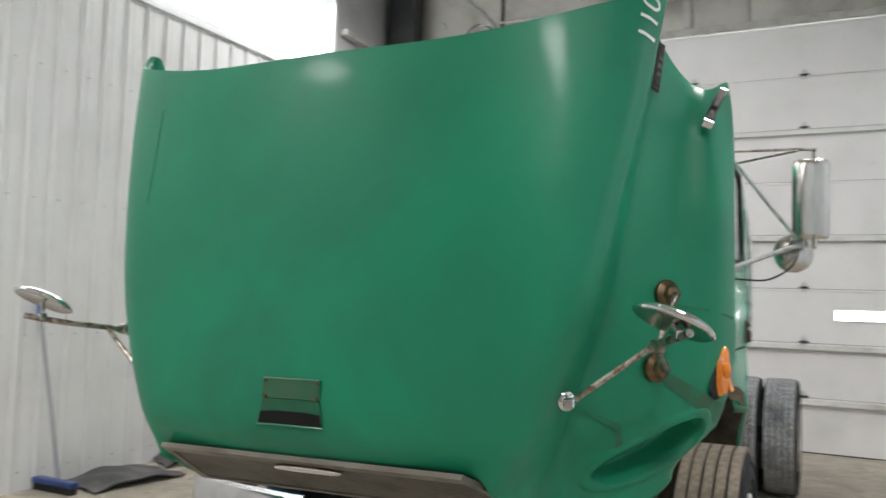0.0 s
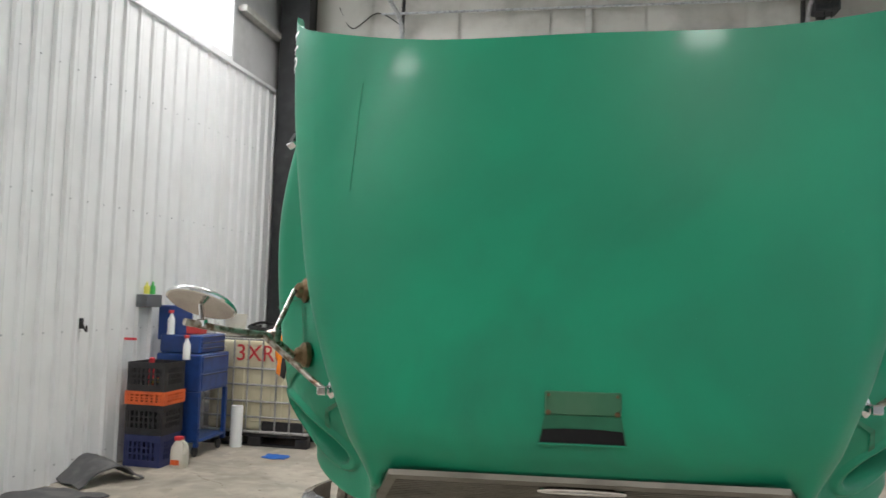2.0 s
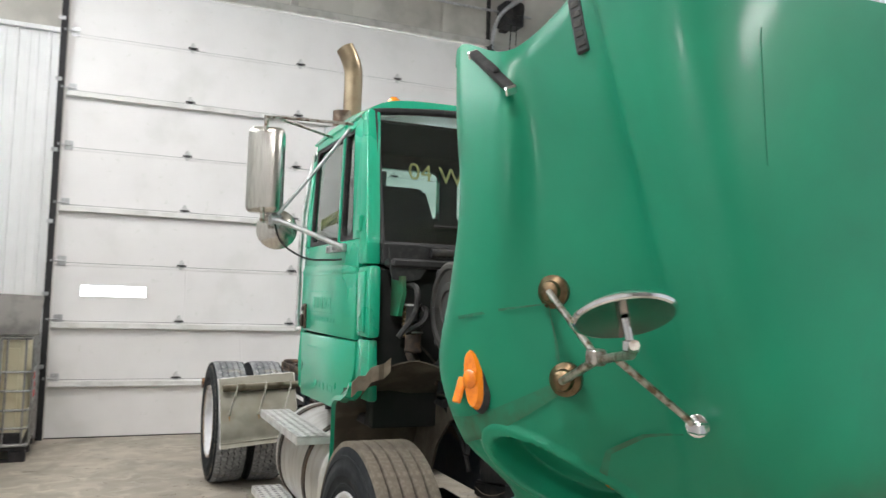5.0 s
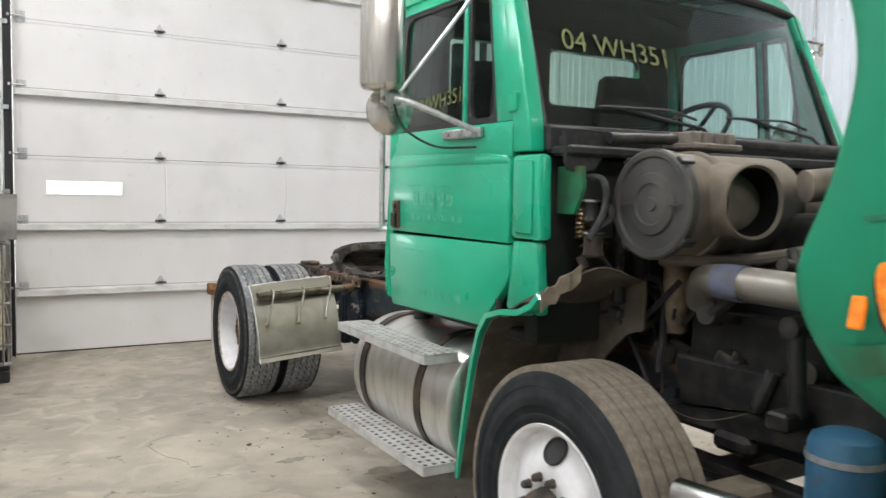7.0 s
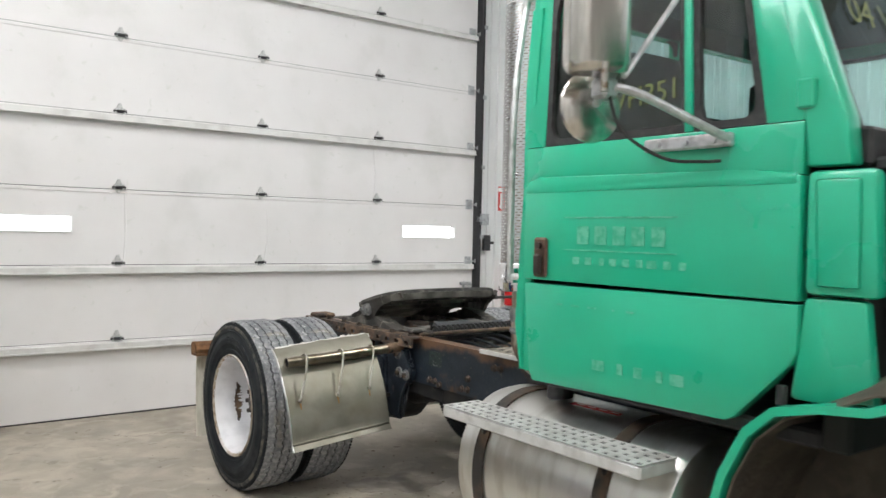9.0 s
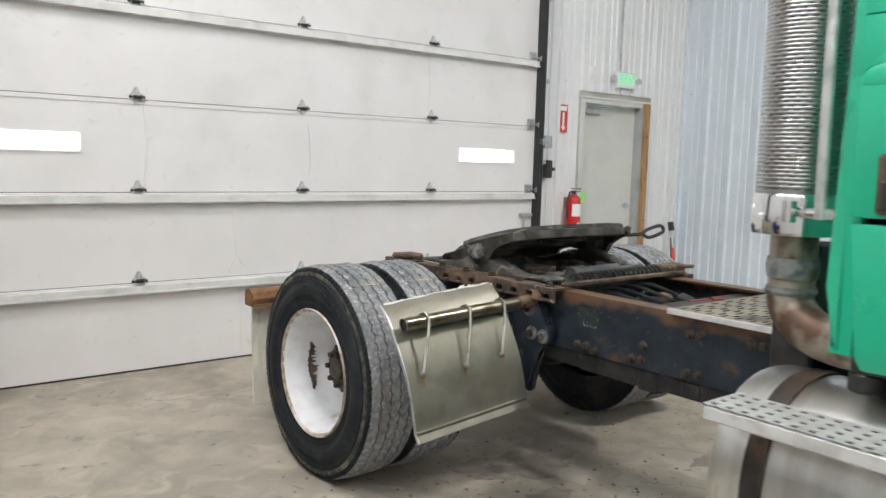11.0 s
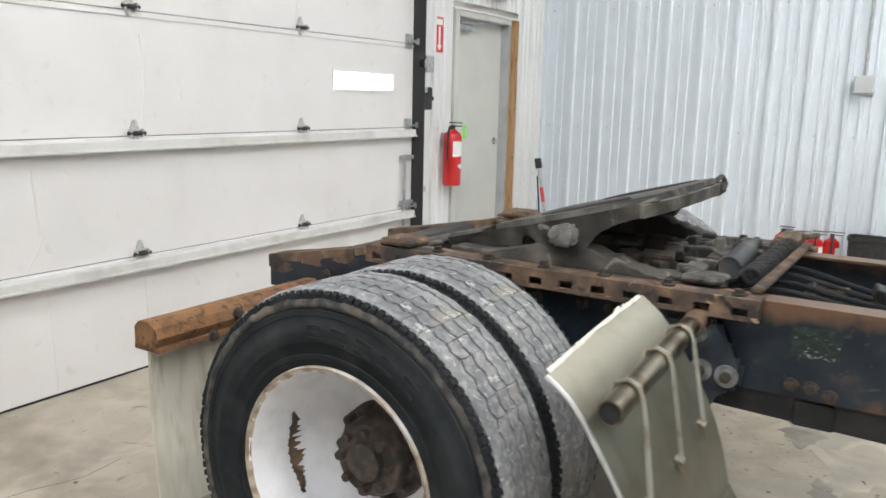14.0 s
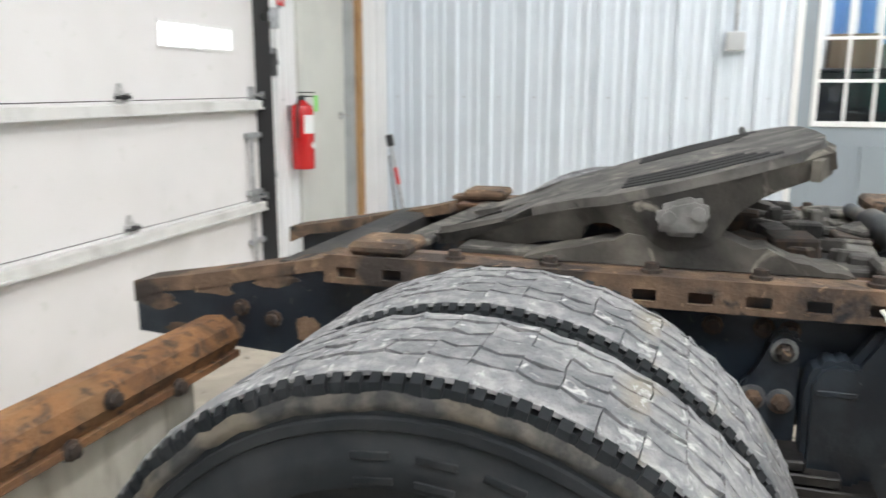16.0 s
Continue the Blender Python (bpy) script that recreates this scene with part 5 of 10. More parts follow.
def tread_blocks(rows_of, count, jitter, seed, depth=0.012):
    """Worn rubber blocks round the tyre, between thin wavy grooves; axis along x, outside face at x = -TW."""
    b = B()
    rnd = random.Random(seed)
    edges = [-0.258 + 0.244 * i / rows_of for i in range(rows_of + 1)]
    low_r = TR - depth - 0.003
    for i in range(rows_of):
        for k in range(count):
            st = 2 * math.pi / count
            a0 = st * k
            a1 = a0 + st * (1.0 if rnd.random() < 0.35 else 0.985 - 0.03 * rnd.random())
            am = (a0 + a1) / 2
            g = 0.0042
            w = 0.0048
            lft = w if i else 0.0
            rgt = w if i < rows_of - 1 else 0.0
            x0, x1 = edges[i] + g, edges[i + 1] - g
            lean_a = st * 0.03 * (1 if i % 2 else -1)
            poly = [(x0 + lft, a0), ((x0 + x1) / 2, a0 + lean_a), (x1 + rgt, a0), (x1 - rgt, am), (x1 + rgt, a1), ((x0 + x1) / 2, a1 + lean_a * 0.8), (x0 + lft, a1), (x0 - lft, am)]
            tops = []
            for x, a in poly:
                rr = TR - 0.0005 - rnd.random() * jitter - (0.007 if (i == 0 and x < x0 + 0.012) or (i == rows_of - 1 and x > x1 - 0.012) else 0.0)
                tops.append(Vector((x, rr * math.cos(a), rr * math.sin(a))))
            low = [Vector((x, low_r * math.cos(a), low_r * math.sin(a))) for x, a in poly]
            rings(b, [low, tops])
    return b


def shoulder_lugs(seed, x0, x1):
    """A serrated band along one shoulder, teeth and gaps on one ring."""
    b = B()
    rnd = random.Random(seed)
    prof = []
    for k in range(128):
        r1 = TR - 0.008 - 0.004 * rnd.random()
        w = rnd.uniform(0.5, 0.68)
        for u, high in ((0.0, 1), (w, 1), (w + 0.02, 0), (0.98, 0)):
            prof.append((2 * math.pi * (k + u) / 128, r1 if high else TR - 0.03))
    rings(b, [[Vector((x, (r - d) * math.cos(a), (r - d) * math.sin(a))) for a, r in prof] for x, d in ((x0, 0.008), (x1, 0.0))], cap=False)
    low = TR - 0.036
    rings(b, [[Vector((x0, (r - 0.008) * math.cos(a), (r - 0.008) * math.sin(a))) for a, r in prof], [Vector((x0, low * math.cos(a), low * math.sin(a))) for a, r in prof]], cap=False)
    rings(b, [[Vector((x1, low * math.cos(a), low * math.sin(a))) for a, r in prof], [Vector((x1, r * math.cos(a), r * math.sin(a))) for a, r in prof]], cap=False)
    bmesh.ops.remove_doubles(b, verts=b.verts[:], dist=0.00005)
    return b


def tyre_mesh(name, groove):
    """Carcass: sidewalls, shoulders and the groove floor; outside face at x = -TW."""
    w = TW
    prof = [(-w + 0.05, 0.285), (-w + 0.012, 0.292), (-w + 0.004, 0.305), (-w + 0.003, 0.318), (-w - 0.001, 0.32), (-w - 0.001, 0.33), (-w + 0.002, 0.332), (-w - 0.003, 0.36), (-w - 0.006, 0.362), (-w - 0.008, 0.385), (-w - 0.006, 0.4), (-w - 0.003, 0.402), (-w + 0.0, 0.428), (-w - 0.003, 0.43), (-w - 0.002, 0.442), (-w + 0.003, 0.444),
            (-w + 0.004, 0.455), (-w + 0.007, 0.468), (-w + 0.014, TR - groove - 0.006)]
    half = [(x, r) for x, r in prof]
    other = [(-w - x, r) for x, r in prof[::-1]]
    b = B()
    lathe(b, half + other, (0, 0, 0), (1, 0, 0), 72)
    return shared(name, b, tyre_side, 50)


rear_tyre = tyre_mesh("rear_tyre", 0.014)
rear_tread = shared("rear_tread", tread_blocks(5, 60, 0.0045, 3), tyre_tread, 30)
lugs = [shared("shoulder_band", shoulder_lugs(9 + k, *xs), tyre_side, 30) for k, xs in enumerate(((-0.2665, -0.254), (-0.018, -0.0055)))]
front_tyre = tyre_mesh("front_tyre", 0.016)
b = B()
lathe(b, [(-0.259, TR - 0.026), (-0.258, TR - 0.004), (-0.255, TR - 0.001), (-0.2185, TR - 0.001), (-0.2165, TR - 0.004), (-0.2155, TR - 0.026)], (0, 0, 0), (1, 0, 0), 72)
front_tread = shared("tread_rib", b, tyre_tread_tan, 30)

# rear rim, deep dished, and front rim, domed out with round holes
b = B()
lathe(b, [(-TW + 0.01, 0.3), (-TW + 0.0, 0.296), (-TW + 0.004, 0.286), (-TW + 0.03, 0.276), (-TW + 0.1, 0.268), (-TW + 0.2, 0.25), (-TW + 0.235, 0.22), (-TW + 0.245, 0.17), (-TW + 0.24, 0.11)], (0, 0, 0), (1, 0, 0), 56)
rear_rim = shared("rear_rim", b, rim_white, 40)
b = B()
lathe(b, [(-TW + 0.01, 0.3), (-TW + 0.0, 0.296), (-TW + 0.004, 0.286), (-TW + 0.02, 0.278), (-TW + 0.045, 0.27), (-TW + 0.05, 0.25), (-TW + 0.03, 0.21), (-TW + 0.005, 0.175), (-TW - 0.004, 0.15), (-TW - 0.004, 0.09), (-TW + 0.0, 0.085)], (0, 0, 0), (1, 0, 0), 56)
front_rim = shared("front_rim", b, rim_white, 40)
b = B()
lathe(b, [(-0.02, 0.142), (-0.035, 0.14), (-0.045, 0.112), (-0.095, 0.105), (-0.106, 0.098), (-0.108, 0.058), (-0.126, 0.052), (-0.132, 0.04), (-0.133, 0.0)], (0, 0, 0), (1, 0, 0), 32)
rear_hub = shared("rear_hub", b, hub_grease)
b = B()
rnd = random.Random(27)
seg = 90
wob = [rnd.uniform(-1, 1) for _ in range(seg)]
rings(b, [[(x_, (r_ + 0.0025 * wob[i] * k_) * math.cos(2 * math.pi * i / seg), (r_ + 0.0025 * wob[i] * k_) * math.sin(2 * math.pi * i / seg)) for i in range(seg)] for x_, r_, k_ in ((-TW + 0.008, 0.3005, 0), (-TW - 0.0015, 0.2965, 0), (-TW + 0.002, 0.287, 1), (-TW + 0.008, 0.282, 1))], cap=False)
rim_bead = shared("rim_bead", b, mat("rust_stained_rim_edge", (0.45, 0.38, 0.3), 0.7, 0, (0.2, 0.13, 0.08), 22, (0.45, 0.65), third=(0.68, 0.66, 0.64), third_scale=7, third_mix=(0.45, 0.62)))
hub_bolt = shared("hub_bolt", cyl(B(), (-0.1, 0, 0), (-0.13, 0, 0), 0.013, 6), hub_grease)
b = B()
lathe(b, [(-TW + 0.03, 0.09), (-TW - 0.03, 0.08), (-TW - 0.055, 0.07), (-TW - 0.065, 0.05), (-TW - 0.066, 0.0)], (0, 0, 0), (1, 0, 0), 28)
front_hub = shared("front_hub", b, hub_grease)
b = B()
lathe(b, [(0.012, 0.018), (-0.004, 0.018), (-0.008, 0.015), (-0.03, 0.014), (-0.034, 0.008), (-0.036, 0.0)], (0, 0, 0), (1, 0, 0), 6)
nut = shared("lug_nut", b, hub_grease)
# dark disc for the shade in a rim hole, the rim itself uncut
b = B()
lathe(b, [(0.004, 0.05), (-0.006, 0.05), (-0.008, 0.046), (-0.004, 0.043), (0.0, 0.04), (0.0, 0.0)], (0, 0, 0), (1, 0, 0), 24)
hole_disc = shared("round_hole_disc", b, seal_dark)
b = B()
rnd = random.Random(6)
rws = []
for u in range(46):
    t = -0.62 + 0.95 * u / 45
    x0 = -TW + 0.13 + 0.004 * math.sin(9 * t) + rnd.uniform(-0.004, 0.004)
    wd = 0.008 + 0.05 * rnd.random() ** 0.7 * math.sin(math.pi * (u + 1) / 47)
    rws.append([(x, (0.2682 - 0.18 * (x + TW - 0.1) - 0.0025) * math.cos(t), (0.2682 - 0.18 * (x + TW - 0.1) - 0.0025) * math.sin(t)) for x in (x0, x0 + wd * 0.5, x0 + wd)])
sheet(b, rws)
drip = shared("rust_drips", b, rust)


b = B()
rnd = random.Random(44)
jag = [rnd.uniform(-1, 1) for _ in range(144)]
lps = []
for x_, r_, wob in ((-TW + 0.0035, 0.449, 0.002), (-TW - 0.001, 0.455, 0.003), (-TW + 0.0, 0.463, 0.004), (-TW + 0.006, 0.471, 0.003)):
    lps.append([(x_, (r_ + wob * jag[i]) * math.cos(2 * math.pi * i / 144), (r_ + wob * jag[i]) * math.sin(2 * math.pi * i / 144)) for i in range(144)])
rings(b, lps, cap=False)
scuff = shared("scuffed_ridge", b, mat("scuffed_shoulder_rubber", (0.035, 0.036, 0.037), 0.85, 0, (0.1, 0.092, 0.08), 26, (0.45, 0.62), third=(0.17, 0.145, 0.11), third_scale=7, third_mix=(0.55, 0.68), bump=0.6, bump_scale=90), 60)
raised_bar = shared("raised_bar", box(B(), -0.002, 0.002, -0.024, 0.024, -0.0045, 0.0045, 0.001), tyre_side, 30)


def wheel(x, y, side, rim, tyre, tread, label, kind):
    """side -1: outside face towards -x; +1: towards +x."""
    m = pose(x, y, TR - 0.008, 0, 0, 0 if side < 0 else 180)
    w = piece("wheel", rim, truck, m, label)
    ORIGIN[w] = Vector((0, 0, 0))
    piece("tyre", tyre, w, Matrix(), "black rubber tyre")
    if kind == "front":
        for k in range(5):
            piece("tread_rib", tread, w, pose(0.051 * k, 0, 0))
    else:
        piece("tread", tread, w, Matrix(), "")
        for me in lugs:
            piece("shoulder_band", me, w, Matrix())
    if kind == "rear":
        piece("hub", rear_hub, w, pose(-0.015, 0, 0), "greasy black wheel hub")
        for k in range(8):
            a = 2 * math.pi * k / 8
            piece("hub_bolt", hub_bolt, w, pose(-0.015, 0.08 * math.cos(a), 0.08 * math.sin(a)))
        for k in range(10):
            a = 2 * math.pi * k / 10
            piece("lug_nut", nut, w, pose(-0.052, 0.125 * math.cos(a), 0.125 * math.sin(a)))
        for a in (radians(265),):
            piece("vent_hole", hole_disc, w, pose(-TW + 0.236, 0.188 * math.cos(a), 0.188 * math.sin(a)))
        piece("rust_run", drip, w, Matrix(), "brown rust run")
        piece("rim_bead", rim_bead, w, Matrix(), "rust-stained rim edge")
        piece("scuffed_ridge", scuff, w, Matrix(), "scuffed tan shoulder ridge")
        for k in range(5):
            turn = Matrix.Rotation(radians(38 - 11 * k), 4, "X")
            for dz in (0.3715, 0.4015):
                piece("raised_bar", raised_bar, w, turn @ pose(-TW - 0.007, 0, dz))
    elif kind == "front":
        piece("hub", front_hub, w, Matrix(), "greasy black wheel hub")
        for k in range(10):
            a = 2 * math.pi * k / 10
            piece("lug_nut", nut, w, pose(-TW - 0.004, 0.118 * math.cos(a), 0.118 * math.sin(a)))
        for k in range(2):
            a = radians(93 + 180 * k)
            ax = Vector((0.86, -0.51 * math.cos(a), -0.51 * math.sin(a)))
            tn = Vector((0, -math.sin(a), math.cos(a)))
            up = ax.cross(tn)
            piece("vent_hole", hole_disc, w, Matrix(((ax.x, tn.x, up.x, -TW + 0.021), (ax.y, tn.y, up.y, 0.212 * math.cos(a)), (ax.z, tn.z, up.z, 0.212 * math.sin(a)), (0, 0, 0, 1))))
    return w


RY, FY = 7.71, 3.845
for side in (-1, 1):
    wheel(side * (1.2 - TW), RY, side, rear_rim, rear_tyre, rear_tread, "white steel rear wheel with rust stains", "rear")
    wheel(side * (0.9 - TW), RY, side, rear_rim, rear_tyre, rear_tread, "white steel inner rear wheel", "inner")
    wheel(side * (1.14 - TW), FY, side, front_rim, front_tyre, front_tread, "white steel front wheel", "front")

# axles
bm = B()
cyl(bm, (-1.0, RY, TR - 0.01), (1.0, RY, TR - 0.01), 0.075, 20)
lathe(bm, [(-0.22, 0.08), (-0.17, 0.17), (-0.05, 0.22), (0.08, 0.22), (0.18, 0.15), (0.24, 0.08)], (0, RY, TR), (1, 0, 0), 28)
cyl(bm, (0, RY, TR), (0, RY - 0.45, TR + 0.04), 0.14, 20, 0.07)
cyl(bm, (0, RY - 0.45, TR + 0.04), (0, 4.6, 0.62), 0.045, 14)
tp("rear_axle", bm, black_steel, "greasy black drive axle and shaft")
bm = B()
box(bm, -0.9, 0.9, FY - 0.06, FY + 0.06, 0.42, 0.54, 0.015)
for s in (-1, 1):
    cyl(bm, (s * 0.88, FY, 0.36), (s * 0.88, FY, 0.66), 0.06, 16)
    box(bm, s * 0.43 - 0.045, s * 0.43 + 0.045, FY - 0.75, FY + 0.75, 0.56, 0.6, 0.008)
    box(bm, s * 0.43 - 0.04, s * 0.43 + 0.04, FY - 0.5, FY + 0.5, 0.53, 0.56, 0.006)
tp("front_axle", bm, black_steel, "black front axle beam with leaf springs")

# ---- chassis ----
b = B()
lathe(b, [(0, 0.02), (0.006, 0.02), (0.008, 0.014), (0.018, 0.013), (0.02, 0.0)], (0, 0, 0), (0, 0, 1), 8)
bolt_me = shared("bolt_head", b, rust_dark)
RX, RT, RB = 0.43, 0.94, 0.69
for s in (-1, 1):
    bm = B()
    x0, x1 = (-RX, -RX + 0.008) if s < 0 else (RX - 0.008, RX)
    prism(bm, [(2.7, RB), (8.1, RB), (8.66, RB + 0.03), (8.66, RT - 0.1), (8.5, RT - 0.075), (8.2, RT - 0.02), (8.1, RT), (2.7, RT)], "x", x0, x1)
    xi = (-RX + 0.008, -RX + 0.085) if s < 0 else (RX - 0.085, RX - 0.008)
    prism(bm, [(2.7, RT - 0.008), (8.1, RT - 0.008), (8.1, RT), (2.7, RT)], "x", *xi)
    prism(bm, [(2.7, RB), (8.1, RB), (8.1, RB + 0.008), (2.7, RB + 0.008)], "x", *xi)
    rail = tp("frame_rail", bm, frame_blue, "dark blue steel frame rail, rusting along its top")
    bm = B()
    prism(bm, [(8.12, RT + 0.002), (8.2, RT - 0.018), (8.5, RT - 0.073), (8.665, RT - 0.1), (8.665, RT - 0.15), (8.6, RT - 0.12), (8.5, RT - 0.108), (8.35, RT - 0.075), (8.2, RT - 0.045), (8.12, RT - 0.03)], "x", *((-RX - 0.004, -RX + 0.09) if s < 0 else (RX - 0.09, RX + 0.004)))
    part("rail_top", bm, rust, rail, "rusted rail flange")
    for y, z in ((5.93, 0.735), (5.978, 0.73), (5.93, 0.88), (5.978, 0.877), (6.18, 0.72), (6.23, 0.718), (6.18, 0.873), (6.227, 0.87), (6.435, 0.782), (6.44, 0.725), (6.488, 0.722),
                 (6.68, 0.71), (6.727, 0.724), (6.775, 0.724), (7.24, 0.85), (7.285, 0.852), (7.375, 0.85), (7.525, 0.85), (8.3, 0.78), (8.38, 0.8)):
        piece("rail_bolt", bolt_me, rail, pose(s * RX, y, z, 0, s * 90, 0), "rusty bolt head")
    if s < 0:
        xs = -RX - 0.0015
        bm = B()
        box(bm, xs - 0.0003, xs + 0.0003, 6.668, 6.787, 0.803, 0.885)
        part("torn_sticker", bm, mat("blackened_sticker", (0.012, 0.02, 0.018), 0.35, 0, (0.03, 0.05, 0.042), 60), rail, "blackened remains of a sticker")
        rnd = random.Random(19)
        for k in range(26):
            y0, z0 = (rnd.uniform(6.668, 6.77), rnd.uniform(0.803, 0.814)) if k < 16 else (rnd.uniform(6.668, 6.78), rnd.uniform(0.815, 0.88))
            bm = B()
            a, c2 = rnd.uniform(0.003, 0.01), rnd.uniform(0.0015, 0.005)
            prism(bm, [(y0, z0), (y0 + a, z0 + 0.001), (y0 + a * 0.9, z0 + c2), (y0 + a * 0.2, z0 + c2 * 1.1)], "x", xs - 0.0009, xs - 0.0004)
            part("sticker_flake", bm, zinc, rail)
    for k, (yc, zc, ry, rz) in enumerate(((8.6, 0.8, 0.05, 0.022), (8.46, 0.84, 0.07, 0.018), (8.3, 0.87, 0.06, 0.02), (8.22, 0.76, 0.03, 0.04), (8.55, 0.735, 0.035, 0.016), (8.4, 0.745, 0.02, 0.03))):
        rnd = random.Random(70 + k)
        bm = B()
        prism(bm, [(yc + ry * (0.7 + 0.5 * rnd.random()) * math.cos(2 * math.pi * i / 18), zc + rz * (0.7 + 0.5 * rnd.random()) * math.sin(2 * math.pi * i / 18)) for i in range(18)], "x", *sorted((s * (RX - 0.001), s * (RX + 0.0012))))
        part("rust_patch", bm, rust, rail, "flaking rust patch")
    # slotted mounting angle of the fifth wheel
    bm = B()
    a0, a1 = 6.86, 8.14
    xo, xi2 = (-RX - 0.075, -RX - 0.0) if s < 0 else (RX + 0.0, RX + 0.075)
    prism(bm, [(a0, RT + 0.002), (a1, RT + 0.002), (a1, RT + 0.012), (a0, RT + 0.012)], "x", xo, xi2)
    xv = (-RX - 0.075, -RX - 0.063) if s < 0 else (RX + 0.063, RX + 0.075)
    zl, zh = RT - 0.047, RT + 0.002
    box(bm, xv[0], xv[1], a0, a1, zl, zl + 0.012)
    box(bm, xv[0], xv[1], a0, a1, zh - 0.015, zh)
    n = 13
    for k in range(n + 1):
        yk = a0 + (a1 - a0) * k / n
        box(bm, xv[0], xv[1], max(a0, yk - 0.028), min(a1, yk + 0.028), zl + 0.012, zh - 0.015)
    part("slotted_angle", bm, rust, rail, "rusty slotted mounting angle")
    for k in range(7):
        piece("angle_bolt", bolt_me, rail, pose((xo + xi2) / 2, a0 + 0.06 + k * 0.19, RT + 0.012))
for y in (2.9, 5.1, 6.5, 7.1, 8.25):
    bm = B()
    box(bm, -RX + 0.01, RX - 0.01, y - 0.05, y + 0.05, RB + 0.02, RT - 0.03, 0.01)
    tp("crossmember", bm, black_steel, "dark steel cross-member between the rails")
bm = B()
prism(bm, [(5.72, 0.688), (7.06, 0.688), (7.02, 0.625), (6.5, 0.61), (6.0, 0.632), (5.72, 0.64)], "x", -RX + 0.012, -RX + 0.06)
under_black = mat("black_chassis_steel", (0.009, 0.009, 0.01), 0.7, 0.1, (0.022, 0.02, 0.018), 12, third=(0.05, 0.042, 0.034), third_scale=6, third_mix=(0.62, 0.8), bump=0.3)
under = tp("under_rail_channel", bm, under_black, "grimy black channel under the rail")
for ya, yb, za in ((6.66, 6.77, 0.61), (6.36, 6.46, 0.6), (6.17, 6.26, 0.62), (5.98, 6.04, 0.637)):
    bm = B()
    box(bm, -RX + 0.006, -RX + 0.075, ya, yb, za, 0.686, 0.008)
    part("bracket", bm, under_black, under)
for yc, za, rr in ((5.93, 0.6, 0.05), (5.79, 0.53, 0.075)):
    bm = B()
    lathe(bm, [(0, 0.0), (0.004, rr * 0.8), (0.015, rr), (0.1, rr), (0.112, rr * 0.8), (0.114, 0.0)], (-0.37, yc, za), (0, 0, 1), 20)
    part("drain_valve", bm, under_black, under)
bm = B()
lathe(bm, [(-0.5, 0.0), (-0.48, 0.08), (-0.44, 0.11), (0.44, 0.11), (0.48, 0.08), (0.5, 0.0)], (-0.2, 6.35, 0.66), (0, 1, 0), 24)
tp("air_tank", bm, black_steel, "grimy black air tank between the rails")
bm = B()
tube(bm, bend([(-0.4, 6.02, 0.64), (-0.405, 6.03, 0.5), (-0.41, 6.05, 0.3), (-0.43, 6.06, 0.1), (-0.5, 6.08, 0.012)], 5), 0.007, 8)
tp("hanging_cable", bm, mat("grey_cable_sheath", (0.2, 0.2, 0.19), 0.6), "grey cable hanging from the rail to the floor")
bm = B()
lathe(bm, [(-0.24, 0.0), (-0.235, 0.06), (-0.22, 0.085), (0.22, 0.085), (0.235, 0.06), (0.24, 0.0)], (-0.25, 5.93, 0.4), (1, 0, 0), 24)
tp("low_air_tank", bm, mat("chipped_navy_tank", (0.02, 0.03, 0.045), 0.45, 0.1, (0.04, 0.05, 0.065), 10, third=(0.1, 0.07, 0.05), third_scale=7, third_mix=(0.6, 0.72)), "dark blue air tank slung under the frame")
bm = B()
for k in range(4):
    pts = [(-0.2 + 0.1 * k, 7.1, 0.84), (-0.1 + 0.08 * k, 6.9, 0.9 + 0.01 * k), (-0.05 + 0.09 * k, 6.6, 0.86), (0.05 + 0.07 * k, 6.35, 0.9)]
    tp("brake_hose", tube(B(), bend(pts, 5), 0.009, 8), tyre_side, "black air hose between the rails")
bm = B()
cyl(bm, (-0.02, 6.52, 0.9), (0.1, 6.49, 0.9), 0.016, 12)
cyl(bm, (0.1, 6.49, 0.9), (0.16, 6.48, 0.9), 0.024, 8)
tp("brake_valve", bm, mat("faded_red_paint", (0.2, 0.04, 0.04), 0.6), "faded red brake line coupling")

hanger_blue = mat("chipped_blue_casting", (0.012, 0.017, 0.025), 0.4, 0.1, (0.028, 0.038, 0.05), 12, third=(0.16, 0.14, 0.12), third_scale=9, third_mix=(0.6, 0.7), bump=0.3)
worn_casting = mat("worn_grey_casting", (0.26, 0.26, 0.25), 0.6, 0.2, (0.1, 0.105, 0.115), 25, (0.4, 0.6), third=(0.14, 0.1, 0.07), third_scale=16, bump=0.4)
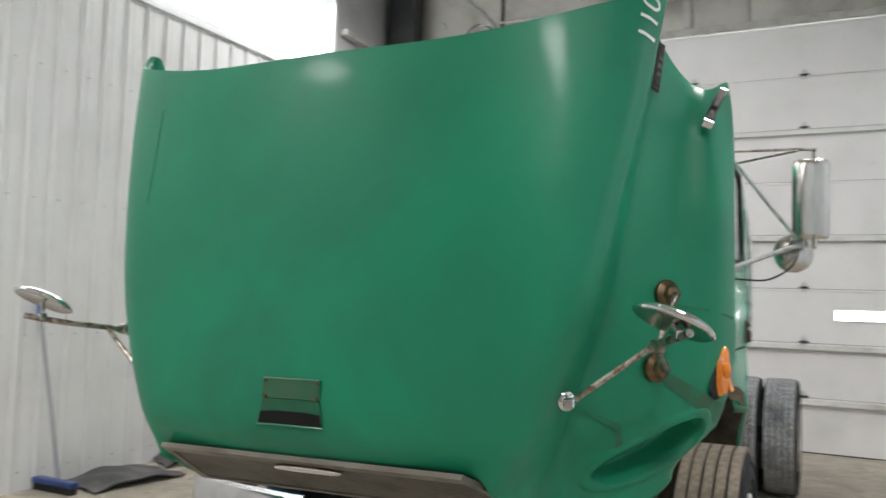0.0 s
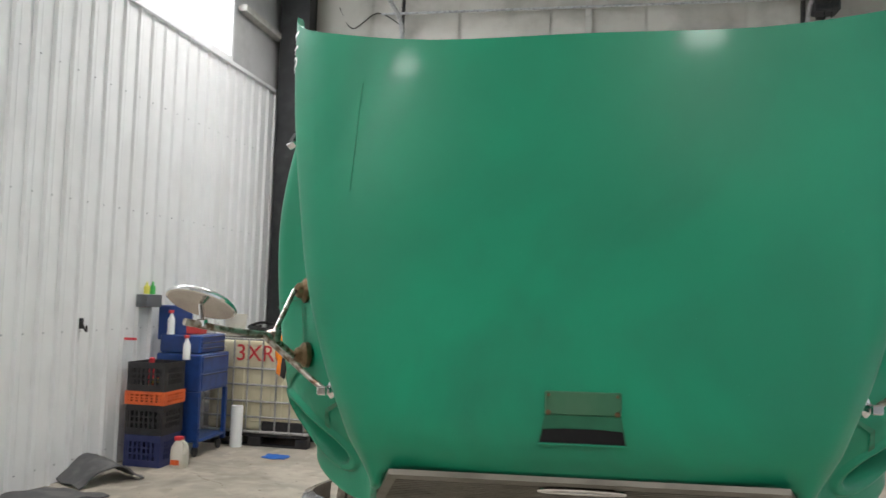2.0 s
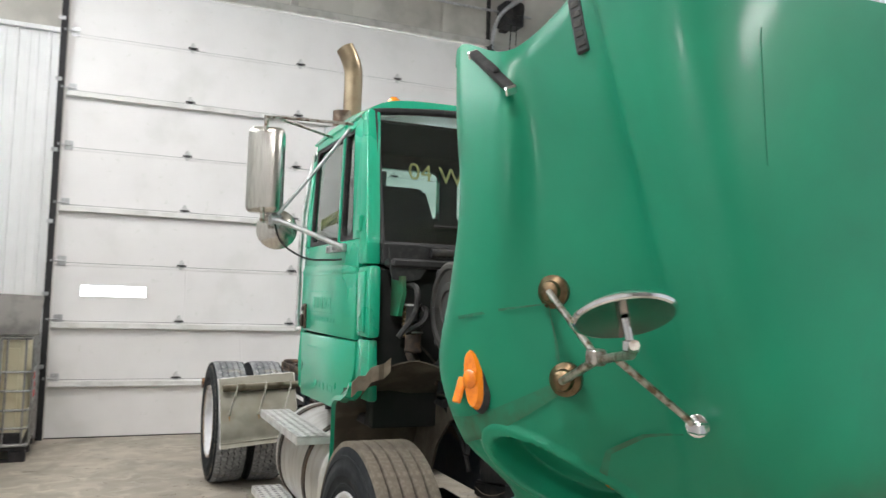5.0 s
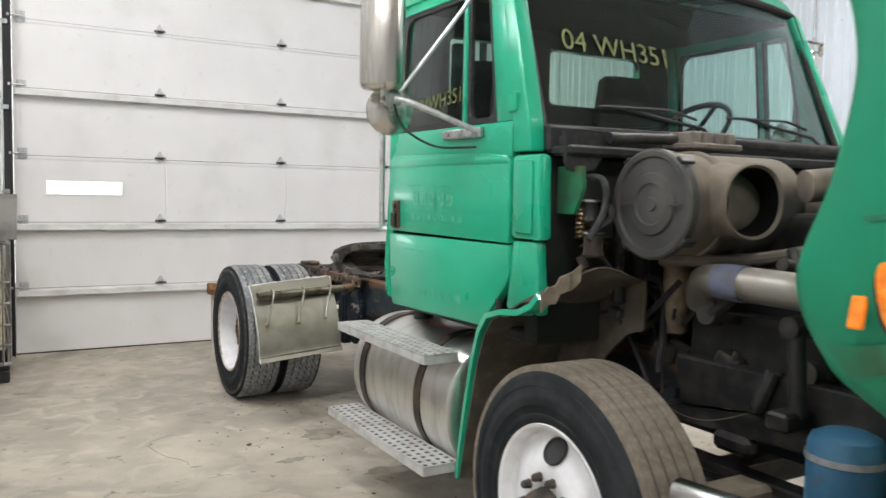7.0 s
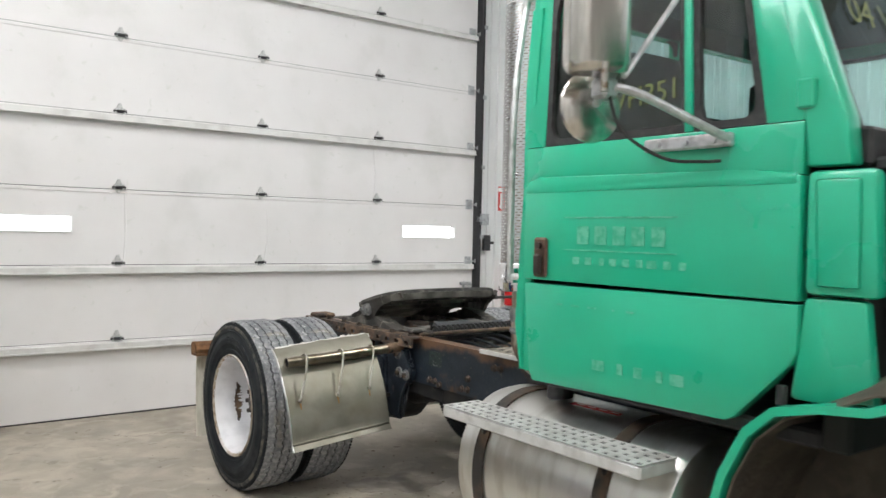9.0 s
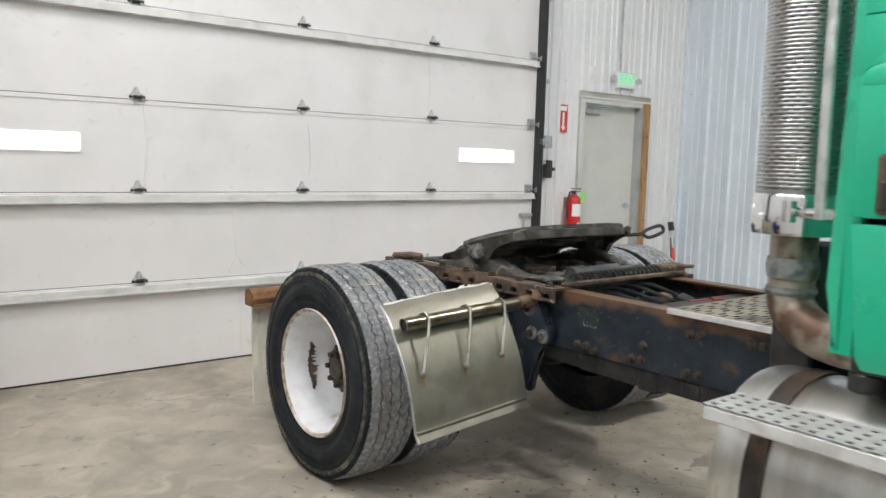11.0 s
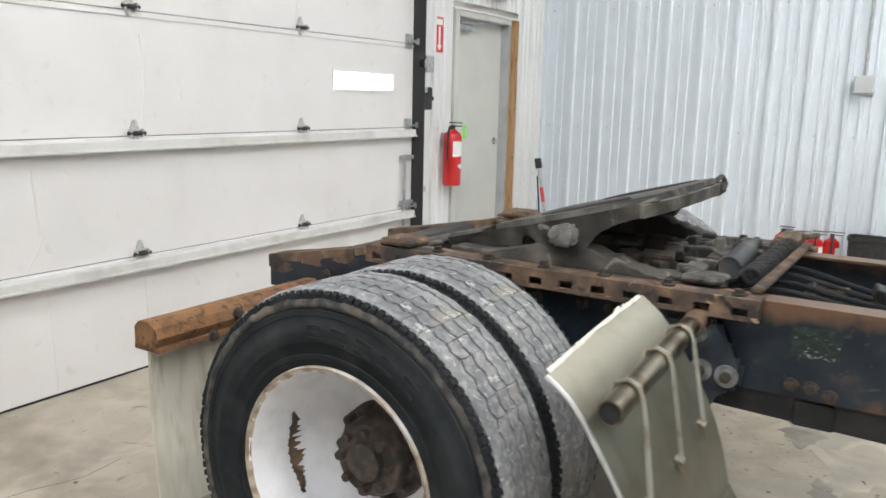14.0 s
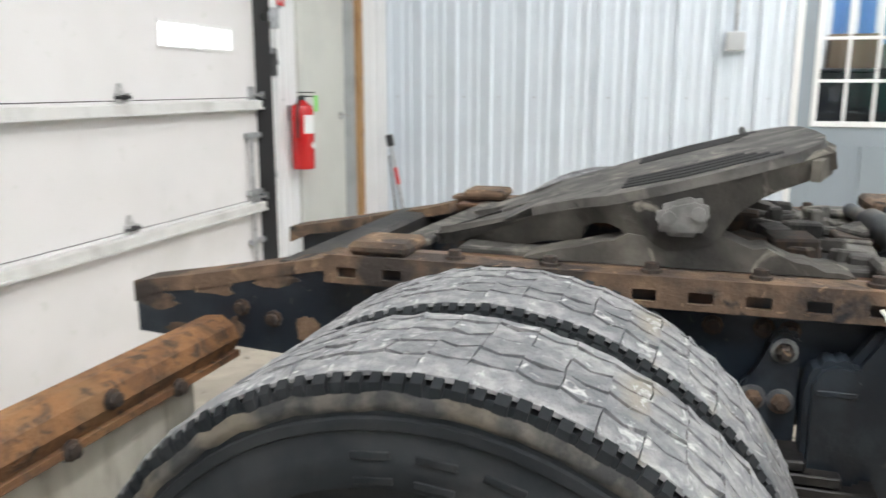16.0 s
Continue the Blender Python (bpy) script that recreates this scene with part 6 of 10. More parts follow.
# rear spring hanger casting and shock outside the rail, before the rear axle
for s in (-1, 1):
    bm = B()
    prism(bm, [(6.96, 0.88), (7.1, 0.88), (7.15, 0.8), (7.155, 0.6), (7.13, 0.48), (7.0, 0.46), (6.99, 0.62), (6.97, 0.67), (6.9, 0.69), (6.89, 0.77), (6.94, 0.8)], "x", *sorted((s * (RX + 0.005), s * (RX + 0.055))))
    bmesh.ops.bevel(bm, geom=bm.edges[:], offset=0.014, segments=2, affect="EDGES")
    hg = tp("spring_hanger", bm, hanger_blue, "chipped blue cast spring hanger with bolts")
    for y, z in ((7.0, 0.735), (6.93, 0.73), (7.02, 0.84)):
        bm = B()
        lathe(bm, [(0, 0.032), (0.008, 0.031), (0.011, 0.024), (0.0115, 0.014)], (s * (RX + 0.054), y, z), (s, 0, 0), 20)
        part("hanger_boss", bm, worn_casting, hg, "worn grey boss")
        bm = B()
        lathe(bm, [(0, 0.016), (0.012, 0.015), (0.014, 0.01), (0.018, 0)], (s * (RX + 0.065), y, z), (s, 0, 0), 8)
        part("hanger_bolt", bm, rust_dark, hg)
    bm = B()
    prism(bm, [(7.222, 0.845), (7.24, 0.862), (7.262, 0.86), (7.278, 0.84), (7.29, 0.775), (7.325, 0.745), (7.33, 0.712), (7.29, 0.65), (7.24, 0.56), (7.222, 0.52)], "x", *sorted((s * (RX + 0.002), s * (RX + 0.03))))
    bmesh.ops.bevel(bm, geom=bm.edges[:], offset=0.008, segments=2, affect="EDGES")
    br = tp("spring_bracket", bm, hanger_blue, "chipped blue spring bracket with three rusty bolts")
    for y, z in ((7.25, 0.82), (7.298, 0.727), (7.25, 0.724)):
        bm = B()
        lathe(bm, [(0, 0.024), (0.004, 0.024), (0.005, 0.016)], (s * (RX + 0.03), y, z), (s, 0, 0), 14)
        part("bracket_washer", bm, worn_casting, br)
        bm = B()
        lathe(bm, [(0, 0.017), (0.012, 0.017), (0.016, 0.012), (0.022, 0.01), (0.023, 0)], (s * (RX + 0.033), y, z), (s, 0, 0), 6)
        part("bracket_bolt", bm, rust, br)
    bm = B()
    prism(bm, [(7.215, 0.45), (7.218, 0.78), (7.2, 0.815), (7.17, 0.828), (7.135, 0.82), (7.118, 0.79), (7.115, 0.45)], "x", *sorted((s * (RX + 0.01), s * (RX + 0.085))))
    bmesh.ops.bevel(bm, geom=bm.edges[:], offset=0.012, segments=2, affect="EDGES")
    cst = tp("spring_housing", bm, hanger_blue, "rounded dark blue cast spring housing")
    bm = B()
    box(bm, *sorted((s * (RX + 0.084), s * (RX + 0.088))), 7.135, 7.198, 0.762, 0.772, 0.001)
    part("cast_mark", bm, hanger_blue, cst)
    bm = B()
    for k in range(4):
        box(bm, s * 0.5 - 0.045, s * 0.5 + 0.045, RY - 0.62 + 0.06 * k, RY + 0.6 - 0.06 * k, 0.58 + 0.024 * k, 0.6 + 0.024 * k, 0.003)
    tp("leaf_spring", bm, black_steel, "stacked leaf spring")

# mudflap hangers and flaps
for s in (-1, 1):
    bm = B()
    xs = sorted((s * 0.43, s * 1.17))
    prism(bm, [(8.405, 0.7), (8.392, 0.728), (8.403, 0.758), (8.436, 0.777), (8.478, 0.773), (8.496, 0.753), (8.496, 0.7)], "x", *xs)
    box(bm, xs[0] + 0.004, xs[1] - 0.002, 8.392, 8.503, 0.684, 0.699)
    beam = tp("mudflap_hanger", bm, rust_beam, "orange rusted square mudflap hanger beam")
    bm = B()
    xs = sorted((s * 0.52, s * 1.14))
    rows2 = []
    for k in range(11):
        v = k / 10
        rows2.append([(xs[0] + (xs[1] - xs[0]) * u / 120, 8.478 + 0.012 * math.sin(5 * u / 120 + 3 * v) - 0.03 * v + (0.0016 if u % 2 else 0), 0.7 - 0.56 * v) for u in range(121)])
    sheet(bm, rows2, 0.008)
    tp("mudflap", bm, flap_white, "dirty off-white rubber mudflap", beam)
    for k in range(2):
        piece("flap_bolt", bolt_me, beam, pose(s * (0.66 + 0.3 * k), 8.396, 0.692, 90, 0, 0))
    piece("beam_bolt", bolt_me, beam, pose(s * 0.86, 8.389, 0.745, 90, 0, 0))

# stainless quarter fender before the rear wheel, on a tube arm
for s in (-1,):
    prof = [(7.132, 0.9), (7.11, 0.886), (7.08, 0.862), (7.052, 0.83), (7.018, 0.78), (6.98, 0.72), (6.945, 0.66), (6.918, 0.6), (6.897, 0.54), (6.882, 0.48), (6.874, 0.445), (6.862, 0.43), (6.85, 0.412)]

    def fender_at(x, y, z):
        return (s * x, y + 0.003 * math.sin(9 * x), z + (1.213 - x) * 0.085)

    bm = B()
    xs = [0.63 + 0.583 * k / 30 for k in range(31)]
    sheet(bm, [[fender_at(x, y, z + (0.002 * math.sin(15 * x) + 0.002 * math.sin(41 * x + 1) if i == 0 else 0)) for i, (y, z) in enumerate(prof)] for x in xs], 0.003)
    q = tp("quarter_fender", bm, steel_bare, "brushed stainless quarter fender, dented along its top")
    bm = B()
    tube(bm, [fender_at(1.208, 6.871, 0.445), fender_at(0.635, 6.871, 0.445)], 0.007, 8)
    part("pressed_bead", bm, steel_bare, q)
    bm = B()
    tube(bm, [fender_at(1.213, y, z) for y, z in prof], 0.006, 6)
    part("rolled_edge", bm, aluminium, q)
    rnd = random.Random(13)
    lip = [(0.632 + 0.01 * k, 0.001 + 0.006 * abs(math.sin(0.37 * k)) * rnd.random() + (0.012 * rnd.random() if 8 < k < 17 or 38 < k < 44 else 0.0)) for k in range(57)]
    bm = B()
    sheet(bm, [[fender_at(x, 7.134 + 0.002 * rnd.random(), 0.896) for x, h in lip], [fender_at(x, 7.14, 0.9 + h * 0.35) for x, h in lip], [fender_at(x, 7.142, 0.898 + h) for x, h in lip]], 0.004)
    part("torn_edge", bm, mat("crumbling_white_foam", (0.7, 0.69, 0.65), 0.8, 0, (0.5, 0.47, 0.4), 20, bump=0.6), q, "torn white lining along the top edge")
    bm = B()
    sheet(bm, [[fender_at(0.628 - d, 7.134 - 0.0152 * k, 0.9 - 0.026 * k) for k in range(15)] for d in (0.0, 0.006, 0.011 + 0.004 * rnd.random())], 0.004)
    part("torn_edge", bm, bpy.data.materials["crumbling_white_foam"], q)
    t_in, t_out = Vector((s * 0.45, 7.02, 0.878)), Vector((s * 1.19, 6.998, 0.844))
    bm = B()
    tube(bm, [t_in, t_out], 0.027, 18, cap=False)
    rim_ = (t_out - t_in).normalized()
    lathe(bm, [(-0.001, 0.0275), (0.002, 0.026), (0.002, 0.0235), (-0.001, 0.023)], t_out, rim_, 18)
    part("support_tube", bm, mat("stained_steel_tube", (0.3, 0.27, 0.21), 0.28, 0.95, (0.16, 0.12, 0.08), 10), q, "stained steel tube arm")
    # dark core just inside the mouth, standing for shade in the open tube
    bm = B()
    cyl(bm, t_in, t_out - rim_ * 0.006, 0.024, 18)
    part("tube_bore", bm, seal_dark, q, "dark open tube end")
    bm = B()
    tube(bm, [t_in, t_in.lerp(t_out, 0.16)], 0.029, 18)
    lathe(bm, [(-0.03, 0.04), (0.03, 0.04), (0.03, 0.03)], t_in + Vector((s * 0.02, 0, 0)), (1, 0, 0), 18)
    part("tube_socket", bm, rust, q, "rusted tube socket")
    clip_steel = mat("dull_rod_steel", (0.4, 0.385, 0.34), 0.4, 0.8, (0.25, 0.22, 0.17), 20)
    stain_orange = mat("orange_rust_drip", (0.3, 0.16, 0.05), 0.5, 0.4, (0.4, 0.26, 0.1), 30)
    for xc, ye, ze in ((1.145, 6.926, 0.664), (0.925, 6.928, 0.672), (0.73, 6.932, 0.69)):
        c = t_in.lerp(t_out, (xc - 0.06 - 0.45) / 0.74)
        x = c.x
        bm = B()
        pts = [(x, c.y + 0.034, c.z - 0.005), (x, c.y + 0.026, c.z + 0.024), (x, c.y, c.z + 0.034), (x, c.y - 0.025, c.z + 0.024), (x + s * 0.004, c.y - 0.036, c.z), (x + s * 0.016, c.y - 0.05, c.z - 0.05), (s * xc, ye - 0.009, ze)]
        tube(bm, pts, 0.0062, 8)
        part("tube_clip", bm, clip_steel, q, "bent rod clip")
        bm = B()
        cyl(bm, (s * xc, ye + 0.004, ze - 0.006), (s * xc, ye - 0.016, ze - 0.01), 0.0095, 8)
        part("clip_bolt", bm, clip_steel, q)
        bm = B()
        rows2 = [[(s * (xc + dx * (1 - 0.6 * k / 4)), ye - 0.0045 - 0.42 * 0.009 * k, ze - 0.015 - 0.009 * k) for dx in (-0.006, 0.006)] for k in range(5)]
        sheet(bm, rows2)
        part("rust_drip", bm, stain_orange, q)

# ---- fifth wheel ----
PV = Vector((0, 7.44, 1.058))
tilt = pose(0, PV.y, PV.z - 0.025, -15.3, 0, 0)      # rear edge low, front edge high


def fw_outline(n=30):
    """Half the coupling plate seen from above: x across, y back from its pivot."""
    pts = [(0.0, -0.3), (0.2, -0.295), (0.33, -0.272), (0.41, -0.225), (0.445, -0.12), (0.45, 0.02), (0.42, 0.12), (0.34, 0.2), (0.3, 0.3), (0.26, 0.5), (0.2, 0.56), (0.13, 0.55), (0.075, 0.42), (0.06, 0.2), (0.05, 0.05), (0.0, 0.0)]
    return pts


ol = fw_outline()
poly = ol[:-1] + [(0.0, 0.02)] + [(-x, y) for x, y in ol[-2:0:-1]]
bm = B()
lo = [tilt @ Vector((x, y, 0.068)) for x, y in poly]
hi = [tilt @ Vector((x * 0.99, y, 0.086 - (0.045 if y > 0.45 else 0.012 if y > 0.3 else 0))) for x, y in poly]
r = rings(bm, [lo, hi])
bmesh.ops.triangulate(bm, faces=[f for f in bm.faces if len(f.verts) > 4])
fw = tp("fifth_wheel", bm, plate_grey, "dusty steel fifth wheel coupling plate tilted back")
casting = mat("dusty_grey_casting", (0.06, 0.055, 0.048), 0.85, 0.1, (0.19, 0.175, 0.15), 7, (0.42, 0.68), third=(0.03, 0.028, 0.026), third_scale=4, third_mix=(0.48, 0.66), bump=1.0, bump_scale=45, extra=(((0.3, 0.275, 0.235), 12.0, 0.62, 0.72, 1.0),))
for s in (-1, 1):
    bm = B()
    # cast skirt under the plate's edge: deep at the pivot, arched behind it, thin along the ramp
    edge = smooth_table((-0.285, -0.225, -0.12, 0.02, 0.12, 0.2, 0.3, 0.5, 0.54), (0.37, 0.405, 0.44, 0.445, 0.42, 0.345, 0.3, 0.262, 0.235))
    depth = smooth_table((-0.285, -0.2, -0.1, -0.055, 0.0, 0.07, 0.1, 0.115, 0.15, 0.19, 0.205, 0.22, 0.3, 0.42, 0.54), (0.03, 0.042, 0.065, 0.1, 0.112, 0.108, 0.09, 0.05, 0.03, 0.04, 0.066, 0.072, 0.06, 0.044, 0.02))
    ys = [-0.285 + 0.825 * i / 66 for i in range(67)]
    rows2 = [[tilt @ Vector((s * (edge(y) - 0.006 * k), y, 0.068 - depth(y) * k / 3 + (0.004 * math.sin(31 * y) if k == 3 else 0))) for y in ys] for k in range(4)]
    sheet(bm, rows2, 0.022)
    part("side_skirt", bm, casting, fw, "dusty arched side casting")
bm = B()
front = [(-0.41, -0.24), (-0.33, -0.272), (-0.2, -0.295), (0, -0.3), (0.2, -0.295), (0.33, -0.272), (0.41, -0.24)]
sheet(bm, [[tilt @ Vector((x, y, 0.066)) for x, y in front], [tilt @ Vector((x, y + 0.01, 0.03)) for x, y in front]], 0.016)
part("front_skirt", bm, casting, fw, "dusty front lip")
for y in (-0.2, -0.06, 0.1):
    bm = B()
    box(bm, -0.4, 0.4, y - 0.012, y + 0.012, 0.03, 0.066, 0, tilt)
    part("cross_rib", bm, casting, fw)
for k in range(4):
    gpts = [(0.36 - 0.05 * k, -0.2 + 0.02 * k), (0.39 - 0.06 * k, -0.02), (0.34 - 0.05 * k, 0.1)]
    for s in (-1, 1):
        bm = B()
        tube(bm, [tilt @ Vector((s * x, y, 0.0865)) for x, y in gpts], 0.005, 5)
        part("grease_groove", bm, seal_dark, fw)
pivot_grey = mat("dusty_pivot_casting", (0.25, 0.245, 0.235), 0.7, 0.2, (0.15, 0.147, 0.14), 22, (0.4, 0.6), third=(0.1, 0.09, 0.08), third_scale=12, third_mix=(0.58, 0.7), bump=0.5)
for s in (-1, 1):
    bm = B()
    prism(bm, [(PV.y - 0.03, PV.z - 0.04), (PV.y + 0.034, PV.z - 0.04), (PV.y + 0.05, PV.z - 0.02), (PV.y + 0.046, PV.z + 0.014), (PV.y + 0.02, PV.z + 0.026), (PV.y - 0.02, PV.z + 0.036), (PV.y - 0.042, PV.z + 0.028), (PV.y - 0.048, PV.z - 0.01)], "x", *sorted((s * 0.385, s * 0.462)))
    bmesh.ops.bevel(bm, geom=bm.edges[:], offset=0.01, segments=2, affect="EDGES")
    for dy, dz in ((-0.026, 0.006), (0.024, -0.004)):
        cyl(bm, (s * 0.46, PV.y + dy, PV.z + dz), (s * 0.474, PV.y + dy, PV.z + dz), 0.013, 8)
    part("pivot_cap", bm, pivot_grey, fw, "pale cast pivot cap")
    bm = B()
    xa, xb = sorted((s * 0.33, s * 0.425))
    rnd = random.Random(51 + s)
    crest = []
    for k in range(25):
        u = -1 + k / 12
        crest.append((PV.y + 0.3 * u, RT + 0.016 + max(0.0, 0.075 * (1 - abs(u) * 1.15)) + (0.012 * rnd.random() if k % 24 else 0)))
    prism(bm, [(PV.y + 0.3, RT + 0.013), (PV.y - 0.3, RT + 0.013)] + crest, "x", xa, xb)
    part("pivot_pedestal", bm, casting, fw, "dirt-caked pivot pedestal")
    # slide rail plates beyond the pivots
    bm = B()
    xa, xb = sorted((s * 0.3, s * 0.4))
    box(bm, xa, xb, 6.98, 7.1, RT + 0.012, RT + 0.034, 0.008)
    part("rail_stop", bm, plate_grey, fw, "dusty rail stop block")
    bm = B()
    box(bm, *sorted((s * 0.37, s * 0.5)), 7.96, 8.09, RT + 0.012, RT + 0.04, 0.01)
    part("rail_stop", bm, rust, fw, "rusty rail end block")
bm = B()
pts = [tilt @ Vector(p) for p in ((0.36, -0.15, 0.035), (0.5, -0.17, 0.035), (0.6, -0.185, 0.035), (0.66, -0.18, 0.056), (0.77, -0.185, 0.076), (0.795, -0.19, 0.058), (0.77, -0.195, 0.034), (0.66, -0.19, 0.012), (0.615, -0.185, 0.03))]
tube(bm, bend(pts, 4), 0.01, 8)
part("release_handle", bm, black_steel, fw, "bent black release handle loop")
bm = B()
cyl(bm, (-0.24, 7.0, 0.978), (0.1, 7.02, 0.978), 0.033, 18)
cyl(bm, (0.1, 7.02, 0.978), (0.3, 7.03, 0.978), 0.018, 12)
lathe(bm, [(0, 0.034), (0.02, 0.038), (0.04, 0.034)], (-0.25, 7.0, 0.978), (1, 0.06, 0), 18)
part("air_cylinder", bm, mat("grey_cylinder_paint", (0.028, 0.034, 0.042), 0.6, 0.0, (0.06, 0.062, 0.062), 9, third=(0.12, 0.11, 0.095), third_scale=6, bump=0.3), fw, "grey slide lock air cylinder")
bm = B()
helix = []
for i in range(230):
    a = i * 0.55
    helix.append((-0.3 + 0.0030 * i, 6.93 + 0.024 * math.cos(a), 0.972 + 0.024 * math.sin(a)))
tube(bm, helix, 0.007, 6)
part("coiled_hose", bm, black_rubber, fw, "black coiled air hose")
bm = B()
box(bm, -0.42, 0.46, 6.87, 6.9, RT + 0.012, RT + 0.03, 0.004)
box(bm, 0.3, 0.5, 6.9, 6.98, RT + 0.02, RT + 0.06, 0.01)
cyl(bm, (0.42, 6.9, RT + 0.05), (0.5, 6.86, RT + 0.052), 0.01, 10)
part("slide_crossbar", bm, rust, fw, "rusty slide cross-bar")
bm = B()
rnd = random.Random(8)
for k in range(26):
    x, y = rnd.uniform(-0.25, 0.35), rnd.uniform(7.02, 7.32)
    a, c2 = rnd.uniform(0.015, 0.05), rnd.uniform(0.015, 0.05)
    part("lock_casting", box(B(), -a, a, -c2, c2, 0, rnd.uniform(0.018, 0.055), 0.005, Matrix.Translation((x, y, RT - 0.0)) @ pose(0, 0, 0, rnd.uniform(-8, 8), rnd.uniform(-8, 8), rnd.uniform(0, 90))), plate_grey if k % 3 else rust_dark, fw, "dusty lock casting")
for xa in (-0.34, 0.24):
    bm = B()
    box(bm, xa, xa + 0.1, 7.0, 7.9, RT - 0.02, RT + 0.012, 0.004)
    part("slide_rail", bm, plate_grey, fw)
bm = B()
box(bm, -0.38, 0.38, 7.975, 8.05, RT - 0.01, RT + 0.006, 0.004, Matrix.Translation((0, 8.01, 0)) @ pose(0, 0, 0, 0, 0, -4) @ Matrix.Translation((0, -8.01, 0)))
part("cross_strap", bm, plate_grey, fw, "flat grey steel strap across the rails")

# ---- deck plate, exhaust and tank ----
bm = B()
box(bm, -0.46, 0.46, 5.74, 6.31, RT + 0.006, RT + 0.014, 0.002)
deck = tp("deck_plate", bm, deck_plate, "worn perforated aluminium deck plate")
bm = B()
box(bm, -0.465, -0.458, 5.74, 6.31, RT - 0.004, RT + 0.018, 0.002)
part("deck_edge", bm, step_alu, deck, "pale folded edge")
# dark bars laid on the uncut plate for the shade in its slots
slot_me = shared("tread_slot", box(B(), -0.019, 0.019, -0.0038, 0.0038, 0.0, 0.0016), seal_dark)
for i in range(9):
    for k in range(19):
        piece("tread_slot", slot_me, deck, pose(-0.4 + 0.1 * i + 0.03 * (k % 2), 5.765 + 0.0285 * k, RT + 0.0142))

SX, SY = -0.70, 5.708
bm = B()
cyl(bm, (SX, SY, 1.12), (SX, SY, 2.78), 0.066, 24)
pts = [(SX, SY, 1.14), (SX - 0.005, SY - 0.01, 1.08), (SX - 0.02, SY - 0.07, 1.03), (SX - 0.04, SY - 0.16, 1.01), (SX - 0.06, SY - 0.3, 1.01)]
tube(bm, bend(pts, 4), 0.066, 20)
stack = tp("exhaust_stack", bm, hot_steel, "heat-stained vertical exhaust behind the cab")
bm = B()
lathe(bm, [(1.17, 0.072), (1.2, 0.076), (1.23, 0.072)], (SX, SY, 0), (0, 0, 1), 24)
lathe(bm, [(1.12, 0.07), (1.13, 0.074), (1.145, 0.07)], (SX, SY, 0), (0, 0, 1), 24)
part("pipe_clamp", bm, worn_casting, stack, "brown pipe clamp")
bm = B()
lathe(bm, [(1.3, 0.122), (1.31, 0.124), (1.41, 0.124), (1.42, 0.118)], (SX, SY, 0), (0, 0, 1), 32, arc=radians(300), start=radians(30))
part("shield_end", bm, chrome, stack, "polished lower shield end")
bm = B()
lathe(bm, [(2.5, 0.12), (2.56, 0.124), (2.66, 0.124)], (SX, SY, 0), (0, 0, 1), 32, arc=radians(300), start=radians(30))
part("shield_end", bm, chrome, stack, "polished upper shield end")
# perforated shield: solid bands with staggered slots pressed through between them
bm = B()
lathe(bm, [(1.415, 0.1195), (1.43, 0.1195)], (SX, SY, 0), (0, 0, 1), 48, arc=radians(300), start=radians(30))
for k in range(92):
    z = 1.43 + 0.0116 * k
    lathe(bm, [(z + 0.004, 0.1187), (z + 0.0056, 0.1195), (z + 0.01, 0.1195), (z + 0.0116, 0.1187)], (SX, SY, 0), (0, 0, 1), 40, arc=radians(300), start=radians(30))
    for i in range(20):
        a0 = radians(30) + radians(300) * (i + 0.5 * (k % 2)) / 20
        a1 = min(a0 + radians(300) / 20 * 0.42, radians(330))
        sheet(bm, [[(SX + 0.1187 * math.cos(a), SY + 0.1187 * math.sin(a), zz) for a in (a0, a1)] for zz in (z, z + 0.004)])
part("heat_shield", bm, mat("polished_shield_metal", (0.42, 0.42, 0.415), 0.3, 1.0, (0.38, 0.37, 0.36), 25, rough_var=0.08), stack, "polished slotted heat shield")
bm = B()
cyl(bm, (SX, SY, 1.42), (SX, SY, 2.5), 0.1, 28)
part("muffler", bm, hot_steel, stack)
bm = B()
pts = [(SX + 0.06, SY, 2.74), (SX + 0.06, SY, 2.9), (SX + 0.06, SY + 0.0, 3.02), (SX + 0.05, SY + 0.0, 3.09), (SX + 0.025, SY + 0.01, 3.16), (SX + 0.0, SY + 0.02, 3.21)]
tube(bm, bend(pts, 4), 0.06, 22, cap=False)
part("stack_tip", bm, stack_tan, stack, "tan curved stack tip")
bm = B()
tube(bm, bend(pts, 4), 0.055, 22, cap=False)
part("tip_inside", bm, seal_dark, stack)
bm = B()
box(bm, -0.6, -0.5, 5.68, 5.82, 0.66, 1.27, 0.012)
box(bm, -0.55, -0.43, 5.7, 5.8, 0.72, 0.88, 0.008)
for y, z in ((5.72, 0.84), (5.77, 0.84), (5.72, 1.1), (5.77, 1.1)):
    cyl(bm, (-0.6, y, z), (-0.615, y, z), 0.012, 6)
box(bm, -0.5, -0.42, 5.6, 5.66, 1.3, 2.4, 0.008)
part("stack_bracket", bm, black_steel, stack)
bm = B()
tube(bm, [(SX - 0.1, SY - 0.05, 1.37), (-0.9, 5.5, 1.37), (-0.93, 5.465, 1.37)], 0.014, 10)
cyl(bm, (SX - 0.12, SY - 0.04, 1.34), (SX - 0.12, SY - 0.04, 1.4), 0.02, 12)
part("shield_arm", bm, chrome, stack, "chrome shield arm to the cab")

TKX, TKZ, TKR = -0.735, 0.6, 0.305
T0, T1 = 4.72, 5.735


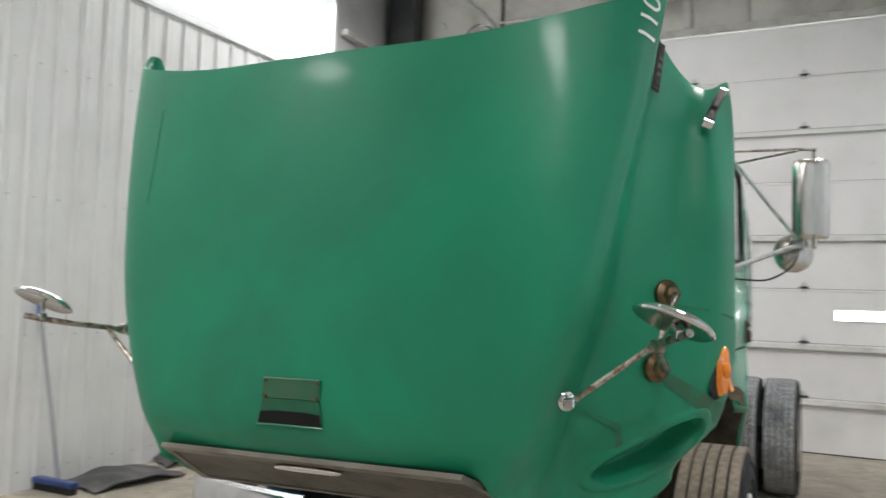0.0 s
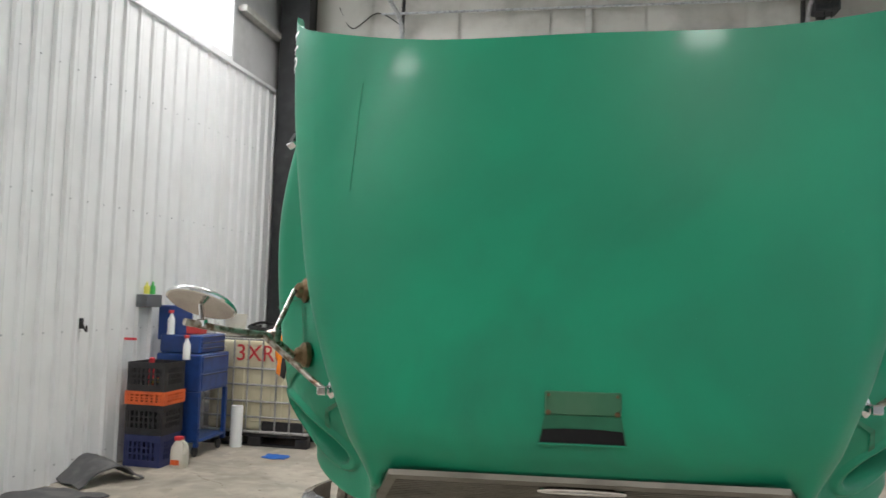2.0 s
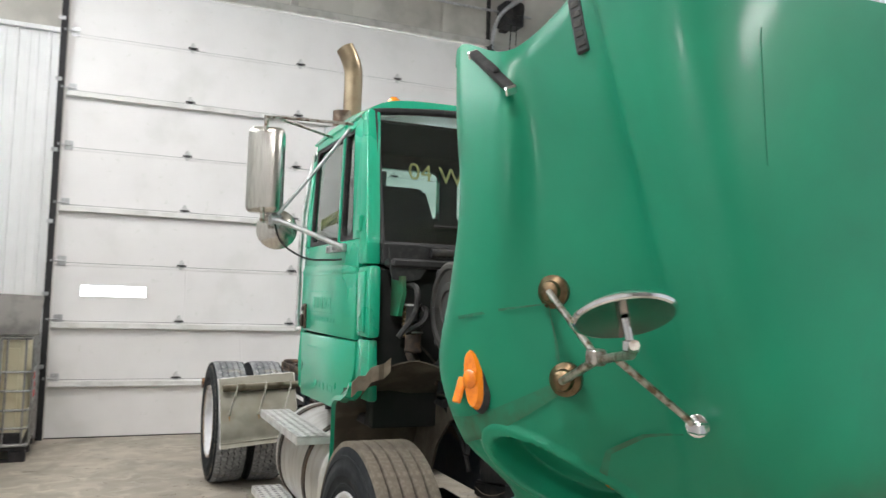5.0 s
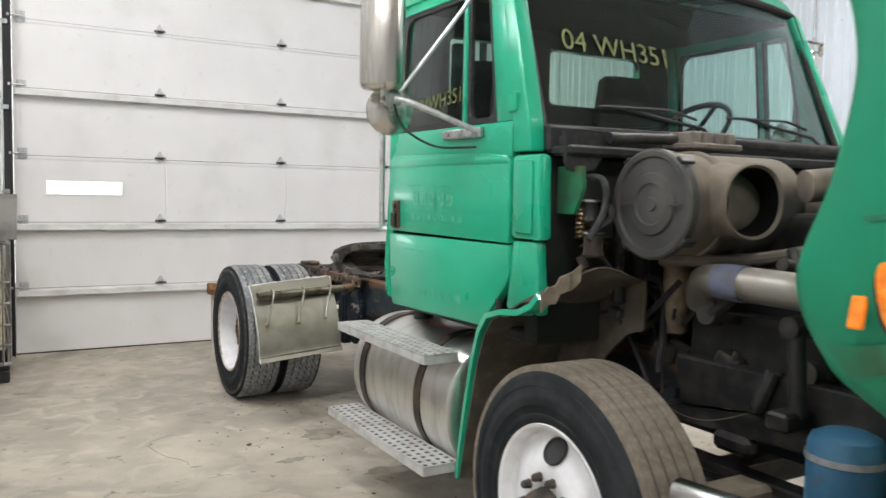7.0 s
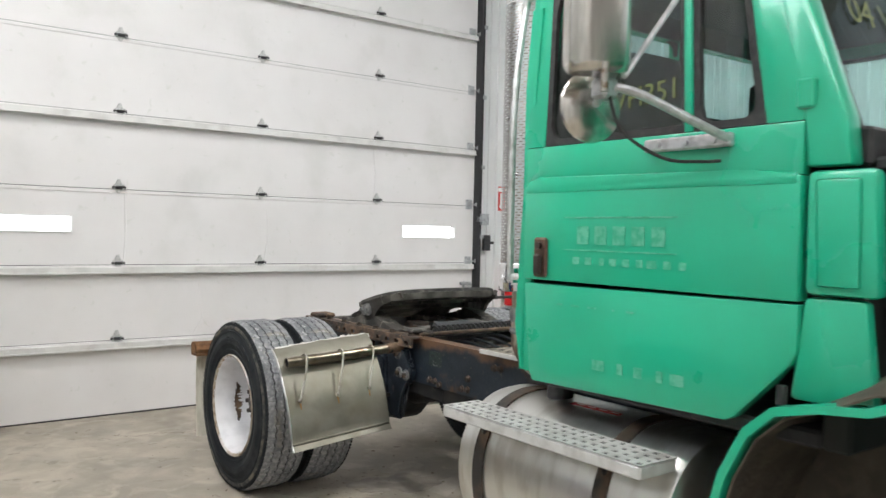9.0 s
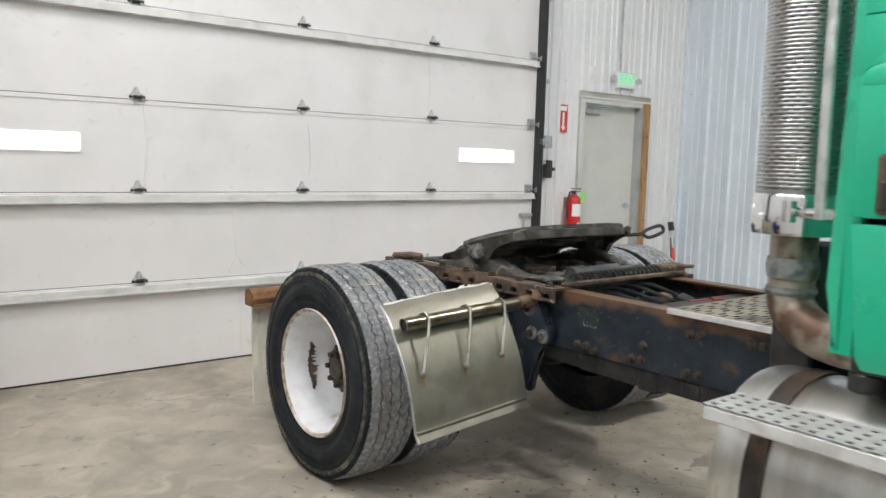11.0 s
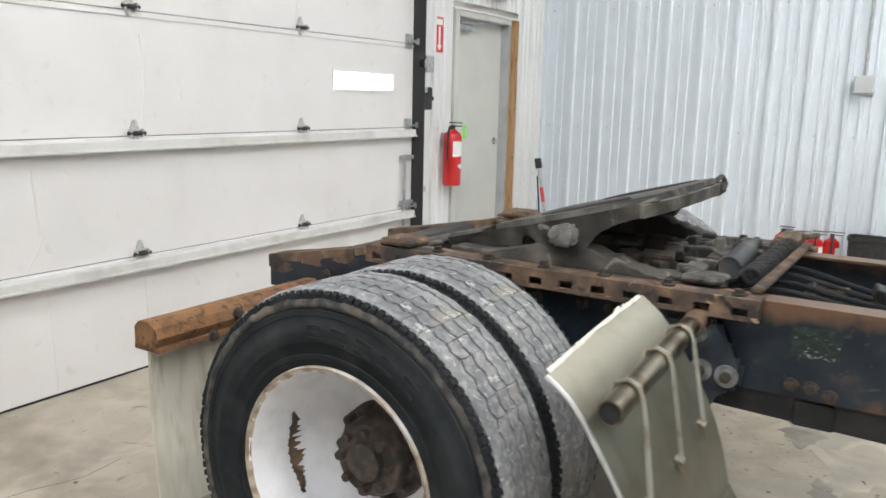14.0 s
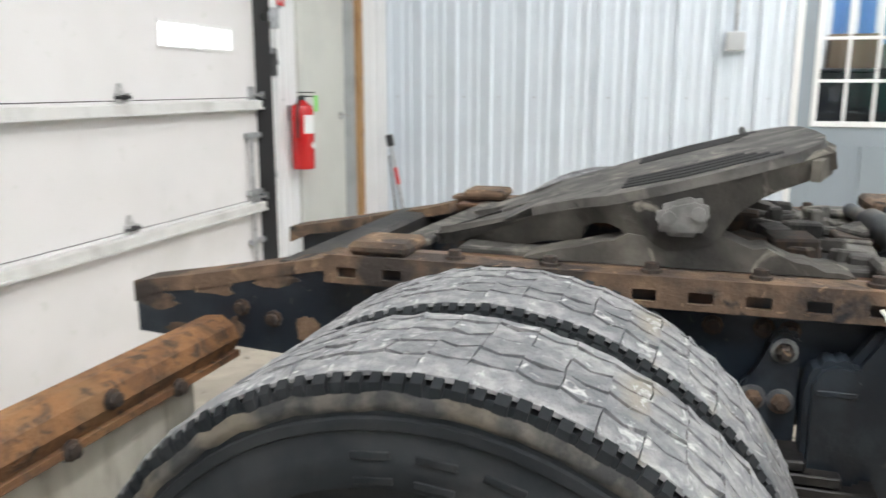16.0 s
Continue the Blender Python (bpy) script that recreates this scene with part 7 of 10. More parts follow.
def tank_ring(y, k):
    """A rounded, slightly squared section."""
    return [(TKX + TKR * k * math.copysign(abs(math.cos(a)) ** 0.9, math.cos(a)), y, TKZ + TKR * k * math.copysign(abs(math.sin(a)) ** 0.9, math.sin(a))) for a in [2 * math.pi * i / 48 for i in range(48)]]


bm = B()
rings(bm, [tank_ring(y, k) for y, k in ((T0 - 0.015, 0.7), (T0 - 0.012, 0.9), (T0, 0.97), (T0 + 0.03, 1.0), (T1 - 0.03, 1.0), (T1, 0.97), (T1 + 0.012, 0.9), (T1 + 0.015, 0.7))])
tank = tp("fuel_tank", bm, tank_alu, "brushed aluminium cylindrical fuel tank with steps")
for y in (4.98, 5.6):
    bm = B()
    rings(bm, [tank_ring(y - 0.03, 1.0), tank_ring(y - 0.03, 1.02), tank_ring(y + 0.03, 1.02), tank_ring(y + 0.03, 1.0)], cap=False)
    part("tank_strap", bm, mat("dark_rusty_strap", (0.035, 0.03, 0.028), 0.55, 0.3, (0.13, 0.085, 0.055), 7, third=(0.2, 0.13, 0.08), third_scale=3), tank, "dark rusty tank strap")
bm = B()
lathe(bm, [(0.88, 0.052), (0.93, 0.052), (0.945, 0.05), (0.95, 0.045), (0.952, 0.0)], (-0.76, 5.44, 0), (0, 0, 1), 16)
part("filler_cap", bm, black_plastic, tank, "black filler cap")
bm = B()
rows2 = [[(TKX + (TKR + 0.0025) * math.cos(a), y, TKZ + (TKR + 0.0025) * math.sin(a)) for a in [radians(99 + 3 * i) for i in range(5)]] for y in (5.1, 5.18, 5.26, 5.34)]
sheet(bm, rows2)
lb = part("warning_label", bm, red_label, tank, "red warning label")
bm = B()
for k in range(4):
    for a in (100.5, 104, 107.5):
        rr = TKR + 0.004
        sheet(bm, [[(TKX + rr * math.cos(radians(a + d)), y, TKZ + rr * math.sin(radians(a + d))) for d in (0, 1.2)] for y in (5.11 + 0.055 * k, 5.15 + 0.055 * k)])
part("label_bars", bm, white_decal, lb)


def grip_step(name, x0, x1, y0, y1, z, parent, label):
    b2 = B()
    box(b2, x0, x1, y0, y1, z - 0.045, z - 0.004, 0.005)
    st = part(name, b2, step_alu, parent, label)
    nx, ny = 4, 22
    b2 = B()
    dx, dy = (x1 - x0) / nx, (y1 - y0) / ny
    for i in range(nx + 1):
        xm = x0 + i * dx
        box(b2, max(x0, xm - 0.011), min(x1, xm + 0.011), y0, y1, z - 0.004, z)
    for k in range(ny + 1):
        ym = y0 + k * dy
        box(b2, x0, x1, max(y0, ym - 0.012), min(y1, ym + 0.012), z - 0.004, z - 0.0005)
    part("tread_grid", b2, step_alu, st)
    # dark sheet under the grid, standing for shade in the punched holes
    b2 = B()
    box(b2, x0 + 0.008, x1 - 0.008, y0 + 0.008, y1 - 0.008, z - 0.006, z - 0.0035)
    part("tread_backing", b2, seal_dark, st)
    return st


grip_step("upper_step", -1.15, -0.975, 4.72, 5.69, 0.868, tank, "punched aluminium upper step")
grip_step("lower_step", -1.17, -0.99, 4.67, 5.76, 0.392, tank, "punched aluminium lower step")
for y in (4.98, 5.6):
    bm = B()
    tube(bm, [(-0.98, y, 0.8), (-1.005, y, 0.76), (-0.99, y + 0.01, 0.72)], 0.014, 8)
    part("step_bracket", bm, black_steel, tank)
    bm = B()
    tube(bm, [(-1.06, y, 0.352), (-0.95, y, 0.34), (-0.82, y, 0.33)], 0.018, 8)
    part("step_bracket", bm, black_steel, tank)

# ---- cab ----
def lean(bm):
    """The cab's sides lean in a little above the window sills and more under the roof."""
    for v in bm.verts:
        if v.co.z > 1.85:
            v.co.x -= math.copysign((v.co.z - 1.85) * 0.04 + max(0.0, v.co.z - 2.44) * 0.55, v.co.x)
    return bm


W = 0.985
for s in (-1, 1):
    def side(poly, a, b2, mat_, name, label="", parent=None, bev=0.0):
        b3 = B()
        xs = sorted((s * a, s * b2))
        prism(b3, poly, "x", *xs)
        if bev:
            bmesh.ops.bevel(b3, geom=b3.edges[:], offset=bev, segments=2, affect="EDGES", profile=0.5)
        lean(b3)
        return tp(name, b3, mat_, label, parent)

    # door: upper and lower skins with a pressed line between them
    door = side([(4.345, 1.375), (4.345, 1.715), (5.425, 1.715), (5.425, 1.375)], W, W - 0.05, paint_cab, "cab_door", "closed green cab door with ghost lettering", None, 0.006)
    side([(4.345, 1.715), (4.345, 1.86), (5.43, 1.86), (5.425, 1.715)], W - 0.008, W - 0.05, paint_cab, "door_upper", "", door, 0.006)
    side([(4.345, 1.368), (5.422, 1.36), (5.39, 1.03), (5.37, 1.0), (4.56, 1.015), (4.53, 1.03), (4.365, 1.2), (4.345, 1.24)], W - 0.004, W - 0.05, paint_cab, "door_lower", "", door, 0.006)
    side([(4.355, 1.722), (4.5, 1.735), (5.35, 1.75), (5.4, 1.735), (5.42, 1.722), (5.42, 1.69), (4.355, 1.69)], W + 0.003, W - 0.01, paint_cab, "door_crease", "", door, 0.007)
    # window frame of the door
    side([(5.335, 1.86), (5.43, 1.86), (5.43, 2.5), (5.335, 2.5)], W - 0.006, W - 0.045, paint_cab, "door_post", "", door, 0.005)
    side([(4.56, 2.43), (5.335, 2.43), (5.335, 2.5), (4.57, 2.5)], W - 0.006, W - 0.045, paint_cab, "door_header", "", door, 0.004)
    side([(4.345, 1.86), (4.455, 1.86), (4.46, 1.9), (4.558, 2.43), (4.568, 2.5), (4.53, 2.5), (4.345, 1.95)], W - 0.006, W - 0.045, paint_cab, "door_front_post", "", door, 0.004)
    side([(4.697, 1.86), (4.725, 1.86), (4.762, 2.44), (4.734, 2.44)], W - 0.004, W - 0.035, paint_cab, "vent_post", "", door, 0.003)
    # rubbers and glass
    side([(4.456, 1.862), (4.697, 1.862), (4.734, 2.43), (4.558, 2.43)], W - 0.026, W - 0.03, glass_tint, "vent_glass", "", door)
    side([(4.725, 1.862), (5.335, 1.862), (5.335, 2.43), (4.762, 2.43)], W - 0.026, W - 0.03, glass_tint, "door_glass", "tinted door glass", door)
    for q in (((4.456, 1.862), (4.697, 1.862), (4.697, 1.885), (4.462, 1.885)), ((4.456, 1.862), (4.486, 1.885), (4.585, 2.43), (4.558, 2.43)), ((4.676, 1.885), (4.697, 1.885), (4.734, 2.43), (4.712, 2.43)), ((4.558, 2.41), (4.732, 2.41), (4.734, 2.432), (4.56, 2.432)),
              ((4.725, 1.862), (5.335, 1.862), (5.335, 1.885), (4.728, 1.885)), ((5.312, 1.885), (5.335, 1.885), (5.335, 2.43), (5.312, 2.43)), ((4.76, 2.412), (5.335, 2.412), (5.335, 2.432), (4.762, 2.432)),
              ((4.725, 1.885), (4.742, 1.885), (4.778, 2.41), (4.762, 2.41)),
              ((5.24, 2.413), (5.313, 2.413), (5.313, 2.34), (5.3, 2.385), (5.28, 2.403)), ((5.26, 1.884), (5.313, 1.884), (5.313, 1.94), (5.302, 1.908), (5.29, 1.895)),
              ((4.63, 1.884), (4.677, 1.884), (4.68, 1.94), (4.668, 1.905), (4.655, 1.893)), ((4.484, 1.884), (4.53, 1.884), (4.51, 1.893), (4.498, 1.91), (4.495, 1.94))):
        side(list(q), W - 0.012, W - 0.034, black_rubber, "window_rubber", "", door)
    # handle
    bm = B()
    box(bm, *sorted((s * (W - 0.004), s * (W + 0.012))), 5.295, 5.365, 1.385, 1.53, 0.008)
    hd = part("door_handle", bm, mat("brown_handle_plate", (0.085, 0.05, 0.035), 0.5, 0.3, (0.16, 0.1, 0.07), 20), door, "worn brown door handle")
    bm = B()
    box(bm, *sorted((s * (W + 0.01), s * (W + 0.03))), 5.31, 5.35, 1.395, 1.47, 0.008)
    cyl(bm, (s * (W + 0.01), 5.33, 1.5), (s * (W + 0.022), 5.33, 1.5), 0.012, 12)
    tp("handle_paddle", bm, mat("dark_paddle", (0.05, 0.035, 0.03), 0.4, 0.4), "", door)
    # pressed hinge covers
    for z in (1.95,):
        bm = B()
        box(bm, *sorted((s * (W - 0.02), s * (W + 0.006))), 4.315, 4.365, z - 0.06, z + 0.02, 0.006)
        part("hinge_cover", bm, paint_cab, door)
    # ghost lettering: faded plain bars
    if s < 0:
        rnd = random.Random(11)
        xg = -(W + 0.0018)
        xl = -(W - 0.0022)
        bars = [(xg, 4.78 + 0.08 * k, 4.832 + 0.08 * k, 1.51, 1.572) for k in range(5)] + [(xg, 4.735, 5.22, 1.60, 1.605), (xg, 4.735, 5.22, 1.487, 1.491)]
        bars += [(xg, 4.7 + 0.055 * k, 4.7 + 0.055 * k + rnd.uniform(0.015, 0.04), 1.44, 1.465) for k in range(9)]
        bars += [(xl, 4.7 + 0.08 * k, 4.7 + 0.08 * k + rnd.uniform(0.02, 0.06), 1.085, 1.12) for k in range(5)]
        bars += [(xl, 4.9 + 0.08 * k, 4.9 + 0.08 * k + rnd.uniform(0.01, 0.04), 1.29, 1.297) for k in range(5)]
        for xb, ya, yb, za, zb in bars:
            tp("ghost_bar", box(B(), xb - 0.0006, xb + 0.0006, ya, yb, za, zb), fade, "faded remains of removed lettering", door)
        letters("04WH351", 0.095, yellow_marker, door, Matrix.Translation((-(W - 0.029), 4.965, 1.99)) @ pose(0, 0, 0, 90, 0, -90) @ pose(0, 0, 0, -2.5, 0, 4), "marker_writing", 0.0008, "yellow paint-marker stock number")

    # cab corner behind the door, the A pillar and the cowl quarter
    side([(5.432, 1.03), (5.448, 1.04), (5.468, 1.2), (5.468, 2.52), (5.435, 2.52)], W - 0.002, W - 0.07, paint_cab, "cab_corner", "rear cab corner, scraped at its foot", None, 0.012)
    side([(4.215, 1.735), (4.338, 1.735), (4.338, 1.95), (4.522, 2.5), (4.55, 2.545), (4.49, 2.52), (4.228, 1.86)], W - 0.004, W - 0.075, paint_cab, "a_pillar", "green windscreen pillar", None, 0.012)
    cq = side([(4.135, 1.395), (4.332, 1.395), (4.332, 1.725), (4.15, 1.725)], W + 0.0, W - 0.06, paint_cab, "cowl_quarter", "green cowl quarter panel", None, 0.02)
    b3 = B()
    prism(b3, [(4.18, 1.42), (4.29, 1.42), (4.3, 1.7), (4.185, 1.7)], "x", *sorted((s * (W - 0.002), s * (W + 0.01))))
    bmesh.ops.bevel(b3, geom=b3.edges[:], offset=0.009, segments=2, affect="EDGES", profile=0.5)
    part("pressing", b3, paint_cab, cq)
    side([(4.14, 1.11), (4.37, 1.11), (4.335, 1.39), (4.17, 1.39)], W - 0.012, W - 0.06, paint_cab, "cowl_lower", "", cq, 0.015)
    # wheel-arch skirt behind the front wheel and its green edge
    arch = [(4.665, 0.33), (4.64, 0.5), (4.60, 0.7), (4.545, 0.88), (4.46, 1.02), (4.36, 1.1), (4.22, 1.135), (4.1, 1.15), (4.02, 1.185), (3.985, 1.22)]
    inner = [(4.638, 0.33), (4.613, 0.5), (4.573, 0.695), (4.52, 0.865), (4.44, 1.0), (4.345, 1.08), (4.215, 1.115), (4.09, 1.13), (4.005, 1.165), (3.965, 1.205)]
    bm = B()
    lp = []
    for i, ((ya, za), (yb, zb)) in enumerate(zip(arch, inner)):
        xo = W + 0.03 + 0.095 * ease((i - 2) / 5)
        lp.append([(s * xo, ya, za), (s * (xo + 0.005), yb, zb), (s * (xo - 0.06), yb - 0.004, zb - 0.004), (s * (xo - 0.06), ya, za)])
    rings(bm, lp)
    skirt = tp("arch_skirt", bm, paint_cab, "green wheel-arch skirt with a muddy liner")
    bm = B()
    rows2 = []
    for u in range(13):
        k = u / 12
        top_z = 1.2 + 0.115 * math.sin(math.pi * min(1.0, k / 0.55) / 2) - 0.06 * max(0.0, k - 0.55) / 0.45
        path = [(4.63, 0.33), (4.605, 0.5), (4.565, 0.7), (4.505, 0.87), (4.42, 1.0), (4.32, 1.08 + 0.02 * k), (4.2, 1.12 + 0.5 * (top_z - 1.2)), (4.08, 0.35 * 1.14 + 0.65 * top_z), (3.97, top_z)]
        row = []
        for i, (y, z) in enumerate(path):
            xo = W + 0.022 + 0.09 * ease((i - 2) / 5)
            row.append((s * (xo - (xo - 0.6) * k), y + 0.008 * math.sin(7 * z + 5 * k), z + 0.004 * math.sin(11 * y + u)))
        rows2.append(row)
    sheet(bm, rows2, 0.006)
    part("arch_liner", bm, liner_dirt, skirt, "mud-caked black liner")
    bm = B()
    rows2 = [[(s * (1.105 - 0.17 * k / 6), 3.962 + 0.012 * math.sin(3.0 * k), 1.2 + 0.115 * math.sin(math.pi * min(1.0, (k / 6 * 0.34) / 0.55) / 2) + dz + 0.01 * math.sin(2.3 * k)) for dz in (-0.04, 0.0, 0.022)] for k in range(7)]
    sheet(bm, rows2, 0.008)
    part("liner_brim", bm, mat("dusty_brim", (0.16, 0.13, 0.095), 0.85, 0, (0.24, 0.2, 0.15), 14, bump=0.4), skirt, "dusty worn brim of the liner")
    bm = B()
    prism(bm, [(4.63, 0.33), (4.565, 0.7), (4.42, 1.0), (4.32, 1.1), (4.2, 1.16), (4.08, 1.22), (3.97, 1.25), (3.97, 1.06), (4.06, 1.03), (4.2, 0.9), (4.3, 0.7), (4.4, 0.5), (4.45, 0.33)], "x", *sorted((s * 0.595, s * 0.607)))
    part("liner_wall", bm, liner_dirt, skirt)
    bm = B()
    cyl(bm, (s * (W + 0.02), 4.37, 1.1), (s * (W + 0.02), 4.37, 1.15), 0.014, 10)
    part("bump_stop", bm, black_rubber, skirt)
    # grab bar behind the door
    bm = B()
    tube(bm, bend([(s * 0.93, 5.445, 1.38), (s * 0.985, 5.490, 1.38), (s * 0.99, 5.495, 1.42), (s * 0.985, 5.500, 2.0), (s * 0.93, 5.505, 2.4), (s * 0.92, 5.475, 2.44), (s * 0.89, 5.455, 2.44)], 5), 0.014, 10)
    tp("grab_bar", bm, aluminium, "brushed grab bar on the cab's rear corner")

    # big door mirror and the round one under it
    mc = Vector((s * 1.362, 4.735, 2.2))
    yaw = 20 * -s
    mt = Matrix.Translation(mc) @ pose(0, 0, 0, 0, 0, -yaw)
    bm = B()
    sec = lambda k, z: [mt @ Vector((0.092 * k * math.copysign(abs(math.cos(a)) ** 0.6, math.cos(a)), 0.055 * k * math.copysign(abs(math.sin(a)) ** 0.6, math.sin(a)), z)) for a in [2 * math.pi * i / 32 for i in range(32)]]
    rings(bm, [sec(k, z) for k, z in ((0.8, -0.215), (0.93, -0.205), (1.0, -0.185), (1.0, 0.185), (0.93, 0.205), (0.8, 0.215))])
    dm = tp("door_mirror", bm, mirror_back, "tall brushed-steel door mirror on tube arms")
    bm = B()
    box(bm, -0.072, 0.072, 0.054, 0.06, -0.19, 0.19, 0.01, mt)
    part("mirror_glass", bm, mirror_glass, dm)
    for z0, z1 in ((-0.27, -0.19), (0.19, 0.27)):
        bm = B()
        tube(bm, [mt @ Vector((0.0, -0.05, z0)), mt @ Vector((0.0, -0.05, z1))], 0.011, 10)
        part("post_stub", bm, chrome_worn, dm)
    bm = B()
    tube(bm, [mt @ Vector((0.0, -0.06, 0.2)), mt @ Vector((0.0, -0.06, 0.26)), (s * 1.3, 4.72, 2.475), (s * 0.955, 4.6, 2.46)], 0.008, 8)
    tube(bm, [(s * 1.3, 4.73, 2.47), (s * 0.955, 5.0, 2.46)], 0.007, 8)
    part("upper_arm", bm, chrome_worn, dm)
    bm = B()
    tube(bm, bend([(s * 1.32, 4.7, 1.95), (s * 1.25, 4.66, 1.93), (s * 1.02, 4.57, 1.835), (s * 0.995, 4.56, 1.83)], 4), 0.013, 10)
    tube(bm, [(s * 1.3, 4.69, 1.98), (s * 1.12, 4.66, 2.22), (s * 0.96, 4.635, 2.44)], 0.009, 8)
    part("lower_arm", bm, galv, dm)
    bm = B()
    box(bm, *sorted((s * (W - 0.008), s * (W + 0.02))), 4.55, 4.86, 1.805, 1.845, 0.006)
    for y in (4.6, 4.7, 4.8):
        cyl(bm, (s * (W + 0.02), y, 1.825), (s * (W + 0.028), y, 1.825), 0.01, 8)
    part("arm_plate", bm, galv, dm, "grey arm base plate")
    bm = B()
    nrm = Vector((s * 0.2, -1, 0.0)).normalized()
    lathe(bm, [(0.022, 0.0), (0.018, 0.05), (0.01, 0.085), (0.0, 0.103), (-0.008, 0.105), (-0.012, 0.1), (-0.012, 0.0)], (s * 1.275, 4.83, 1.915), nrm, 36)
    cm = part("convex_mirror", bm, mirror_back, dm, "round convex mirror under it")
    bm = B()
    box(bm, -0.03, 0.03, -0.03, 0.03, -0.03, 0.03, 0.01, Matrix.Translation((s * 1.3, 4.76, 1.955)))
    cyl(bm, (s * 1.3, 4.76, 1.955), (s * 1.28, 4.81, 1.92), 0.012, 8)
    tp("mirror_clamp", bm, galv, "", dm)
    bm = B()
    tube(bm, bend([(s * 1.31, 4.74, 1.96), (s * 1.27, 4.72, 1.84), (s * 1.16, 4.66, 1.765), (s * 1.05, 4.61, 1.76), (s * 0.99, 4.59, 1.765)], 6), 0.005, 6)
    part("mirror_cable", bm, black_rubber, dm)

# roof
bm = B()
rows2 = []
for k in range(11):
    y = 4.52 + (5.475 - 4.52) * k / 10
    lift = 0.06 * math.sin(math.pi * min(1, (k + 0.6) / 7) / 2) - 0.03 * max(0, (k - 8) / 2)
    rows2.append([(x * 0.937, y - (0.05 * (1 - abs(x) ** 4) if k == 0 else 0), 2.493 + (lift + 0.092) * (1 - abs(x) ** 11)) for x in [math.sin(math.pi / 2 * (-1 + 2 * i / 28)) for i in range(29)]])
low_front = [(x * 0.985, y - 0.012, z - 0.045) for x, y, z in rows2[0]]
sheet(bm, [low_front] + rows2, 0.015)
roof = tp("roof", bm, paint_cab, "green cab roof with amber marker lights", angle=50)
for x in (-0.72, -0.24, 0.0, 0.24, 0.72):
    bm = B()
    lathe(bm, [(0, 0.035), (0.02, 0.032), (0.032, 0.02), (0.036, 0)], (x, 4.66, 2.605 + 0.012 * (1 - abs(x))), (0, 0, 1), 16)
    part("marker_light", bm, amber, roof, "amber roof marker light")

# windscreen
bm = B()


def ws(u, v, off=0.0):
    """u across -1..1, v up 0..1 on the windscreen."""
    hw = 0.905 - 0.035 * v
    bow = 0.055 * (1 - u * u)
    return (u * hw, 4.245 + 0.265 * v - bow - off, 1.825 + 0.69 * v + 0.03 * (1 - u ** 4) * v)


sheet(bm, [[ws(-1 + 2 * i / 16, j / 8) for i in range(17)] for j in range(9)], 0.006)
wsg = tp("windscreen", bm, glass_tint, "tinted windscreen with yellow marker writing")
bm = B()
edge = [ws(-1 + 2 * i / 16, 0, 0.004) for i in range(17)] + [ws(1, j / 8, 0.004) for j in range(1, 9)] + [ws(1 - 2 * i / 16, 1, 0.004) for i in range(1, 17)] + [ws(-1, 1 - j / 8, 0.004) for j in range(1, 9)]
tube(bm, edge, 0.02, 8)
part("windscreen_rubber", bm, black_rubber, wsg, "black rubber surround")
ob = letters("04 WH351", 0.124, yellow_marker, wsg, Matrix.Translation((-0.455, 4.335, 2.185)) @ pose(0, 0, 0, 90, 0, 0) @ pose(0, 0, 0, 0, 0, -4), "marker_writing", 0.0, "yellow paint-marker stock number")
o, inv = ORIGIN[wsg], ob.matrix_basis.inverted()
for v in ob.data.vertices:
    q = ob.matrix_basis @ v.co + o
    k = (q.z - 1.825) / 0.7
    v.co = inv @ (Vector((q.x, ws(q.x / (0.905 - 0.035 * k), k, 0.009)[1], q.z)) - o)
for x0, x1, zz in ((-0.02, -0.52, 0.11), (0.72, 0.22, 0.1)):
    bm = B()
    tube(bm, [(x0 + 0.02, 4.19, 1.815), (x0 - 0.06, 4.2, 1.87), ((x0 + x1) / 2 - 0.05, 4.215, 1.9), (x1, 4.235, 1.935)], 0.008, 6)
    tube(bm, [(x1 - 0.12, 4.235, 1.93), ((x0 + x1) / 2, 4.205, 1.935), (x0 - 0.1, 4.2, 1.905)], 0.006, 6)
    cyl(bm, (x0 + 0.02, 4.19, 1.79), (x0 + 0.02, 4.19, 1.84), 0.018, 10)
    tp("wiper", bm, black_plastic, "black windscreen wiper")

# firewall, cowl tray and header
bm = B()
box(bm, -0.91, 0.91, 4.2, 4.3, 1.735, 1.84, 0.01)
box(bm, -0.9, 0.9, 4.08, 4.2, 1.72, 1.76, 0.01)
box(bm, -0.9, 0.9, 4.12, 4.15, 1.76, 1.79, 0.005)
cowl = tp("cowl_tray", bm, dash_black, "dull black cowl tray under the windscreen")
bm = B()
tube(bm, [(-0.72, 4.07, 1.79), (-0.4, 4.05, 1.8), (0.3, 4.05, 1.8), (0.85, 4.07, 1.8)], 0.022, 12)
part("wiper_tube", bm, black_steel, cowl)
bm = B()
prism(bm, [(-0.91, 1.81), (-0.68, 1.81), (-0.69, 1.74), (-0.73, 1.71), (-0.76, 1.67), (-0.83, 1.655), (-0.885, 1.665), (-0.9, 1.7)], "y", 4.1, 4.118)
part("cowl_flap", bm, black_rubber, cowl, "hanging black rubber flap")
bm = B()
for k in range(4):
    box(bm, -0.4 + 0.065 * k, -0.355 + 0.065 * k, 3.95, 4.08, 1.78, 1.83, 0.006)
box(bm, -0.42, -0.14, 3.93, 4.1, 1.76, 1.785, 0.006)
part("mount_bracket", bm, mat("dusty_grey_bracket", (0.24, 0.21, 0.18), 0.7, 0.3, (0.15, 0.13, 0.11), 15), cowl)
bm = B()
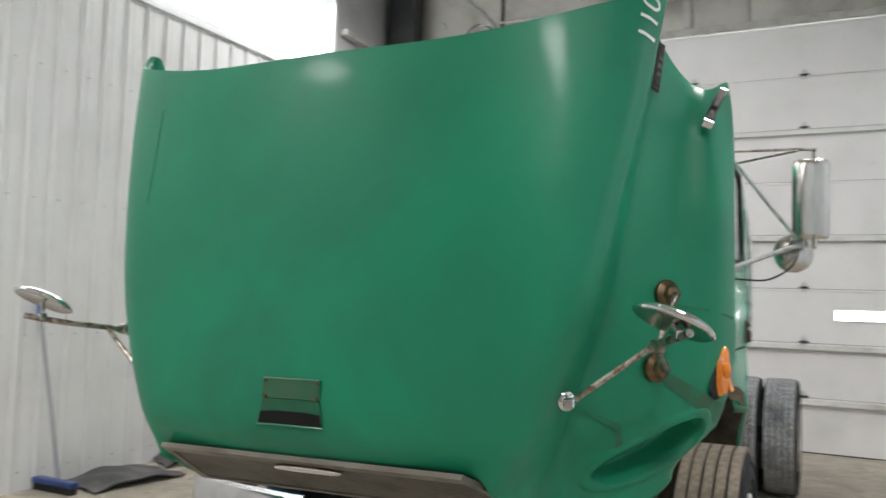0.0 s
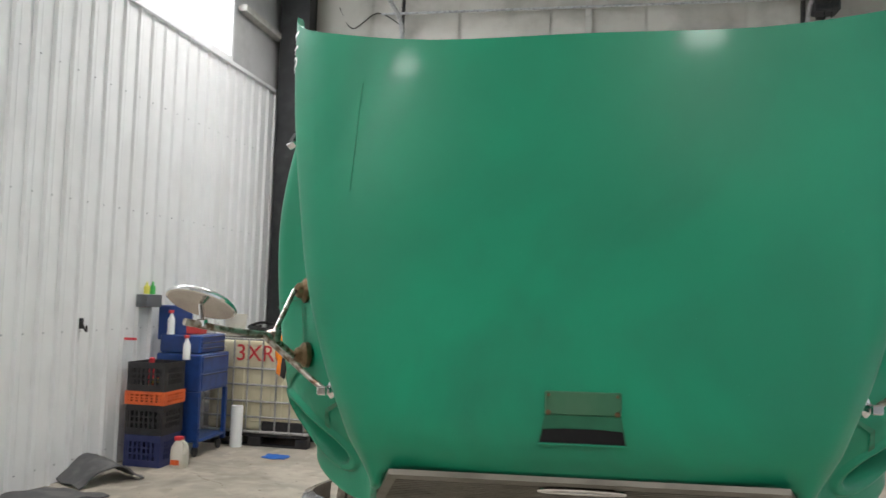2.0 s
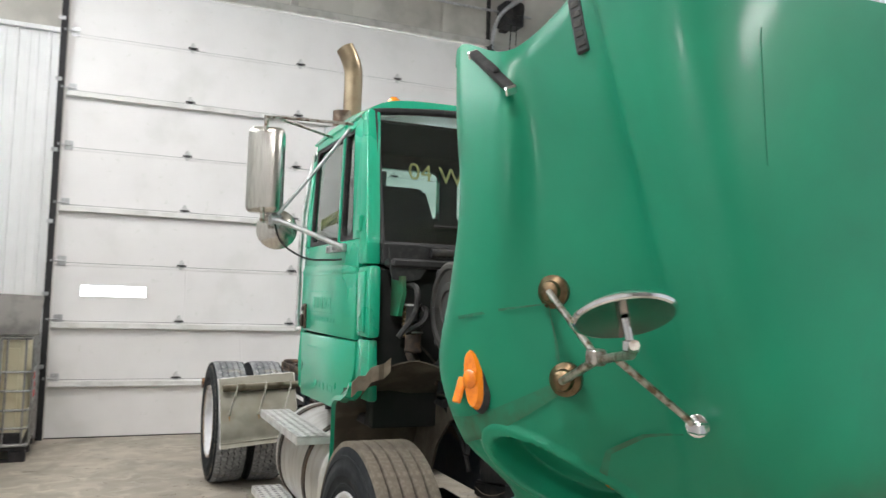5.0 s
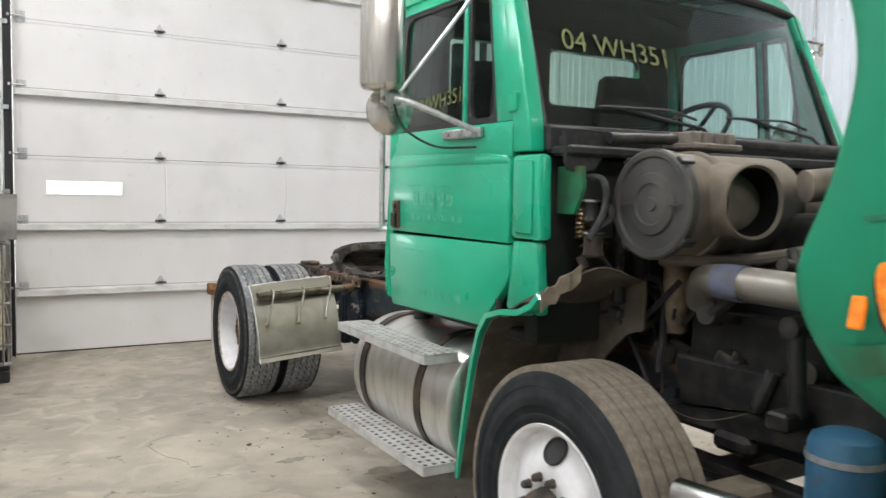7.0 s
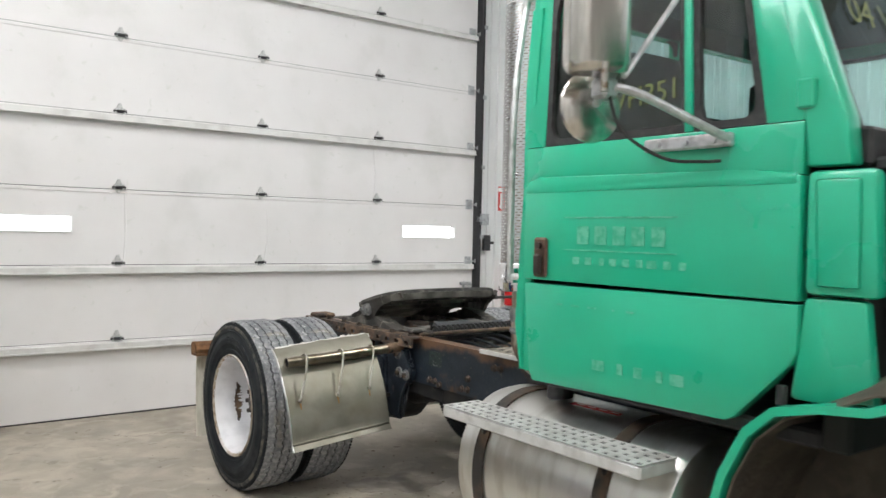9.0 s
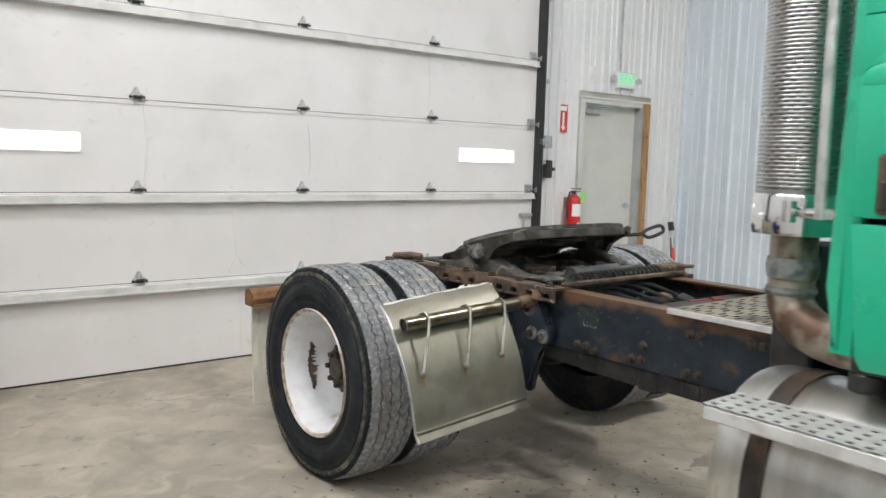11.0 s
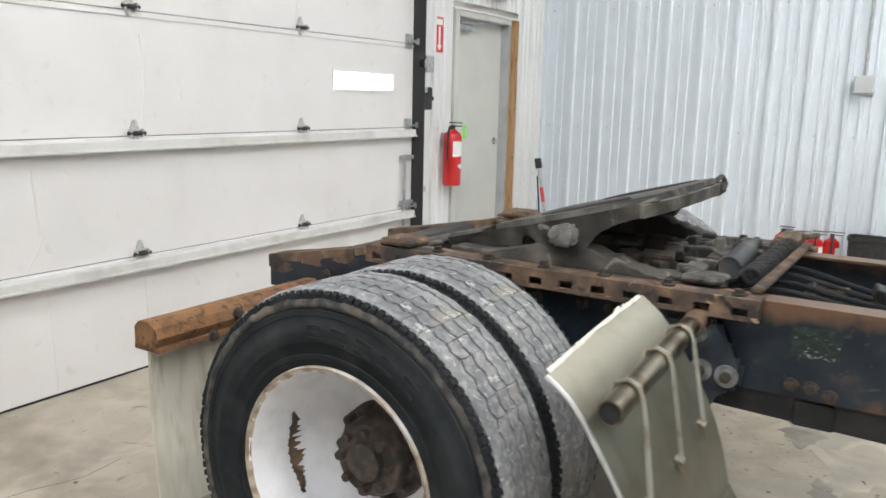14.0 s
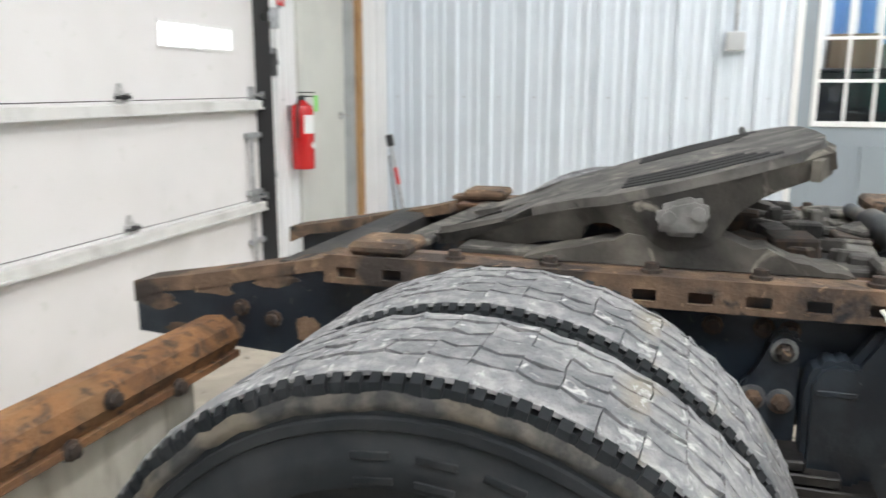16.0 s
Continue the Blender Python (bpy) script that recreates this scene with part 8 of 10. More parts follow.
box(bm, -0.93, 0.93, 4.22, 4.3, 0.98, 1.72, 0.01)
tp("firewall", bm, mat("grimy_firewall", (0.008, 0.013, 0.01), 0.7, 0, (0.016, 0.016, 0.015), 6, third=(0.02, 0.02, 0.02), third_scale=3), "grimy black firewall")
bm = B()
box(bm, -0.93, 0.93, 4.3, 5.42, 0.98, 1.03, 0.01)
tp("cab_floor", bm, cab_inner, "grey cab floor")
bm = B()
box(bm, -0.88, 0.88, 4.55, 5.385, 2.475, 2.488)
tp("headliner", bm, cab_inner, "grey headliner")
# back wall of the cab with its window
bm = B()
WZ = (2.08, 2.385)
y0, y1 = 5.4, 5.455


def cab_wall(b, ya, yb, k):
    prism(b, [(-0.97 + k, 1.03), (0.97 - k, 1.03), (0.965 - k, WZ[0]), (-0.965 + k, WZ[0])], "y", ya, yb)
    prism(b, [(-0.93 + k, WZ[1]), (0.93 - k, WZ[1]), (0.91 - k, 2.5), (-0.91 + k, 2.5)], "y", ya, yb)
    for xa, xb, ta, tb in ((-0.965 + k, -0.66, -0.94 + k, -0.66), (-0.13, -0.01, -0.13, -0.01), (0.67, 0.965 - k, 0.67, 0.94 - k)):
        prism(b, [(xa, WZ[0]), (xb, WZ[0]), (tb, WZ[1]), (ta, WZ[1])], "y", ya, yb)
    return b


back = tp("cab_back", cab_wall(B(), y0, y1, 0.0), paint_cab, "green rear wall of the cab with two windows")
for xa, xb in ((-0.66, -0.13), (-0.01, 0.67)):
    bm = B()
    box(bm, xa, xb, 5.42, 5.425, *WZ)
    part("rear_glass", bm, glass_tint, back)
    bm = B()
    for cx_, cz_ in ((0, 0), (0, 1), (1, 0), (1, 1)):
        px, pz = (xa, xb)[cx_], WZ[cz_]
        sx_, sz_ = (1, -1)[cx_], (1, -1)[cz_]
        prism(bm, [(px, pz), (px + sx_ * 0.06, pz), (px + sx_ * 0.025, pz + sz_ * 0.01), (px + sx_ * 0.01, pz + sz_ * 0.025), (px, pz + sz_ * 0.06)], "y", 5.405, 5.43)
    part("window_rubber", bm, black_rubber, back)
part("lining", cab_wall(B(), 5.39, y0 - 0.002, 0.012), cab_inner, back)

# interior: dash, seats, wheel
bm = B()
prism(bm, [(4.32, 1.3), (4.7, 1.35), (4.74, 1.62), (4.66, 1.8), (4.5, 1.86), (4.34, 1.83)], "x", -0.9, 0.9)
bmesh.ops.bevel(bm, geom=bm.edges[:], offset=0.03, segments=3, affect="EDGES", profile=0.5)
tp("dashboard", bm, dash_black, "dull black dashboard")
for x in (-0.45, 0.45):
    bm = B()
    box(bm, x - 0.24, x + 0.24, 4.85, 5.3, 1.3, 1.45, 0.05, None, 3)
    st = tp("cab_seat", bm, seat_cloth, "dark cloth cab seat")
    bm = B()
    rows2 = []
    for k in range(9):
        v = k / 8
        w2 = 0.24 - 0.07 * max(0, v - 0.7) / 0.3 - 0.0 * v
        z = 1.42 + 0.83 * v
        yc = 5.17 + 0.12 * v
        rows2.append([(x + w2 * math.copysign(abs(math.cos(a)) ** 0.6, math.cos(a)), yc + (0.075 - 0.02 * v) * math.copysign(abs(math.sin(a)) ** 0.7, math.sin(a)), z) for a in [2 * math.pi * i / 24 for i in range(24)]])
    rings(bm, rows2)
    bmesh.ops.bevel(bm, geom=[e for e in bm.edges if all(v.co.z > 2.2 for v in e.verts)], offset=0.02, segments=2, affect="EDGES")
    part("seat_back", bm, seat_cloth, st)
bm = B()
ctr, ax = Vector((0.45, 4.78, 1.9)), Vector((0, 0.62, 0.78)).normalized()
d, u2, w2 = frame_of(ax)
tube(bm, [ctr + (u2 * math.cos(a) + w2 * math.sin(a)) * 0.23 for a in [2 * math.pi * i / 40 for i in range(41)]], 0.015, 8)
for a in (0.5, 2.6, 4.7):
    tube(bm, [ctr - ax * 0.03, ctr + (u2 * math.cos(a) + w2 * math.sin(a)) * 0.23], 0.012, 8)
cyl(bm, ctr - ax * 0.06, ctr + ax * 0.01, 0.05, 16)
cyl(bm, ctr - ax * 0.5, ctr - ax * 0.04, 0.03, 12)
tp("steering_wheel", bm, black_plastic, "black steering wheel")

# ---- engine bay ----
bm = B()
box(bm, -0.32, 0.36, 3.05, 4.15, 0.7, 1.32, 0.03)
box(bm, -0.22, 0.26, 3.1, 4.1, 1.32, 1.52, 0.04, None, 2)
box(bm, -0.45, -0.3, 3.3, 3.9, 0.95, 1.15, 0.03)
cyl(bm, (0.0, 2.98, 1.0), (0.0, 3.06, 1.0), 0.16, 24)
cyl(bm, (-0.2, 2.96, 0.9), (-0.2, 3.06, 0.9), 0.09, 20)
for k in range(6):
    cyl(bm, (-0.34, 3.2 + 0.15 * k, 1.22), (-0.26, 3.2 + 0.15 * k, 1.22), 0.035, 12)
engine = tp("engine", bm, engine_dark, "oily dark diesel engine")
bm = B()
rnd = random.Random(21)
for k in range(16):
    p = Vector((rnd.uniform(-0.5, -0.3), rnd.uniform(3.1, 4.1), rnd.uniform(0.75, 1.4)))
    q = p + Vector((rnd.uniform(-0.15, 0.1), rnd.uniform(-0.35, 0.35), rnd.uniform(-0.25, 0.2)))
    part("hose", tube(B(), bend([p, (p + q) / 2 + Vector((-0.06, 0, -0.05)), q], 6), rnd.uniform(0.008, 0.024), 8), black_rubber, engine, "black engine hose")
grimy_metal = mat("grimy_engine_metal", (0.075, 0.067, 0.058), 0.55, 0.5, (0.035, 0.032, 0.028), 14, third=(0.17, 0.145, 0.115), third_scale=6, third_mix=(0.6, 0.75), bump=0.3)
for k in range(22):
    bm = B()
    p = (rnd.uniform(-0.5, -0.33), rnd.uniform(3.15, 4.1), rnd.uniform(0.8, 1.35))
    if k % 3:
        cyl(bm, p, (p[0] - 0.06, p[1], p[2] + 0.01), rnd.uniform(0.02, 0.05), 12)
    else:
        box(bm, -0.04, 0.04, -0.05, 0.05, -0.04, 0.04, 0.01, Matrix.Translation(p) @ pose(0, 0, 0, rnd.uniform(0, 40), 0, rnd.uniform(0, 40)))
    part("accessory", bm, grimy_metal, engine, "grimy metal engine fitting")
bm = B()
tube(bm, bend([(-0.5, 3.78, 1.19), (-0.545, 3.745, 1.255), (-0.59, 3.66, 1.285), (-0.62, 3.5, 1.29), (-0.6, 3.28, 1.285), (-0.52, 3.14, 1.26), (-0.42, 3.05, 1.2)], 5), 0.058, 18)
part("charge_pipe", bm, mat("dusty_aluminium_pipe", (0.3, 0.28, 0.25), 0.5, 0.7, (0.2, 0.18, 0.15), 9), engine, "dusty aluminium charge pipe")
bm = B()
tube(bm, [(-0.604, 3.605, 1.288), (-0.613, 3.55, 1.29), (-0.619, 3.49, 1.29)], 0.062, 18)
part("pipe_boot", bm, mat("blue_grey_boot", (0.12, 0.13, 0.19), 0.6, 0, (0.08, 0.08, 0.1), 12), engine, "blue-grey silicone boot")
bm = B()
cyl(bm, (-0.46, 3.95, 1.05), (-0.46, 3.95, 1.3), 0.05, 16)
cyl(bm, (-0.46, 3.95, 1.3), (-0.46, 3.95, 1.34), 0.06, 16)
part("reservoir", bm, mat("brown_reservoir", (0.14, 0.1, 0.07), 0.6, 0.2, (0.26, 0.2, 0.13), 12), engine, "brown stained reservoir")
bm = B()
cyl(bm, (-0.5, 3.62, 0.74), (-0.5, 3.62, 0.93), 0.04, 14)
box(bm, -0.62, -0.56, 4.03, 4.09, 1.36, 1.44, 0.01)
part("yellow_canister", bm, yellow_part, engine, "yellow painted shock body")
bm = B()
prism(bm, [(2.9, 0.87), (3.47, 0.87), (3.82, 0.805), (3.85, 0.99), (3.47, 0.99), (2.9, 1.0)], 'x', -0.56, -0.47)
prism(bm, [(2.9, 0.78), (3.4, 0.765), (3.9, 0.73), (3.9, 0.8), (3.4, 0.86), (2.9, 0.86)], 'x', -0.55, -0.46)
bmesh.ops.bevel(bm, geom=bm.edges[:], offset=0.01, segments=2, affect='EDGES')
part("gear_housing", bm, engine_dark, engine, "dark steering gear box")
bm = B()
box(bm, -0.57, -0.5, 3.5, 3.66, 0.69, 0.76, 0.02)
part("mount_foot", bm, engine_dark, engine)
bm = B()
box(bm, -0.5, -0.36, 2.8, 3.0, 0.6, 1.25, 0.015)
part("radiator_post", bm, engine_dark, engine)
bm = B()
cyl(bm, (-0.62, 3.28, 0.9), (-0.62, 3.3, 1.18), 0.028, 12)
cyl(bm, (-0.66, 3.3, 1.18), (-0.58, 3.3, 1.18), 0.035, 14)
box(bm, -0.7, -0.56, 3.26, 3.34, 0.86, 0.92, 0.01)
part("steering_shaft", bm, engine_dark, engine, "dark steering shaft joint")
bm = B()
box(bm, -0.44, 0.44, 2.72, 2.82, 0.65, 1.5, 0.02)
tp("radiator", bm, engine_dark, "dark radiator behind the hood")
bm = B()
tube(bm, bend([(-0.575, 3.84, 0.785), (-0.58, 3.74, 0.776), (-0.58, 3.62, 0.8), (-0.58, 3.46, 0.872)], 6), 0.002, 5)
part("wire", bm, dust_tan, engine)
bm = B()
prism(bm, [(-0.86, 3.5), (-0.8, 3.54), (-0.62, 3.5), (-0.56, 3.4), (-0.6, 3.3), (-0.58, 3.2), (-0.62, 3.08), (-0.74, 3.1), (-0.84, 3.26), (-0.88, 3.4)], "z", 0.54, 0.6)
bmesh.ops.bevel(bm, geom=bm.edges[:], offset=0.01, segments=2, affect="EDGES")
box(bm, -0.82, -0.6, 3.36, 3.5, 0.6, 0.655, 0.015)
cyl(bm, (-0.72, 3.2, 0.59), (-0.72, 3.2, 0.63), 0.035, 14)
part("spring_perch", bm, mat("tan_dirty_steel", (0.24, 0.2, 0.15), 0.8, 0.1, (0.14, 0.115, 0.085), 9), engine, "dirt-crusted spring perch")

# air cleaner: canister, ribbed cap, intake mouth
AX, AY, AZ, AR = -0.73, 3.83, 1.545, 0.19
bm = B()
lathe(bm, [(0.03, AR * 0.98), (0.06, AR), (0.075, AR * 0.97), (0.6, AR * 0.97), (0.62, AR * 0.9), (0.63, 0.0)], (AX, AY, AZ), (1, 0, 0), 48)
lathe(bm, [(0.17, AR * 0.98), (0.175, AR * 1.03), (0.2, AR * 1.03), (0.205, AR * 0.98)], (AX, AY, AZ), (1, 0, 0), 48)
cleaner = tp("air_cleaner", bm, dust_tan, "dusty round air cleaner with a dark ribbed cap")
bm = B()
lathe(bm, [(0.035, AR), (0.03, AR * 1.04), (0.0, AR * 1.04), (-0.006, AR * 0.99), (-0.004, AR * 0.9), (0.006, AR * 0.86), (0.006, AR * 0.6), (-0.004, AR * 0.57), (-0.006, AR * 0.4), (0.002, AR * 0.37), (0.002, AR * 0.14), (-0.004, AR * 0.12), (-0.004, 0.0)], (AX, AY, AZ), (1, 0, 0), 48)
cap = part("cap", bm, dust_plastic, cleaner, "dark dusty ribbed end cap")
for a in (90, 270):
    bm = B()
    box(bm, AX - 0.012, AX - 0.002, -0.003, 0.003, AR * 0.45, AR * 0.8, 0, Matrix.Translation((0, AY, AZ)) @ pose(0, 0, 0, a, 0, 0))
    tp("cap_rib", bm, dust_plastic, "", cleaner)
for a in (40, 130, 220, 320):
    bm = B()
    box(bm, AX - 0.004, AX + 0.06, -0.018, 0.018, AR * 1.02, AR * 1.1, 0.004, Matrix.Translation((0, AY, AZ)) @ pose(0, 0, 0, a, 0, 0))
    part("cap_clip", bm, black_plastic, cleaner)


def mouth(y, kx, kz, n=32):
    return [(-0.505 + kx * math.copysign(abs(math.cos(a)) ** 0.95, math.cos(a)), y, 1.56 + kz * math.copysign(abs(math.sin(a)) ** 0.95, math.sin(a))) for a in [2 * math.pi * i / n for i in range(n)]]


bm = B()
rings(bm, [mouth(3.8, 0.145, 0.145), mouth(3.7, 0.14, 0.138), mouth(3.65, 0.134, 0.128), mouth(3.61, 0.136, 0.126), mouth(3.585, 0.146, 0.132), mouth(3.572, 0.15, 0.134), mouth(3.565, 0.144, 0.128), mouth(3.575, 0.133, 0.118)], cap=False)
part("intake_mouth", bm, dust_tan, cleaner, "dusty bell-mouthed intake")
# throat coloured black for the shade deep inside the intake
bm = B()
rings(bm, [mouth(3.574, 0.134, 0.119), mouth(3.6, 0.128, 0.113), mouth(3.66, 0.122, 0.108), mouth(3.78, 0.116, 0.104)], cap=False)
rings(bm, [mouth(3.785, 0.118, 0.106), mouth(3.78, 0.118, 0.106)])
part("intake_throat", bm, mat("throat_shade_black", (0.004, 0.004, 0.004), 0.9, spec=0.1), cleaner, "black intake throat")
bm = B()
tube(bm, bend([(-0.16, 3.83, 1.545), (0.05, 3.78, 1.53), (0.2, 3.6, 1.48), (0.25, 3.45, 1.42)], 5), 0.09, 20)
tube(bm, bend([(-0.2, 3.6, 1.62), (0.05, 3.5, 1.64), (0.3, 3.45, 1.6)], 5), 0.06, 16)
part("intake_pipe", bm, dust_tan, cleaner, "tan dusty intake pipe")
bm = B()
tube(bm, bend([(-0.6, 3.9, 1.34), (-0.45, 3.6, 1.36), (-0.2, 3.3, 1.45), (0.1, 3.2, 1.5)], 5), 0.024, 10)
part("cleaner_strut", bm, dust_tan, cleaner)

# hoses and fittings between the firewall and the air cleaner
bm = B()
prism(bm, [(4.1, 1.5), (4.2, 1.5), (4.2, 1.68), (4.06, 1.68), (4.05, 1.6)], "x", -0.86, -0.84)
tp("firewall_gusset", bm, paint_dirty, "weathered green firewall gusset")
bm = B()
coil = [(-0.8 + 0.028 * math.cos(0.6 * i), 4.11 + 0.02 * math.sin(0.6 * i), 1.405 + 0.0016 * i) for i in range(90)]
tube(bm, coil, 0.008, 6)
tp("coiled_line", bm, brass, "brown coiled line on the firewall")
for x, y, z0, z1, rad, m_ in ((-0.8, 4.05, 1.34, 1.44, 0.036, rust_dark), (-0.8, 4.07, 1.47, 1.56, 0.03, black_steel), (-0.62, 4.1, 1.15, 1.5, 0.03, engine_dark), (-0.5, 4.12, 1.1, 1.45, 0.045, engine_dark)):
    bm = B()
    lathe(bm, [(0, 0.0), (0, rad), (0.01, rad * 1.15), (0.02, rad), (z1 - z0 - 0.02, rad), (z1 - z0 - 0.01, rad * 1.2), (z1 - z0, rad * 1.2), (z1 - z0, 0.0)], (x, y, z0), (0, 0, 1), 16)
    cn = tp("firewall_canister", bm, m_, "grimy canister on the firewall")
    bm = B()
    lathe(bm, [(0, rad * 1.22), (0.008, rad * 1.22)], (x, y, z1 - 0.012), (0, 0, 1), 16)
    part("rim_band", bm, aluminium, cn)
rnd = random.Random(77)
for k in range(14):
    x, y, z = rnd.uniform(-0.82, -0.35), rnd.uniform(3.98, 4.16), rnd.uniform(1.05, 1.68)
    q = (x + rnd.uniform(-0.12, 0.12), y - rnd.uniform(0.0, 0.12), z - rnd.uniform(0.1, 0.35))
    tp("firewall_hose", tube(B(), bend([(x, 4.2, z), (x, y, z), ((x + q[0]) / 2 + 0.03, y - 0.04, (z + q[2]) / 2), q], 5), rnd.uniform(0.006, 0.014), 7), (black_rubber, engine_dark, hub_grease)[k % 3], "dark hose on the firewall")
for k in range(10):
    x, y, z = rnd.uniform(-0.86, -0.45), rnd.uniform(4.1, 4.18), rnd.uniform(1.1, 1.66)
    tp("firewall_fitting", box(B(), -0.025, 0.025, -0.03, 0.03, -0.02, 0.02, 0.006, Matrix.Translation((x, y, z)) @ pose(0, 0, 0, rnd.uniform(0, 60), 0, rnd.uniform(0, 60))), (hub_grease, rust_dark, zinc, black_plastic)[k % 4], "small grimy fitting")

# dirt-caked valves and fittings lying between the rails
rnd = random.Random(52)
for k in range(26):
    x, y, z = rnd.uniform(-0.33, 0.28), rnd.uniform(6.36, 6.84), rnd.uniform(0.82, 0.89)
    a, c2 = rnd.uniform(0.012, 0.035), rnd.uniform(0.012, 0.03)
    if k % 2:
        b = box(B(), -a, a, -c2, c2, -0.015, 0.02, 0.005, Matrix.Translation((x, y, z)) @ pose(0, 0, 0, rnd.uniform(-20, 20), rnd.uniform(-20, 20), rnd.uniform(0, 180)))
    else:
        d = Vector((rnd.uniform(-1, 1), rnd.uniform(-1, 1), rnd.uniform(-0.2, 0.3))).normalized() * a * 2
        b = cyl(B(), Vector((x, y, z)) - d, Vector((x, y, z)) + d, c2 * 0.6, 10)
    tp("rail_fitting", b, (rust_dark, hub_grease, plate_grey, rust, black_steel)[k % 5], "dirt-caked fitting between the rails")
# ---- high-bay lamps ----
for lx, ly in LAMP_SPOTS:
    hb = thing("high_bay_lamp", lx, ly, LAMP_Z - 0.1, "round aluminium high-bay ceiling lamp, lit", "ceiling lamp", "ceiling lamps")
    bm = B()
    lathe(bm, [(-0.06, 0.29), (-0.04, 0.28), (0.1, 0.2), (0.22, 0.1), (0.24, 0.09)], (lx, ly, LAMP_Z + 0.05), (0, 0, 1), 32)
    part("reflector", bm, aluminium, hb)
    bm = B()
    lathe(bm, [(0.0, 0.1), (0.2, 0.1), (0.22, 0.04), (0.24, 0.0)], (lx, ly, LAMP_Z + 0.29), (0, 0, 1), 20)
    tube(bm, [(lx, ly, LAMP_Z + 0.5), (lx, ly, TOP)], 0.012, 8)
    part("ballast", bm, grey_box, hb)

# housing added for the unseen office lamp
ol_ = thing("office_ceiling_light", 4.3, 6.24, 2.43, "unseen flat white ceiling light added in the office", "ceiling lamp")
bm = B()
box(bm, 4.04, 4.56, 5.72, 6.76, 2.44, 2.497, 0.006)
part("housing", bm, trim_white, ol_)
oc = thing("office_cabinet", 4.72, 6.1, 0, "low dark office cabinet seen through the door glass", "cabinet")
bm = B()
box(bm, 4.55, 4.86, 5.1, 7.3, 0.05, 1.42, 0.01)
box(bm, 4.53, 4.88, 5.08, 7.32, 1.42, 1.45, 0.006)
part("carcass", bm, mat("dark_office_laminate", (0.03, 0.028, 0.027), 0.5, 0, (0.05, 0.046, 0.043), 8), oc)
for k, (ya, yb, zb, col) in enumerate(((5.2, 5.55, 1.72, (0.32, 0.23, 0.15)), (5.62, 5.85, 1.66, (0.42, 0.38, 0.32)), (5.9, 6.3, 1.75, (0.24, 0.17, 0.11)), (6.38, 6.7, 1.64, (0.4, 0.35, 0.28)), (6.78, 7.15, 1.74, (0.28, 0.2, 0.13)))):
    bm = B()
    box(bm, 4.6, 4.82, ya, yb, 1.45, zb, 0.006)
    solid("storage_box", bm, mat("office_cardboard_%s" % "abcde"[k], col, 0.8, 0, tuple(c * 0.8 for c in col), 6), "brown cardboard box on the office cabinet", "box", "office boxes")
bl = thing("office_blind", 4.86, 6.24, 0.9, "white vertical blind slats on the office wall", "blind")
for k in range(6):
    bm = B()
    box(bm, 4.88, 4.892, 5.6 + 0.22 * k, 5.68 + 0.22 * k, 0.9, 2.1, 0.003)
    part("slat", bm, trim_white, bl)

# ---- on the end wall ----
ex = thing("exit_sign", 2.265, YB - 0.05, 2.29, "white exit sign with glowing green letters and two lamp heads", "exit sign")
bm = B()
box(bm, 2.115, 2.415, YB - 0.075, YB - 0.02, 2.285, 2.45, 0.008)
part("housing", bm, trim_white, ex)
bm = B()
box(bm, 2.14, 2.39, YB - 0.078, YB - 0.074, 2.3, 2.435)
part("face", bm, mat("white_sign_face", (0.78, 0.86, 0.8), 0.5), ex)
letters("EXIT", 0.13, exit_green, ex, pose(2.265, YB - 0.0795, 2.367, 90, 0, 0), "letters", 0.001, "glowing green letters")
for x in (2.07, 2.47):
    bm = B()
    lathe(bm, [(0, 0.02), (-0.03, 0.03), (-0.05, 0.034), (-0.055, 0.03), (-0.056, 0)], (x, YB - 0.03, 2.36), (0, 1, -0.2), 16)
    cyl(bm, (x, YB - 0.03, 2.36), (2.12 if x < 2.2 else 2.41, YB - 0.03, 2.36), 0.01, 8)
    part("lamp_head", bm, grey_box, ex)
bm = B()
tube(bm, [(2.2, YB - 0.035, 2.45), (2.2, YB - 0.035, 4.25)], 0.01, 8)
part("conduit", bm, galv, ex)
bm = B()
box(bm, 1.75, 1.82, YB - 0.05, YB - 0.02, 2.36, 2.47, 0.006)
solid("sensor_box", bm, trim_white, "small white sensor box above the exit door", "sensor")

fs = thing("fire_sign", 1.385, YB - 0.03, 1.8, "red fire extinguisher sign with a white arrow panel", "sign")
bm = B()
box(bm, 1.33, 1.445, YB - 0.034, YB - 0.03, 1.795, 2.065)
part("plate", bm, red_label, fs)
bm = B()
box(bm, 1.345, 1.43, YB - 0.036, YB - 0.0345, 2.005, 2.05)
part("text_bar", bm, white_decal, fs)
bm = B()
prism(bm, [(1.387, 1.81), (1.42, 1.85), (1.4, 1.85), (1.4, 1.99), (1.374, 1.99), (1.374, 1.85), (1.354, 1.85)], "y", YB - 0.036, YB - 0.0345)
part("arrow", bm, white_decal, fs)


